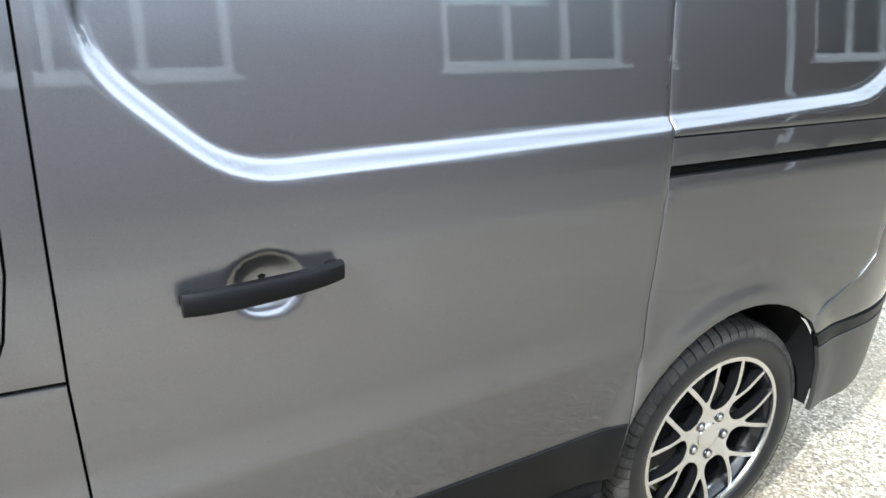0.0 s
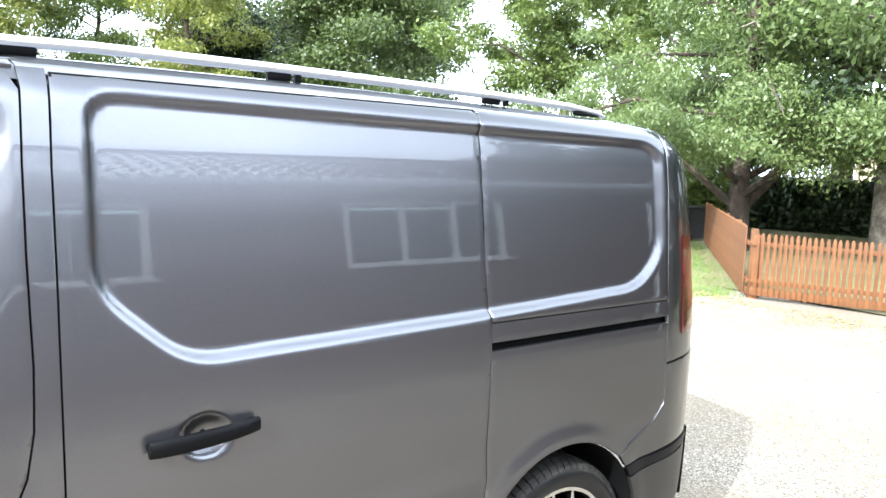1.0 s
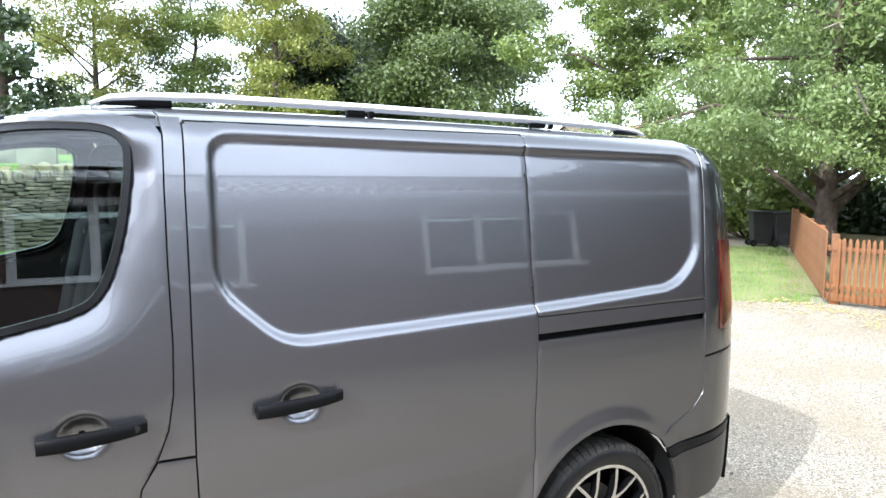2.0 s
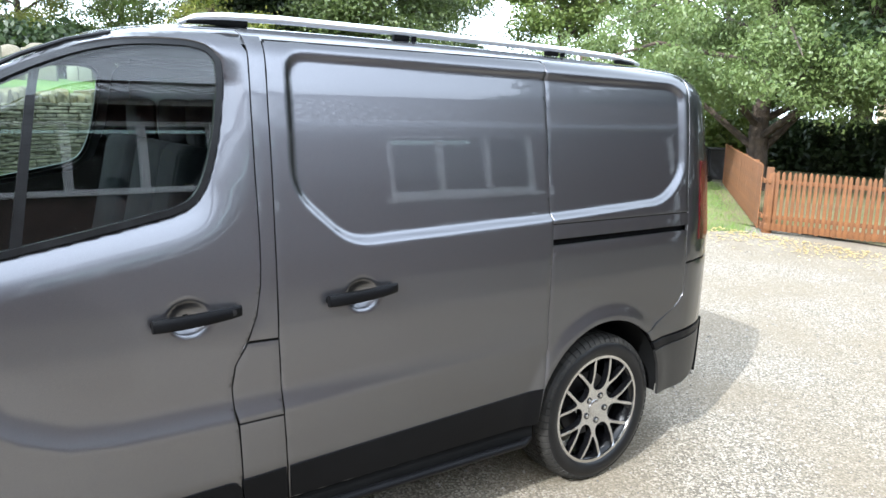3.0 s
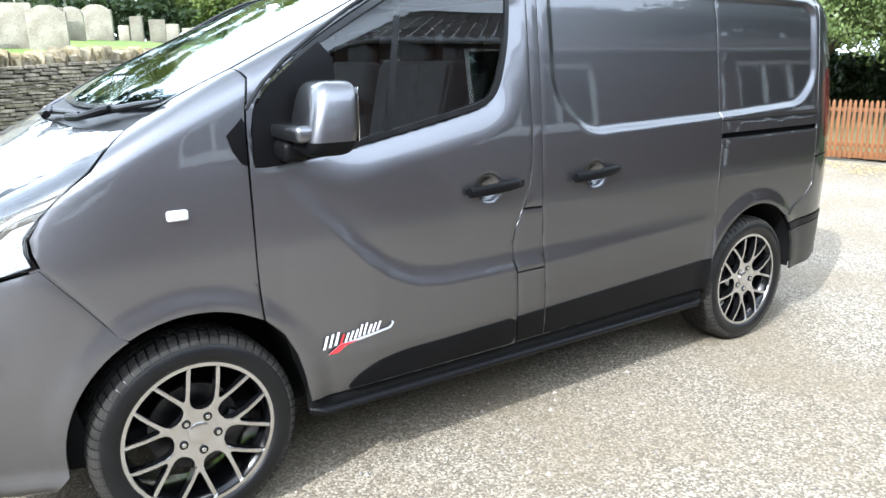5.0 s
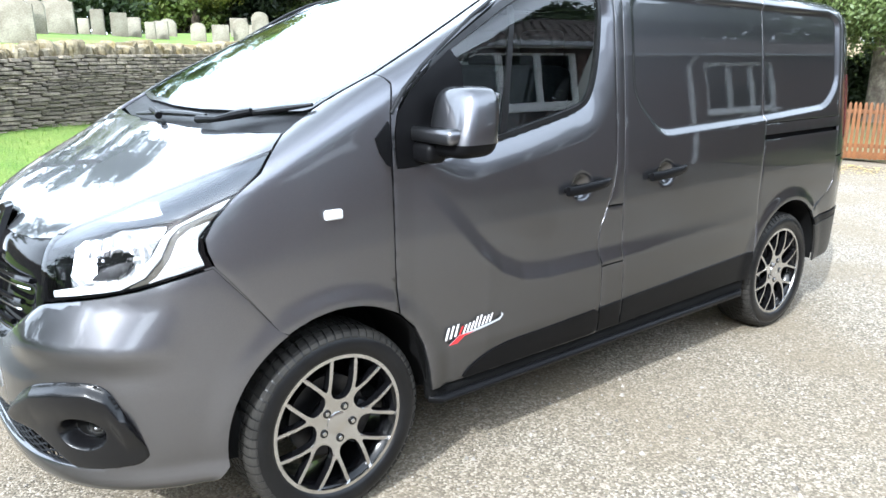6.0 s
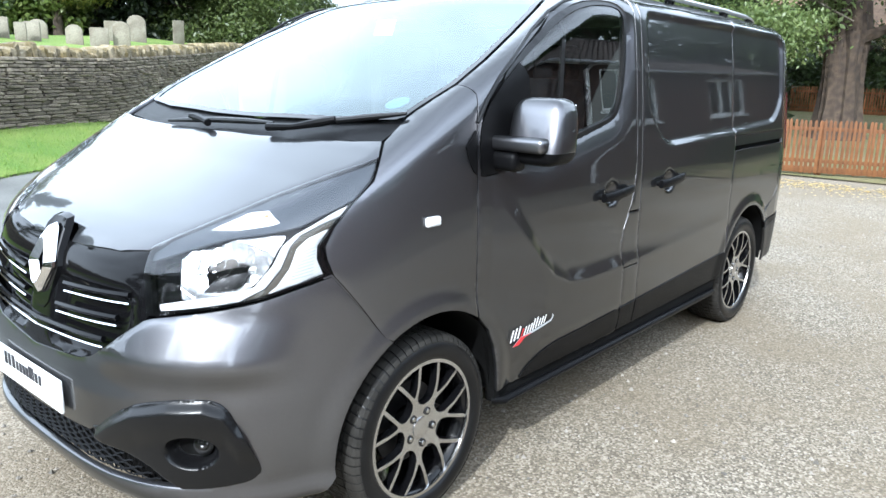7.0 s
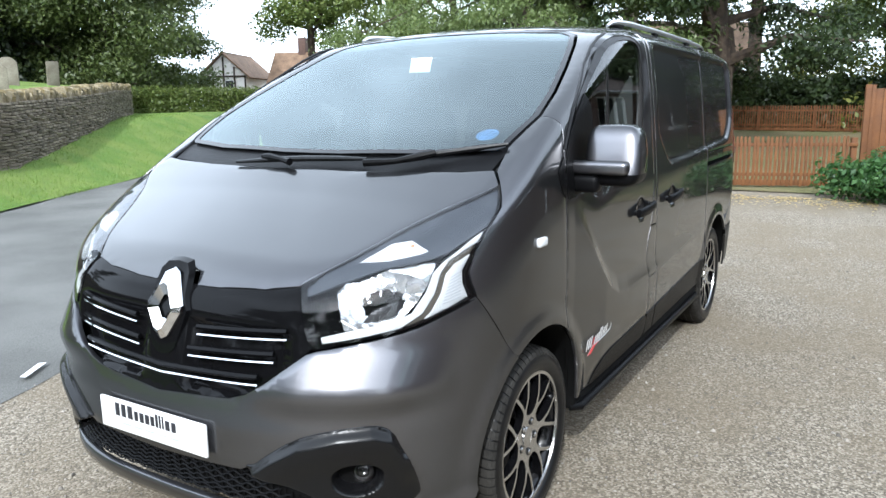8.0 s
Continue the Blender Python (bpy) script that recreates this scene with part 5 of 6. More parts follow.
for blade, arm in (([(-.184, -.388), (-.139, -.481), (-.091, -.598), (-.047, -.716), (-.002, -.831)], [(-.195, -.33), (-.173, -.452), (-.128, -.548), (-.105, -.592)]),
                   ([(-.206, .325), (-.190, .15), (-.176, -.017), (-.166, -.18), (-.158, -.313)], [(-.216, .02), (-.200, .08), (-.188, .15), (-.186, .19)])):
    P = cast(np.array(blade), "top") + np.array([-.004, 0, .014])
    w = link_mesh("wiper_blade", *tube([tuple(p) for p in P], [.006, .011, .012, .011, .006], 8), RUBBER, van, "black wiper blade")
    P = cast(np.array(arm), "top") + np.array([-.006, 0, .024])
    link_mesh("wiper_arm", *tube([tuple(p) for p in P], [.015, .011, .016, .012], 8), PLASTIC, w)
# sun visor sticker, disc sticker and mirror in the screen
P = cast(np.array([[.66, -.02], [.08, -.70], [.70, .14]]), "top")
part("screen_sticker", box_bm(.003, .12, .075, tuple(P[0] + np.array([.06, .02, .0])), .001, rot=Euler((0, .35, 0)).to_matrix()), WHITE, van, "white sticker inside the windscreen")
disc = lathe([(.0005, .0), (.045, .0), (.0455, .003)], 24)
link_mesh("screen_disc", [Vector(P[1]) + Euler((0, -.45, 0)).to_matrix() @ Vector((x, z, y)) + Vector((.006, 0, -.014)) for x, y, z in disc[0]], disc[1], material("blue_sticker", (.10, .22, .45), .4, vary=.5, scale=40), van, "round blue sticker inside the windscreen")
V, Fc = super_box(tuple(P[2] + np.array([.06, .02, -.06])), (.02, .115, .036), 3)
link_mesh("inner_mirror", V, Fc, PLASTIC, van, "black rear-view mirror")

# decal on the door: slanted bars over a red swoosh
def side_patch(name, poly, mat, off):
    return body_panel(name, poly, "side", mat, left_door, step=.02, off=off, depth=0, gap=0, press=True, round_edge=0)


xs = .432
for j in range(12):
    w = .020 if j < 3 else .0165
    h0 = .050 if j < 3 else (.034 if j not in (7, 8) else .046)
    if j == 3:
        mat = DECAL_RED
    else:
        mat = WHITE
    zb = .543 + (xs - .432) * .16
    side_patch("decal_bar", [(xs, zb), (xs + w * .5, zb), (xs + w * .5 + .014, zb + h0), (xs + .014, zb + h0)], mat, .0085)
    xs += w + .002
side_patch("decal_swoosh", [(.452, .520), (.492, .522), (.53, .545), (.60, .556), (.71, .573), (.725, .592), (.712, .605), (.714, .590), (.70, .580), (.60, .566), (.50, .552)], DECAL_GREY, .0075)
side_patch("decal_tail", [(.452, .520), (.492, .522), (.525, .545), (.58, .556), (.50, .552)], DECAL_RED, .0095)

# ---- cabin ----
dash_profile = [(-.02, .80), (-.05, 1.20), (.02, 1.30), (.20, 1.335), (.42, 1.30), (.50, 1.22), (.46, 1.05), (.40, .80)]
bm = extrude_outline(dash_profile, 1.66, 0)
bm.transform(Matrix.Translation((0, .83, 0)) @ Matrix.Rotation(radians(90), 4, "X"))
part("dashboard", bm, TRIM, van, "dark grey dashboard")
V, Fc = [], []
for i in range(28):
    a = 2 * math.pi * i / 28
    for k in range(8):
        b = 2 * math.pi * k / 8
        r = .185 + .014 * math.cos(b)
        V.append(Vector((.60, .40, 1.22)) + Euler((0, radians(-28), 0)).to_matrix() @ Vector((.014 * math.sin(b), r * math.cos(a), r * math.sin(a))))
Fc = [(i * 8 + k, i * 8 + (k + 1) % 8, ((i + 1) % 28) * 8 + (k + 1) % 8, ((i + 1) % 28) * 8 + k) for i in range(28) for k in range(8)]
wh = link_mesh("steering_wheel", V, Fc, PLASTIC, van, "black steering wheel")
link_mesh("steering_column", *tube([(.60, .40, 1.22), (.38, .40, 1.10)], [.055, .05], 10), TRIM, wh)
for y, w in ((.42, .46), (-.12, .42), (-.50, .42)):
    seat = part("seat", box_bm(.50, w, .16, (1.02, y, .86), .05, 3), FABRIC, van, "dark fabric cab seat")
    bm = box_bm(.13, w, .66, (0, 0, .33), .05, 3)
    bm.transform(Matrix.Translation((1.24, y, .90)) @ Matrix.Rotation(radians(12), 4, "Y"))
    part("backrest", bm, FABRIC, seat)
    part("headrest", box_bm(.09, .24, .18, (1.42, y, 1.62), .035, 3), FABRIC, seat)
    part("seat_base", box_bm(.44, w * .9, .45, (1.02, y, .56), .02), TRIM, seat)

# ---- dry-stone wall ----
def rough_block(rng, sx, sy, sz, jag=.12):
    """An uneven stone, about 20 triangles."""
    bm = bmesh.new()
    bmesh.ops.create_cube(bm, size=1)
    for v in bm.verts:
        v.co = Vector((v.co.x * sx * (1 + rng.uniform(-jag, jag)), v.co.y * sy * (1 + rng.uniform(-jag, jag) * 1.3), v.co.z * sz * (1 + rng.uniform(-jag, jag))))
    bmesh.ops.bevel(bm, geom=list(bm.edges), offset=min(sx, sz) * .14, segments=1, affect="EDGES")
    me = bpy.data.meshes.new("stone")
    bm.to_mesh(me)
    bm.free()
    return me


rng = random.Random(4)
wall = tagged(new("wall_stone"), "weathered dry-stone churchyard wall with upright mossy copings", "wall", kind="structure")
core_v, core_f = [], []
n_core = 90
for i in range(n_core + 1):
    p, d = wall_at(WALL_LENGTH * i / n_core)
    n = Vector((-d.y, d.x, 0))
    for off, z in ((-.10, -.5), (-.10, .88), (.28, .88), (.28, -.5)):
        q = p + n * off
        core_v.append((q.x, q.y, z + wall_foot(p.x)))
    if i:
        a = 4 * (i - 1)
        core_f += [(a + k, a + (k + 1) % 4, a + 4 + (k + 1) % 4, a + 4 + k) for k in range(4)]
core_f += [(0, 1, 2, 3), tuple(4 * n_core + k for k in (3, 2, 1, 0))]
# dark core showing between stones; the joints' shadow is put into its colour
link_mesh("core", core_v, core_f, material("wall_shadow_joint", (.07, .06, .05), .95, vary=.3, scale=6), wall, "dark wall core with the joints' shadow in its colour", smooth=False)
stone_meshes = []
for k in range(10):
    me = rough_block(rng, 1, 1, 1, .16)
    me.materials.append(STONE)
    stone_meshes.append(me)
cope_meshes = []
for k in range(8):
    me = rough_block(rng, 1, 1, 1, .28)
    me.materials.append(LICHEN_STONE)
    cope_meshes.append(me)
far_stones, near_count = [], 0


def lay(me, m, name):
    """A stone of its own near the lane, else one of the joined rest."""
    global near_count
    p = m.translation
    if 1.0 < p.x < 6.4 and near_count < 296:
        near_count += 1
        o = new(name, me)
        o.parent = wall
        o.matrix_basis = m
    else:
        far_stones.append((me, m))


z = -.36
while z < .88:
    h = rng.uniform(.036, .066)
    s = rng.uniform(0, .3) + (8 if z < 2 else 0)
    while s < WALL_LENGTH - .1:
        w = rng.uniform(.16, .44)
        p, d = wall_at(s + w / 2)
        n = Vector((-d.y, d.x, 0))
        q = p - n * (.11 + rng.uniform(-.018, .022))
        rot = Matrix.Rotation(math.atan2(d.y, d.x) + rng.uniform(-.03, .03), 4, "Z") @ Matrix.Rotation(rng.uniform(-.03, .03), 4, "Y")
        lay(rng.choice(stone_meshes), Matrix.Translation((q.x, q.y, z + h / 2 + wall_foot(p.x))) @ rot @ Matrix.Diagonal((w * .95, .16, h * .90, 1)), "stone")
        s += w
    z += h
s = 8.0
while s < WALL_LENGTH:
    w = rng.uniform(.05, .11)
    h = rng.uniform(.15, .30)
    p, d = wall_at(min(s + w / 2, WALL_LENGTH - .01))
    n = Vector((-d.y, d.x, 0))
    q = p + n * .08
    rot = Matrix.Rotation(math.atan2(d.y, d.x), 4, "Z") @ Matrix.Rotation(rng.uniform(-.25, .25), 4, "Y")
    lay(rng.choice(cope_meshes), Matrix.Translation((q.x, q.y, .81 + h / 2 + wall_foot(p.x))) @ rot @ Matrix.Diagonal((w, .40, h, 1)), "coping_stone")
    s += w * .92


def joined(items, name, parent, mats, label=""):
    V, Fc, M = [], [], []
    for me, m in items:
        n = len(V)
        V += [m @ v.co for v in me.vertices]
        Fc += [tuple(i + n for i in p.vertices) for p in me.polygons]
        M += [mats.index(me.materials[0])] * len(me.polygons)
    ob = link_mesh(name, V, Fc, mats[0], parent, label, smooth=False)
    for m in mats[1:]:
        ob.data.materials.append(m)
    ob.data.polygons.foreach_set("material_index", M)
    return ob


tagged(joined(far_stones, "stonework", wall, [STONE, LICHEN_STONE], "coursed rubble stones"), kind="stuff")


# ---- gravestones ----
def gravestone(x, y, w, h, tilt, turn, style):
    t = .09
    top = {"round": [(w / 2 * math.cos(radians(a)), h - w / 2 * .8 + w / 2 * .8 * math.sin(radians(a))) for a in range(0, 181, 15)],
           "flat": [(w / 2, h - .02), (w / 2 - .02, h), (-w / 2 + .02, h), (-w / 2, h - .02)],
           "bell": [(w / 2, h * .86), (w * .40, h * .87), (w * .34, h * .91), (w * .22, h * .975), (w * .10, h), (-w * .10, h), (-w * .22, h * .975), (-w * .34, h * .91), (-w * .40, h * .87), (-w / 2, h * .86)]}[style]
    bm = extrude_outline([(-w / 2, -.15), (w / 2, -.15)] + top, t, .012)
    bm.transform(Matrix.Rotation(radians(90), 4, "X"))
    ob = part("gravestone", bm, GRAVE, None, sharp=30)
    ob.matrix_basis = Matrix.Translation((x, y, bank(x, y) - .02)) @ Matrix.Rotation(turn, 4, "Z") @ Matrix.Rotation(tilt, 4, "X")
    return tagged(ob, {"round": "round-topped weathered stone gravestone in grass", "flat": "square-topped leaning stone gravestone in grass", "bell": "shouldered weathered stone gravestone in grass"}[style], "gravestone", "churchyard gravestones")


for g in ((-.23, 11.54, .66, 1.0, .04, -.35, "flat"), (.12, 11.9, .42, .95, -.03, -.3, "flat"), (.48, 13.5, .62, 1.0, .02, -.4, "round"), (1.02, 12.24, .68, 1.08, -.04, -.3, "flat"), (1.55, 11.94, .66, 1.06, .05, -.35, "bell"), (2.37, 14.4, .48, .95, .02, -.4, "round"),
          (2.98, 15.0, .68, 1.05, .05, -.5, "bell"), (1.95, 14.2, .5, .9, .0, -.4, "flat"), (3.85, 16.7, .30, .5, .02, -.5, "flat"), (4.05, 16.25, .34, .78, .05, -.5, "flat"), (4.5, 16.2, .44, .74, .06, -.3, "flat"), (4.95, 16.5, .36, .62, -.04, -.5, "flat"),
          (5.15, 15.95, .28, .55, .03, -.5, "flat"), (5.5, 16.2, .40, .58, -.02, -.6, "flat"), (6.1, 17.4, .5, .6, .02, -.5, "round"), (6.35, 16.0, .44, .62, .05, -.5, "round"), (6.85, 15.8, .5, .60, -.03, -.5, "flat"), (7.4, 15.8, .46, .86, .08, -.5, "round"),
          (8.9, 19.2, .6, .75, .02, -.5, "flat"), (9.9, 19.8, .62, 1.05, -.04, -.6, "round"), (11.9, 20.9, .42, 1.0, .08, -.2, "flat"), (10.6, 21.6, .6, .45, .02, -.5, "flat")):
    gravestone(*((g[0], g[1], g[2] * .85, g[3] * .76) + g[4:] if g[1] > 15.5 else (g[0], g[1] + .3, g[2], g[3] * .74) + g[4:]))


# ---- picket fences ----
def fence(name, a, b, label, height=.92, post_every=1.9, gap=.072, base=0.0):
    a, b = Vector((*a, base)), Vector((*b, base))
    d = (b - a).normalized()
    length = (b - a).length
    yaw = math.atan2(d.y, d.x)
    root = thing(name, label, "fence", a, "picket fences")
    root.rotation_euler = (0, 0, yaw)
    w, t = .047, .018
    bm = extrude_outline([(-w / 2, .05), (w / 2, .05), (w / 2, height - .05), (w * .30, height - .012), (0, height), (-w * .30, height - .012), (-w / 2, height - .05)], t, .003)
    bm.transform(Matrix.Rotation(radians(90), 4, "X"))
    first = part("picket", bm, FENCE, root, sharp=30)
    first.matrix_basis = Matrix.Translation((.07, 0, 0))
    n = int((length - .1) / gap)
    r2 = random.Random(len(name) + int(length * 10))
    for i in range(1, n):
        share(first, "picket", Matrix.Translation((.07 + i * gap + r2.uniform(-.004, .004), r2.uniform(-.003, .003), r2.uniform(-.008, .008))) @ Matrix.Rotation(r2.uniform(-.012, .012), 4, "Y"), root)
    for z, h in ((.055, .10), (.22, .06), (.74, .06)):
        part("rail", box_bm(length, .035, h, (length / 2, .022, z + h / 2), .004), FENCE, root, "long fence rail")
    k = max(1, round(length / post_every))
    for i in range(k + 1):
        part("post", box_bm(.095, .095, height + .02, (min(max(length * i / k, .05), length - .05), .085, (height + .02) / 2 - .05), .008), FENCE, root)
    return root


fence("picket_fence", (10.75, 2.95), (12.27, -1.50), "orange-brown stained picket fence along the gravel")
fence("picket_fence", (17.0, 7.93), (10.75, 3.02), "orange-brown stained picket fence beside the grass strip", height=1.0)
fence("picket_fence", (27.6, 6.0), (26.8, -5.0), "darker stained picket fence in the shade", height=.95, base=.34, gap=.085)

# solid gate leaf at the end of the fence
gate = thing("board_gate", "solid orange-brown board gate panel", "gate", (12.37, -1.62, 0))
gate.rotation_euler = (0, 0, radians(-78))
part("gate_frame", box_bm(.06, .07, 1.75, (.03, 0, .90), .006), FENCE, gate)
for i in range(9):
    part("board", box_bm(.118, .022, 1.62, (.12 + i * .122, 0, .90), .004), FENCE, gate)
for z in (.35, 1.35):
    part("ledge", box_bm(1.12, .03, .10, (.60, .028, z), .004), FENCE, gate)
part("gate_post", box_bm(.10, .10, 1.8, (-.04, .03, .88), .008), FENCE, gate)

# ---- bins and sign ----
def wheelie_bin(x, y, yaw, label):
    root = thing("wheelie_bin", label, "bin", (x, y, 0), "wheelie bins")
    root.scale = (.88, .88, .84)
    root.rotation_euler = (0, 0, yaw)
    bm = bmesh.new()
    bmesh.ops.create_cube(bm, size=1, matrix=Matrix.Translation((0, 0, .53)) @ Matrix.Diagonal((.52, .60, .90, 1)))
    for v in bm.verts:
        if v.co.z < .5:
            v.co.x *= .80
            v.co.y *= .80
    bmesh.ops.bevel(bm, geom=list(bm.edges), offset=.03, segments=2, affect="EDGES")
    part("bin_body", bm, BIN, root)
    bm = box_bm(.57, .68, .07, (0, -.01, 1.01), .025)
    part("lid", bm, BIN, root)
    link_mesh("bar", *tube([(-.24, .36, .98), (.24, .36, .98)], [.016, .016], 8), BIN, root)
    for s in (-.22, .22):
        c = lathe([(.02, -.03), (.10, -.03), (.10, .03), (.02, .03)], 18)
        link_mesh("bin_wheel", [(y2 + s, x2 + .26, z2 + .10) for x2, y2, z2 in c[0]], c[1], RUBBER, root)
    part("bin_label", box_bm(.09, .004, .09, (.05, -.296, .78), .001), WHITE, root, "small white label")


wheelie_bin(17.22, 8.92, .95, "black plastic wheelie bin beside the fence")
wheelie_bin(17.52, 8.52, .9, "black plastic wheelie bin against the fence end")
sign = thing("sign_board", "small white sign board on a post", "sign", (19.9, 10.3, -.1))
part("board", box_bm(.55, .02, .36, (0, 0, 1.14), .004, rot=Euler((0, 0, radians(-45))).to_matrix()), WHITE, sign)
part("post", box_bm(.07, .07, 1.1, (.03, .04, .57), .005), OAK, sign)
post = part("marker_post", box_bm(.09, .09, 1.4, (0, 0, .6), .01), PALE_BARK)
post.location = (20.2, 11.6, 0)
tagged(post, "weathered wooden post by the lane", "post")

# ---- trees and shrubs ----
def leaf_cloud(r, clumps, n, size, droop=.0, aspect=2.1):
    """Many small folded leaves scattered through uneven clumps: (centre, radii)."""
    g = np.random.default_rng(r)
    C = np.array([c for c, _ in clumps], float)
    Rd = np.array([q for _, q in clumps], float)
    w = Rd.prod(1) ** .7
    k = g.choice(len(C), n, p=w / w.sum())
    d = g.normal(size=(n, 3))
    d /= np.linalg.norm(d, axis=1, keepdims=True)
    rad = g.uniform(.35, 1.0, n) ** .6
    P = C[k] + d * Rd[k] * rad[:, None] * (1 + .25 * g.normal(size=(n, 1)))
    nrm = d * .6 + g.normal(size=(n, 3)) * .7 + np.array([0, 0, .5])
    nrm /= np.linalg.norm(nrm, axis=1, keepdims=True)
    ax = np.cross(nrm, g.normal(size=(n, 3)))
    ax[:, 2] -= droop
    ax /= np.linalg.norm(ax, axis=1, keepdims=True)
    sd = np.cross(nrm, ax)
    s = size * g.uniform(.55, 1.35, (n, 1))
    L, W = ax * s, sd * s / aspect
    fold = nrm * s * .10
    V = np.stack([P - L * .5, P + W * .5 + fold, P + L * .5, P - W * .5 + fold], 1).reshape(-1, 3)
    F4 = np.arange(n * 4).reshape(-1, 4)
    return V, F4


def leaf_mesh(name, r, clumps, n, size, mat, parent, droop=0.0, aspect=2.1, label=""):
    V, F4 = leaf_cloud(r, clumps, n, size, droop, aspect)
    me = bpy.data.meshes.new(name)
    n4 = len(F4)
    me.vertices.add(len(V))
    me.vertices.foreach_set("co", V.astype(np.float32).ravel())
    me.loops.add(n4 * 4)
    me.loops.foreach_set("vertex_index", F4.ravel().astype(np.int32))
    me.polygons.add(n4)
    me.polygons.foreach_set("loop_start", np.arange(0, n4 * 4, 4, dtype=np.int32))
    me.update(calc_edges=True)
    me.materials.append(mat)
    ob = new(name, me)
    ob.parent = parent
    if label:
        ob["label"] = label
    return ob


def tree(x, y, h, spread, seed, leaf, bark, label, n=9000, size=.26, trunk=.22, bare=.25, shape="round", lean=(0, 0), z0=None, clump=1.0, name="tree", skirt=0.0, flute=0.0):
    """A tapered trunk with limbs and a crown of leafy clumps."""
    r = random.Random(seed)
    base = bank(x, y) if z0 is None else z0
    root = thing(name, label, "tree", (x, y, base - .05), "trees")
    tips, wood = [], []
    top = Vector((lean[0], lean[1], h * .90))
    spine = [Vector((0, 0, 0)), Vector((lean[0] * .1 + r.uniform(-.1, .1), lean[1] * .1 + r.uniform(-.1, .1), h * bare)), Vector((lean[0] * .5 + r.uniform(-.3, .3), lean[1] * .5 + r.uniform(-.3, .3), h * .6)), top]
    wood.append(tube([spine[0] - Vector((0, 0, .1)), spine[0] + Vector((0, 0, .25))] + spine[1:], [trunk * 1.55, trunk * 1.1, trunk * .85, trunk * .5, trunk * .12], 10))
    if flute:
        levels = [(-.1, 1.9), (.12, 1.55), (.4, 1.25), (.9, 1.08), (1.5, 1.0), (2.1, 1.02), (2.7, 1.15), (3.4, .95)]
        bole = []
        for zz, kk in levels:
            for q in range(40):
                a = 2 * math.pi * q / 40
                rr = trunk * kk * (1 + flute * (.55 * math.sin(5 * a + zz * .5) + .35 * math.sin(9 * a - zz * .7 + 1) + .25 * math.sin(14 * a + zz)))
                bole.append((rr * math.cos(a) + spine[1].x * zz / (h * bare), rr * math.sin(a) + spine[1].y * zz / (h * bare), zz))
        wood.append((bole, [(40 * v + q, 40 * v + (q + 1) % 40, 40 * v + 40 + (q + 1) % 40, 40 * v + 40 + q) for v in range(len(levels) - 1) for q in range(40)]))
    clumps = []
    nb = 26 if shape == "round" else 34
    for i in range(nb):
        t = (i + r.random()) / nb
        zt = bare * .9 + (1 - bare * .9) * t
        if shape == "cone":
            reach = spread * (1.02 - t) ** .8 * r.uniform(.7, 1.1)
        else:
            reach = spread * math.sin(math.pi * min(1, .16 + .80 * t)) ** .6 * r.uniform(.55, 1.12)
        a = i * 2.39996 + r.uniform(-.4, .4)
        f = min(1, zt) * 3
        k = min(2, int(f))
        s0 = spine[k].lerp(spine[k + 1], f - k)
        end = s0 + Vector((math.cos(a) * reach, math.sin(a) * reach, (reach * r.uniform(.05, .5) if shape == "round" else -reach * r.uniform(.0, .25)) - skirt * reach * (1 - t)))
        if skirt > .5:
            end.z = max(end.z, 2.5)
        mid = s0.lerp(end, .5) + Vector((0, 0, reach * .12))
        rr = trunk * (.42 - .28 * t)
        wood.append(tube([s0, mid, end], [rr, rr * .6, rr * .15], 6, cap=False))
        for _ in range(3):
            c = s0.lerp(end, r.uniform(.45, 1.08)) + Vector((r.uniform(-.5, .5), r.uniform(-.5, .5), r.uniform(-.35, .4))) * clump
            q = clump * r.uniform(.45, 1.0) * (.75 + .35 * spread / 3)
            if skirt > .5:
                c.z = max(c.z, 1.9 + .7 * r.random())
            clumps.append((tuple(c), (q, q, q * (.55 if shape == "round" else .42))))
    for _ in range(5):
        q = clump * r.uniform(.5, .8)
        clumps.append((tuple(top + Vector((r.uniform(-.5, .5), r.uniform(-.5, .5), r.uniform(-.3, .3)))), (q, q, q * .8)))
    for i in range(70 if skirt > .5 else 0):
        a, q = r.uniform(0, 6.28), r.uniform(.3, .65)
        d = spread * r.uniform(.2, 1.0)
        clumps.append(((math.cos(a) * d, math.sin(a) * d, 1.95 + r.random() ** 1.3 * 2.6), (q, q, q * .5)))
    link_mesh("trunk", *join(wood), bark, root, "ridged bark trunk and limbs")
    leaf_mesh("crown", seed, clumps, n, size, leaf, root, droop=.5 if skirt else .15)
    return root


tree(16.4, 6.7, 7.6, 4.7, 11, LEAF_LIGHT, BARK, "leafy false acacia with pale green drooping foliage", n=120000, size=.10, trunk=.24, bare=.20, z0=0, clump=.80, skirt=.62, lean=(-.6, -.2))
tree(18.2, 4.4, 10.5, 3.6, 12, LEAF_LIGHT, PALE_BARK, "tall pale-barked tree with hanging green branches", n=36000, size=.16, trunk=.26, bare=.32, z0=.05, clump=.95, skirt=.4)
tree(19.0, 2.3, 12, 5.0, 13, LEAF_DARK, BARK, "massive old yew with a fluted brown trunk", n=62000, size=.15, trunk=.42, bare=.24, z0=.05, clump=1.0, flute=.26)
tree(20.6, 17.6, 9.4, 3.9, 14, LEAF_MID, BARK, "mixed green tree showing its limbs through thin leaves", n=30000, size=.165, trunk=.17, clump=.8, bare=.42)
tree(20.0, 31.0, 10.8, 5.6, 15, LEAF_OLIVE, BARK, "broad olive green yew with upswept shoots", n=46000, size=.20, trunk=.35, bare=.10, z0=1.3, clump=1.0)
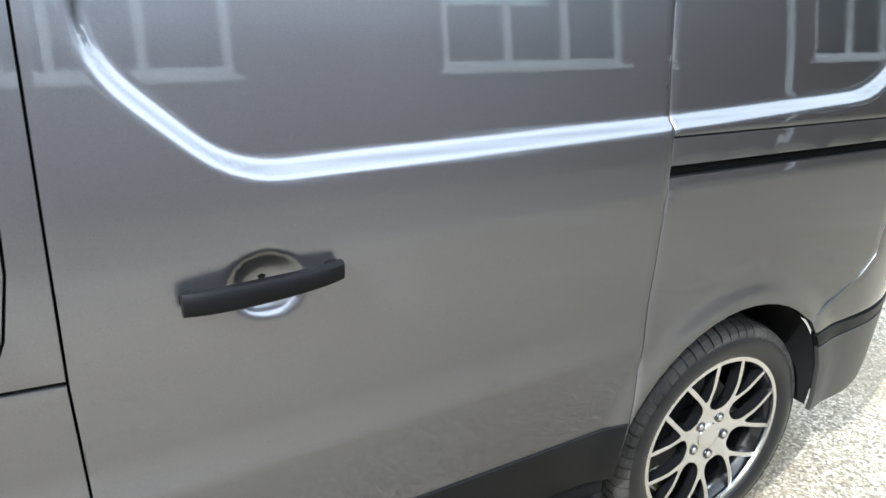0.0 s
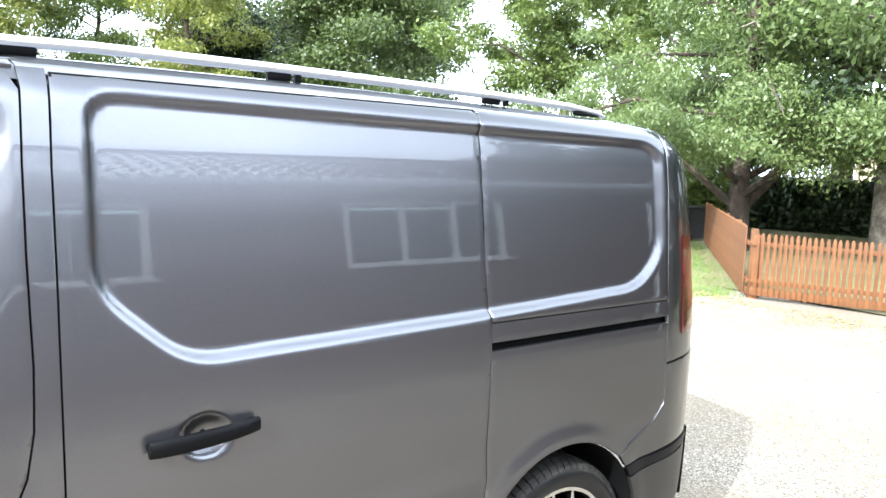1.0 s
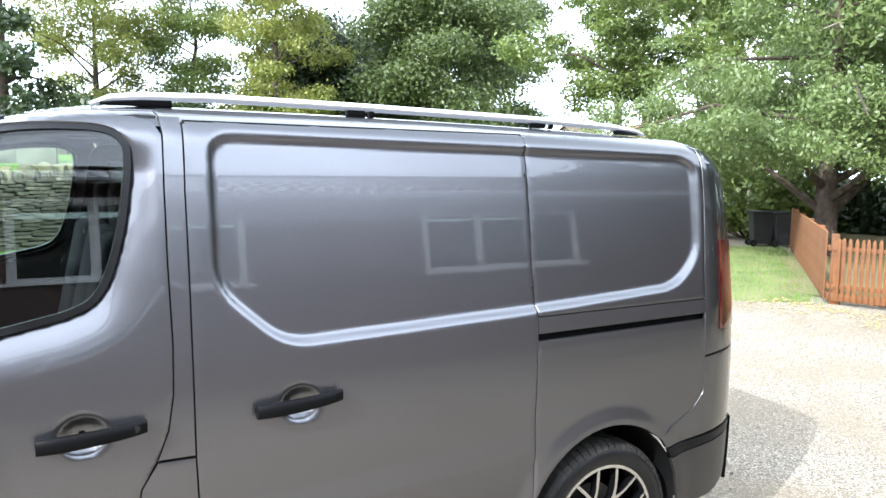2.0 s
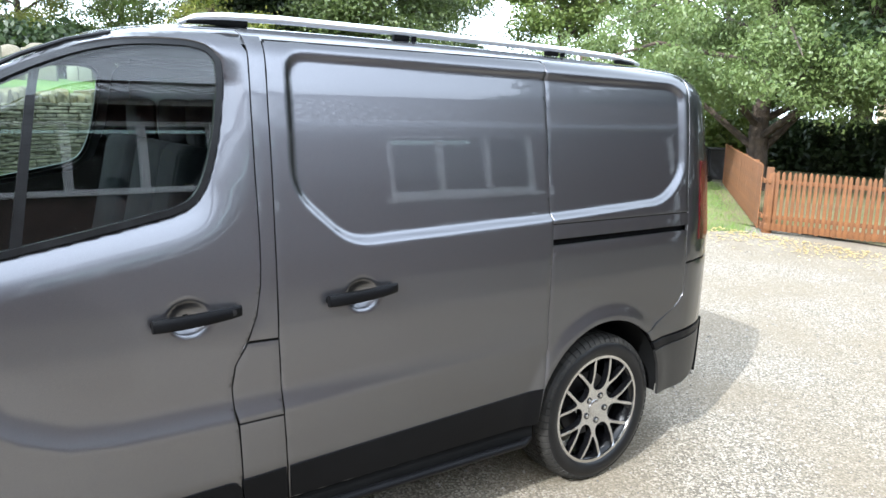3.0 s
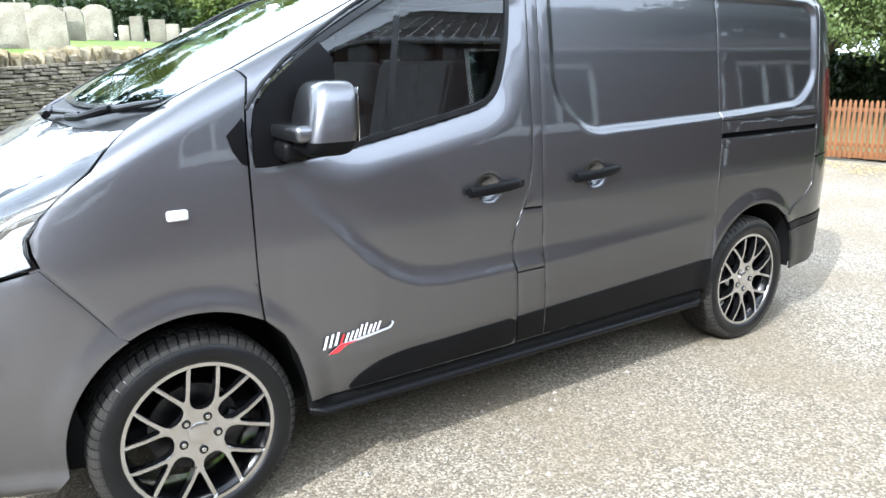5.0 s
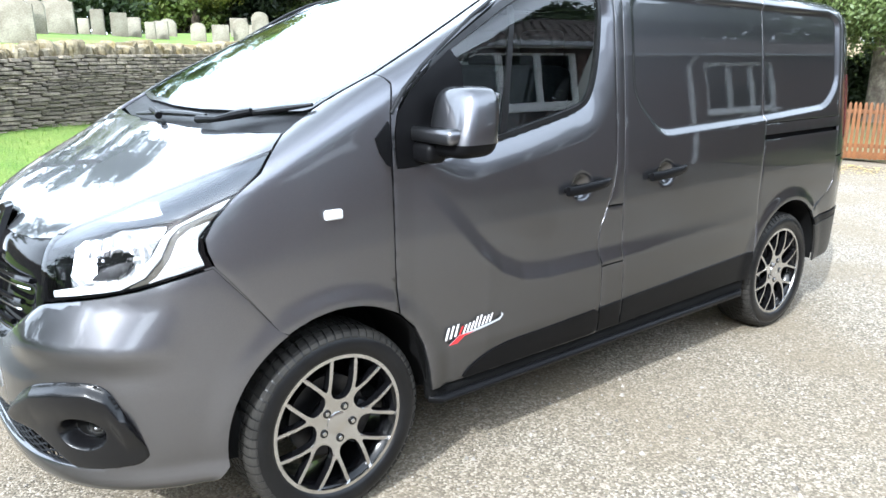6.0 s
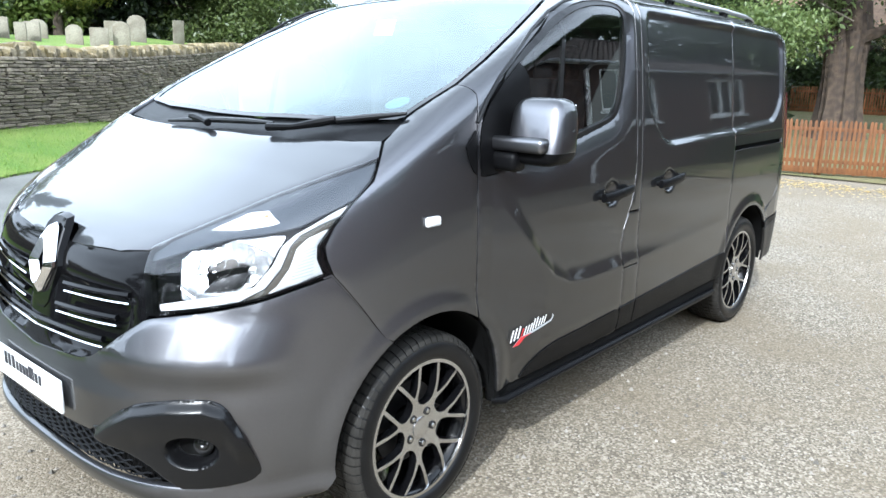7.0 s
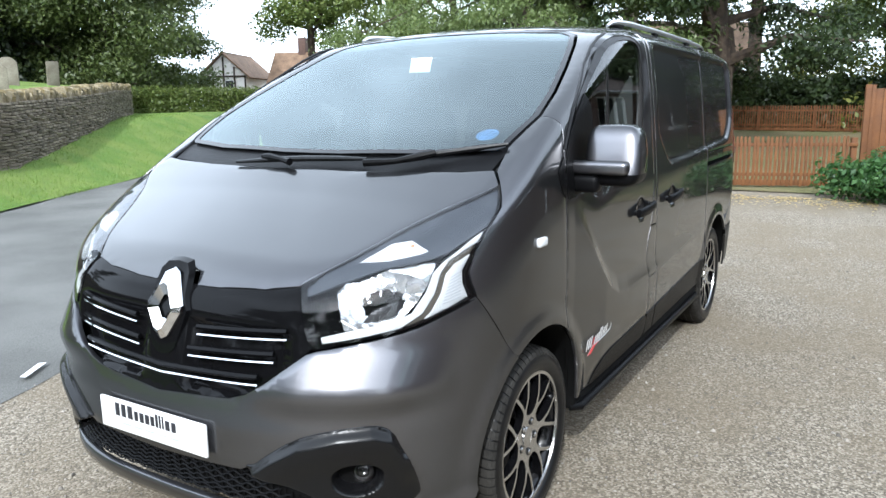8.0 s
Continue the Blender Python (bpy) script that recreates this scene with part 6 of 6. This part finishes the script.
tree(10.9, 27.6, 8.2, 2.9, 16, LEAF_YELLOW, BARK, "yellowing autumn tree with a thin crown", n=30000, size=.145, trunk=.16, clump=.9)
tree(8.2, 31.5, 8.0, 2.7, 17, LEAF_MID, BARK, "slender tree with light green thin crown", n=26000, size=.145, trunk=.15, clump=.9)
tree(4.4, 30.6, 7.8, 3.0, 18, LEAF_YELLOW, BARK, "yellow-green tree with open branches", n=30000, size=.145, trunk=.16, clump=.9)
tree(1.0, 27.0, 10.8, 3.3, 19, LEAF_DARK, BARK, "tall dark conifer with drooping boughs", n=13000, size=.25, trunk=.28, bare=.06, shape="cone", clump=.85)
tree(-7.0, 25.0, 12, 4.2, 20, LEAF_DARK, BARK, "tall dark evergreen behind the churchyard", n=12000, size=.28, trunk=.3, bare=.08, shape="cone")
for k, (x, y, h, sp) in enumerate(((13.6, 30, 6.6, 4.2), (17.6, 31.5, 7.0, 4.6), (15.5, 36.0, 8.5, 4.6), (24.3, 32.5, 12.5, 3.1), (18.2, 27.2, 9.5, 3.6))):
    tree(x, y, h, sp, 30 + k, LEAF_YEW if k < 3 else LEAF_OLIVE, BARK, "dark churchyard yew with dense drooping foliage", n=44000 if k < 3 else 90000, size=.24 if k < 3 else .19, trunk=.4, bare=.06, shape="cone" if k < 2 else "round", z0=1.3, clump=1.25 if k < 2 else 1.6)
tree(35.5, 23.0, 11, 4.2, 40, LEAF_MID, BARK, "leaning broadleaf tree beyond the hedge", n=13000, size=.28, trunk=.25, z0=.3, lean=(-1.5, 1.5))
tree(26.5, 14.5, 10.5, 4.4, 41, LEAF_MID, BARK, "green tree beyond the lane", n=12000, size=.32, trunk=.25, z0=.3)
tree(24.0, 8.2, 11, 4.6, 42, LEAF_DARK, BARK, "dark green tree behind the fence", n=40000, size=.26, trunk=.3, z0=.2, bare=.42)
tree(32.0, -1.6, 10.5, 4.0, 43, LEAF_MID, BARK, "tree with thin leaves over the garden", n=24000, size=.24, trunk=.2, z0=.2, bare=.35)
tree(24.5, -5.5, 9.5, 3.8, 44, LEAF_DARK, BARK, "dark garden tree with spreading boughs", n=46000, size=.26, trunk=.25, z0=.2, bare=.3)
tree(33, 3.5, 12, 5, 45, LEAF_MID, BARK, "distant green tree behind the garden", n=11000, size=.36, trunk=.3, z0=.2, bare=.45)


# trees added unseen behind camera, closing the lane and darkening the van nose's reflections
for k, (x, y, h, sp) in enumerate(((-15.0, -4.0, 7.6, 3.8), (-17.5, 2.5, 8.6, 4.2), (-15.5, -10.5, 7.4, 3.8), (-20.0, 9.5, 10.0, 4.8), (-19.0, -17.0, 8.5, 4.4))):
    tree(x, y, h, sp, 120 + k, LEAF_DARK, BARK, "unseen dark tree added to darken the van nose's reflections", n=9000, size=.40, trunk=.3, bare=.10, z0=.05, clump=1.3)
# trees behind the brick building, mirrored in the van's side
for k, (x, y, h, sp) in enumerate(((19.0, -16.0, 8.0, 4.2), (25.5, -14.5, 9.5, 4.8), (37.5, -11.5, 10.5, 5.0), (42.0, -16.0, 12.0, 5.6), (33.0, -21.0, 12.0, 5.5), (48.0, -9.0, 11.0, 5.5))):
    tree(x, y, h, sp, 50 + k, LEAF_DARK, BARK, "dark green tree behind the brick building", n=9000, size=.42, trunk=.3, bare=.15, z0=.1, clump=1.2)


def shrub(x, y, rx, ry, h, seed, leaf, label, n=5000, size=.14, z0=0.0, name="shrub", aspect=1.8):
    r = random.Random(seed)
    root = thing(name, label, "shrub", (x, y, z0), "shrubs")
    wood, clumps = [], []
    for i in range(26):
        a, q = r.uniform(0, 6.28), r.uniform(.2, 1) ** .6
        c = Vector((rx * q * math.cos(a), ry * q * math.sin(a), h * (.18 + .72 * r.random() * (1.1 - .45 * q))))
        wood.append(tube([(c.x * .1, c.y * .1, -.05), c * .6, c], [.025, .015, .006], 5, cap=False))
        s = r.uniform(.22, .40) * min(rx, ry, h) + .05
        clumps.append((tuple(c), (s, s, s * .8)))
    link_mesh("stems", *join(wood), BARK, root)
    leaf_mesh("foliage", seed, clumps, n, size, leaf, root, aspect=aspect)
    return root


shrub(11.0, -2.12, 1.0, .85, .95, 61, LEAF_LAUREL, "glossy green laurel bush beside the gravel", n=6500, size=.10)
for k, (x, y, rx, ry, h, lf) in enumerate(((30.5, -.6, 3.2, 3.6, 4.6, LEAF_YELLOW), (30.0, -4.6, 3.0, 3.0, 4.4, LEAF_MID), (29.6, 4.6, 1.8, 2.2, 2.6, LEAF_DARK), (29.0, -2.8, 1.4, 3.2, 2.9, LEAF_LAUREL), (29.2, 1.4, 1.4, 2.4, 2.8, LEAF_DARK), (19.0, 10.6, 1.6, 1.8, 2.4, LEAF_MID),
                                           (17.5, 15.0, 1.6, 1.6, 2.2, LEAF_DARK), (21.5, 12.5, 1.6, 2.0, 2.6, LEAF_MID))):
    shrub(x, y, rx, ry, h, 70 + k, lf, "dense garden shrub behind the fence", n=5200, size=.20)
shrub(26.5, 23.4, 1.8, 1.6, 2.0, 99, LEAF_MID, "leafy shrub between the hedge and the houses", n=6000, size=.22)
for k, x in enumerate((-4, -.5, 3.0, 6.6, 10.4)):
    shrub(x, 26.2 + (k % 2) * .8 + max(0, x - 3) * .35, 2.1, 1.6, 2.2, 90 + k, LEAF_DARK if x < 9 else LEAF_MID, "leafy shrub at the churchyard edge", n=5000, size=.24, z0=bank(x, 26.5))


def hedge(a, b, h, depth, seed, label, n, leaf=LEAF_MID, z0=0.0):
    a, b = Vector((*a, z0)), Vector((*b, z0))
    r = random.Random(seed)
    root = thing("hedge", label, "hedge", a, "hedges")
    d = b - a
    clumps, wood = [], []
    for i in range(int(d.length / .35)):
        p = d * ((i + .5) * .35 / d.length)
        wood.append(tube([p + Vector((0, 0, -.05)), p + Vector((r.uniform(-.1, .1), r.uniform(-.1, .1), h * .8))], [.02, .008], 5, cap=False))
        for z in (.22, .5, .78):
            clumps.append((tuple(p + Vector((r.uniform(-.06, .06), r.uniform(-.06, .06), h * z))), (.34, depth / 2, h * .22)))
    link_mesh("stems", *join(wood), BARK, root)
    leaf_mesh("foliage", seed, clumps, n, .11 if h < 1.5 else .19, leaf, root)


hedge((17.0, 23.9), (27.5, 21.5), 1.25, .8, 5, "clipped green hedge at the end of the wall", 36000, LEAF_MID, 1.05)
hedge((17.5, 17.5), (22.0, 14.0), 1.2, .8, 6, "clipped hedge beyond the lane", 6000)

hedge((21.4, 9.6), (21.6, 4.7), 1.65, 1.2, 7, "dark hedge behind the trees and the bins", 24000, LEAF_DARK)
hedge((28.9, 9.0), (28.0, -5.6), 1.9, 1.2, 8, "tall dark hedge behind the shaded fence", 60000, LEAF_DARK, .36)
hedge((21.6, 9.8), (30.5, 15.5), 1.7, 1.2, 9, "overgrown green hedge along the lane", 15000)

hedge((14.2, -5.5), (31.0, -5.5), 1.15, .9, 12, "low clipped hedge before the brick building", 16000, LEAF_DARK)
# grass blades on the verge and by the fence
g = np.random.default_rng(3)


def blades(count, place, hmin, hmax):
    V = []
    for _ in range(count):
        x, y, z = place()
        a, h = g.uniform(0, 6.28), g.uniform(hmin, hmax)
        w = .006
        lx, ly = g.normal(0, .025, 2)
        V += [(x - w * math.cos(a), y - w * math.sin(a), z - .01), (x + w * math.cos(a), y + w * math.sin(a), z - .01), (x + lx, y + ly, z + h)]
    return V


def on_verge():
    p = RU * g.uniform(-8, 24) + RN * (6.2 + g.uniform(0, 1) ** 1.5 * 4.0)
    return (p.x, p.y, bank(p.x, p.y)) if wall_offset(p.x, p.y) < -.1 else (p.x, p.y, -.3)


def on_strip():
    q = lawn_place(g.uniform(0, 1), g.uniform(0, 1))
    return (q[0], q[1], q[2])


V = blades(26000, on_verge, .03, .09) + blades(5000, on_strip, .02, .07)
tagged(link_mesh("grass_blades", V, [(i, i + 1, i + 2) for i in range(0, len(V), 3)], BLADE, smooth=False), "short green grass blades on the verge", "grass", kind="stuff")

# loose stones on the drive
pal = material("loose_stone", (.27, .245, .21), .9, vary=.3, scale=40, random_fac=.55)
V, Fc = [], []
for _ in range(11000):
    x, y = g.uniform(-3.2, 9.5), g.uniform(-3.0, 2.2)
    s = g.uniform(.003, .009) if g.random() < .93 else g.uniform(.009, .016)
    q = g.uniform(.6, 1.3, 6)
    a = g.uniform(0, 6.28)
    ca, sa = math.cos(a) * s, math.sin(a) * s
    n = len(V)
    h0 = hollow(x, y) + .002
    V += [(x + ca * q[0], y + sa * q[0], h0), (x - sa * q[1], y + ca * q[1], h0), (x - ca * q[2], y - sa * q[2], h0), (x + sa * q[3], y - ca * q[3], h0), (x, y, h0 + s * .9 * q[4])]
    Fc += [(n, n + 1, n + 4), (n + 1, n + 2, n + 4), (n + 2, n + 3, n + 4), (n + 3, n, n + 4)]
tagged(link_mesh("loose_gravel", V, Fc, pal, smooth=False), "scattered loose pale stones on the drive", "gravel", kind="stuff")
# fallen leaves along the foot of the fence
V, Fc = [], []
for _ in range(1500):
    x, y, a, s = 10.6 - abs(g.normal(0, .55)), g.uniform(-1.9, 3.6), g.uniform(0, 6.28), g.uniform(.015, .035)
    n = len(V)
    V += [(x + s * math.cos(a + k * 1.57) * (1 if k % 2 else .6), y + s * math.sin(a + k * 1.57) * (1 if k % 2 else .6), .012 + g.uniform(0, .012)) for k in range(4)]
    Fc.append((n, n + 1, n + 2, n + 3))
tagged(link_mesh("fallen_leaves", V, Fc, leaf_material("dry_leaf", (.42, .30, .10), (.55, .45, .22)), smooth=False), "dry yellow fallen leaves along the fence", "leaves", kind="stuff")

# ---- the brick building across the drive, which the van's side mirrors ----
house = tagged(new("brick_building"), "long low red-brick building with white casements and a pantile roof", "building")
BX0, BX1, BY, EAVES = -4.5, 32.0, -6.5, 2.95
WINDOWS = [(-3.2, -1.0), (1.0, 3.2), (5.3, 7.7), (11.2, 13.7), (16.6, 19.0), (23.4, 26.0)]
W0, W1 = 1.48, 2.62
spans = []
x = BX0
for a, b in WINDOWS:
    spans += [(x, a, 0, EAVES), (a, b, 0, W0), (a, b, W1, EAVES)]
    x = b
spans.append((x, BX1, 0, EAVES))
for a, b, z0, z1 in spans:
    part("wall", box_bm(b - a - .002, .28, z1 - z0 - .002, ((a + b) / 2, BY - .14, (z0 + z1) / 2)), BRICK, house, smooth=False)
part("wall", box_bm(BX1 - BX0, .28, EAVES, ((BX0 + BX1) / 2, BY - 4.3, EAVES / 2)), BRICK, house, smooth=False)
for x in (BX0, BX1):
    bm = extrude_outline([(BY - .3, 0), (BY - 4.15, 0), (BY - 4.15, EAVES), (BY - 2.22, EAVES + .85), (BY - .3, EAVES)], .26, 0)
    bm.transform(Matrix.Translation((x - .13, 0, 0)) @ Matrix(((0, 0, 1, 0), (1, 0, 0, 0), (0, 1, 0, 0), (0, 0, 0, 1))))
    part("gable", bm, BRICK, house, smooth=False)
part("inner_floor", box_bm(BX1 - BX0 - .5, 3.8, .05, ((BX0 + BX1) / 2, BY - 2.2, .8)), ROOM, house)
for a, b in WINDOWS:
    win = part("window", box_bm(b - a, .09, .07, ((a + b) / 2, BY - .06, W1 - .035), .008), WHITE, house, "white painted three-light casement")
    part("window_sill", box_bm(b - a + .12, .16, .06, ((a + b) / 2, BY + .02, W0 - .03), .01), WHITE, win)
    part("window_frame", box_bm(b - a, .09, .07, ((a + b) / 2, BY - .06, W0 + .035), .008), WHITE, win)
    for i in range(4):
        x = a + .045 + (b - a - .09) * i / 3
        part("mullion", box_bm(.085, .085, W1 - W0 - .13, (x, BY - .06, (W0 + W1) / 2), .008), WHITE, win)
        if i < 3:
            x2 = x + (b - a - .09) / 6
            p = part("pane", box_bm((b - a - .09) / 3 - .08, .006, W1 - W0 - .14, (x2, BY - .07, (W0 + W1) / 2)), GLASS, win, smooth=False)
            p.visible_shadow = False
# pantile roof slope: waves of single-lap tiles
run, rise = 2.55, 1.10
V, Fc = [], []
cols, rows = int((BX1 - BX0 + .6) / .055), 11
for j in range(rows):
    for e in (0, 1):
        t = (j + e) / rows
        for i in range(cols + 1):
            x = BX0 - .3 + i * .055
            wave = .022 * math.sin(2 * math.pi * x / .22) + .010 * math.sin(4 * math.pi * x / .22)
            lift = .028 * (1 - e)
            V.append((x, BY + .35 - run * t, EAVES - .12 + rise * t + wave + lift + .01 * math.sin(x * .9)))
    b0 = j * 2 * (cols + 1)
    Fc += [(b0 + i, b0 + i + 1, b0 + cols + 2 + i, b0 + cols + 1 + i) for i in range(cols)]
roof = link_mesh("roof", V, Fc, TILE, house, "dark weathered clay pantiles")
tagged(roof, kind="stuff")
part("back_roof", box_bm(BX1 - BX0 + .6, 2.9, .06, ((BX0 + BX1) / 2, BY - 3.40, EAVES + .42), 0, rot=Euler((radians(-23), 0, 0)).to_matrix()), TILE, house)
part("fascia", box_bm(BX1 - BX0 + .5, .025, .17, ((BX0 + BX1) / 2, BY + .22, EAVES - .12), .004), WHITE, house, "white painted fascia board")
link_mesh("gutter", *tube([(BX0 - .25, BY + .30, EAVES - .12), (BX1 + .25, BY + .30, EAVES - .14)], [.055, .055], 10), DECAL_GREY, house, "pale grey gutter")
for x in (10.6, -4.3, 31.7):
    link_mesh("downpipe", *tube([(x, BY + .28, EAVES - .15), (x, BY + .06, EAVES - .45), (x, BY + .06, .05)], [.055] * 3, 10), WHITE, house, "white downpipe")
link_mesh("ridge", *tube([(BX0 - .3, BY - 2.2, EAVES + .98), (BX1 + .3, BY - 2.2, EAVES + .98)], [.10, .10], 8), TILE, house)


# ---- timber-framed house and cottage in the distance ----
far = thing("timber_house", "distant white timber-framed house with a tiled roof", "house", (32.4, 35.2, 1.35))
far.rotation_euler = (0, 0, radians(-62))
far.scale = (.66, .66, .66)
bm = extrude_outline([(-2.2, 0), (2.2, 0), (2.2, 3.0), (0, 5.0), (-2.2, 3.0)], 9.0)
bm.transform(Matrix.Rotation(radians(90), 4, "X") @ Matrix.Translation((0, 0, -9.0)))
part("wall", bm, RENDER_WHITE, far, smooth=False)
for s in (-1, 1):
    L = math.hypot(2.6, 2.36)
    part("roof", box_bm(L + .2, 9.6, .14, (s * 1.30, 4.5, 4.02), 0, rot=Euler((0, s * math.atan2(2.36, 2.6), 0)).to_matrix()), ROOF_TILE, far, smooth=False)
for x in (-2.1, -1.05, 0, 1.05, 2.1):
    part("timber_post", box_bm(.16, .06, 3.0 + (2 - abs(x)) * .9, (x, -.04, 1.5 + (2 - abs(x)) * .45), .01), OAK, far)
for z in (.1, 1.5, 2.95):
    part("timber_beam", box_bm(4.4, .07, .17, (0, -.05, z), .01), OAK, far)
w = part("window", box_bm(.9, .05, .8, (.55, -.06, 2.2), .01), WHITE, far)
part("pane", box_bm(.78, .02, .68, (.55, -.085, 2.2)), ROOM, w)
cott = thing("cottage", "distant cream cottage with white casements and brown roof", "house", (38.0, 9.5, .2))
cott.rotation_euler = (0, 0, radians(-82))
part("wall", box_bm(9, 5, 3.4, (0, 2.5, 1.7)), WALL_CREAM, cott, smooth=False)
for s in (-1, 1):
    part("roof", box_bm(9.6, 3.5, .14, (0, 2.5 + s * 1.42, 4.25), 0, rot=Euler((-s * radians(35), 0, 0)).to_matrix()), ROOF_TILE, cott, smooth=False)
for x in (-3, -1.0, 1.0, 3.4):
    w = part("window", box_bm(1.0, .07, 1.05, (x, -.03, 2.6), .01), WHITE, cott)
    for s in (-.24, .24):
        part("pane", box_bm(.40, .03, .90, (x + s, -.065, 2.6)), ROOM, w)

barn = thing("tall_roofed_house", "distant house with a broad brown tiled roof", "house", (38.4, 27.4, -.02))
barn.scale = (.85, .85, .85)
barn.rotation_euler = (0, 0, radians(20))
bm = extrude_outline([(-2.6, 0), (2.6, 0), (2.6, 2.4), (0, 5.6), (-2.6, 2.4)], 8.0)
bm.transform(Matrix.Rotation(radians(90), 4, "X") @ Matrix.Translation((0, 0, -8.0)))
part("wall", bm, WALL_CREAM, barn, smooth=False)
for s in (-1, 1):
    part("roof", box_bm(4.4, 8.6, .14, (s * 1.45, 4.0, 4.02), 0, rot=Euler((0, s * math.atan2(3.2, 2.6), 0)).to_matrix()), ROOF_TILE, barn, smooth=False)
part("chimney", box_bm(.6, .6, 1.5, (0, 6.0, 6.1), .02), BRICK, barn)
w = part("window", box_bm(.9, .06, .8, (0, -.02, 3.0), .01), WHITE, barn)
part("pane", box_bm(.78, .02, .68, (0, -.06, 3.0)), ROOM, w)
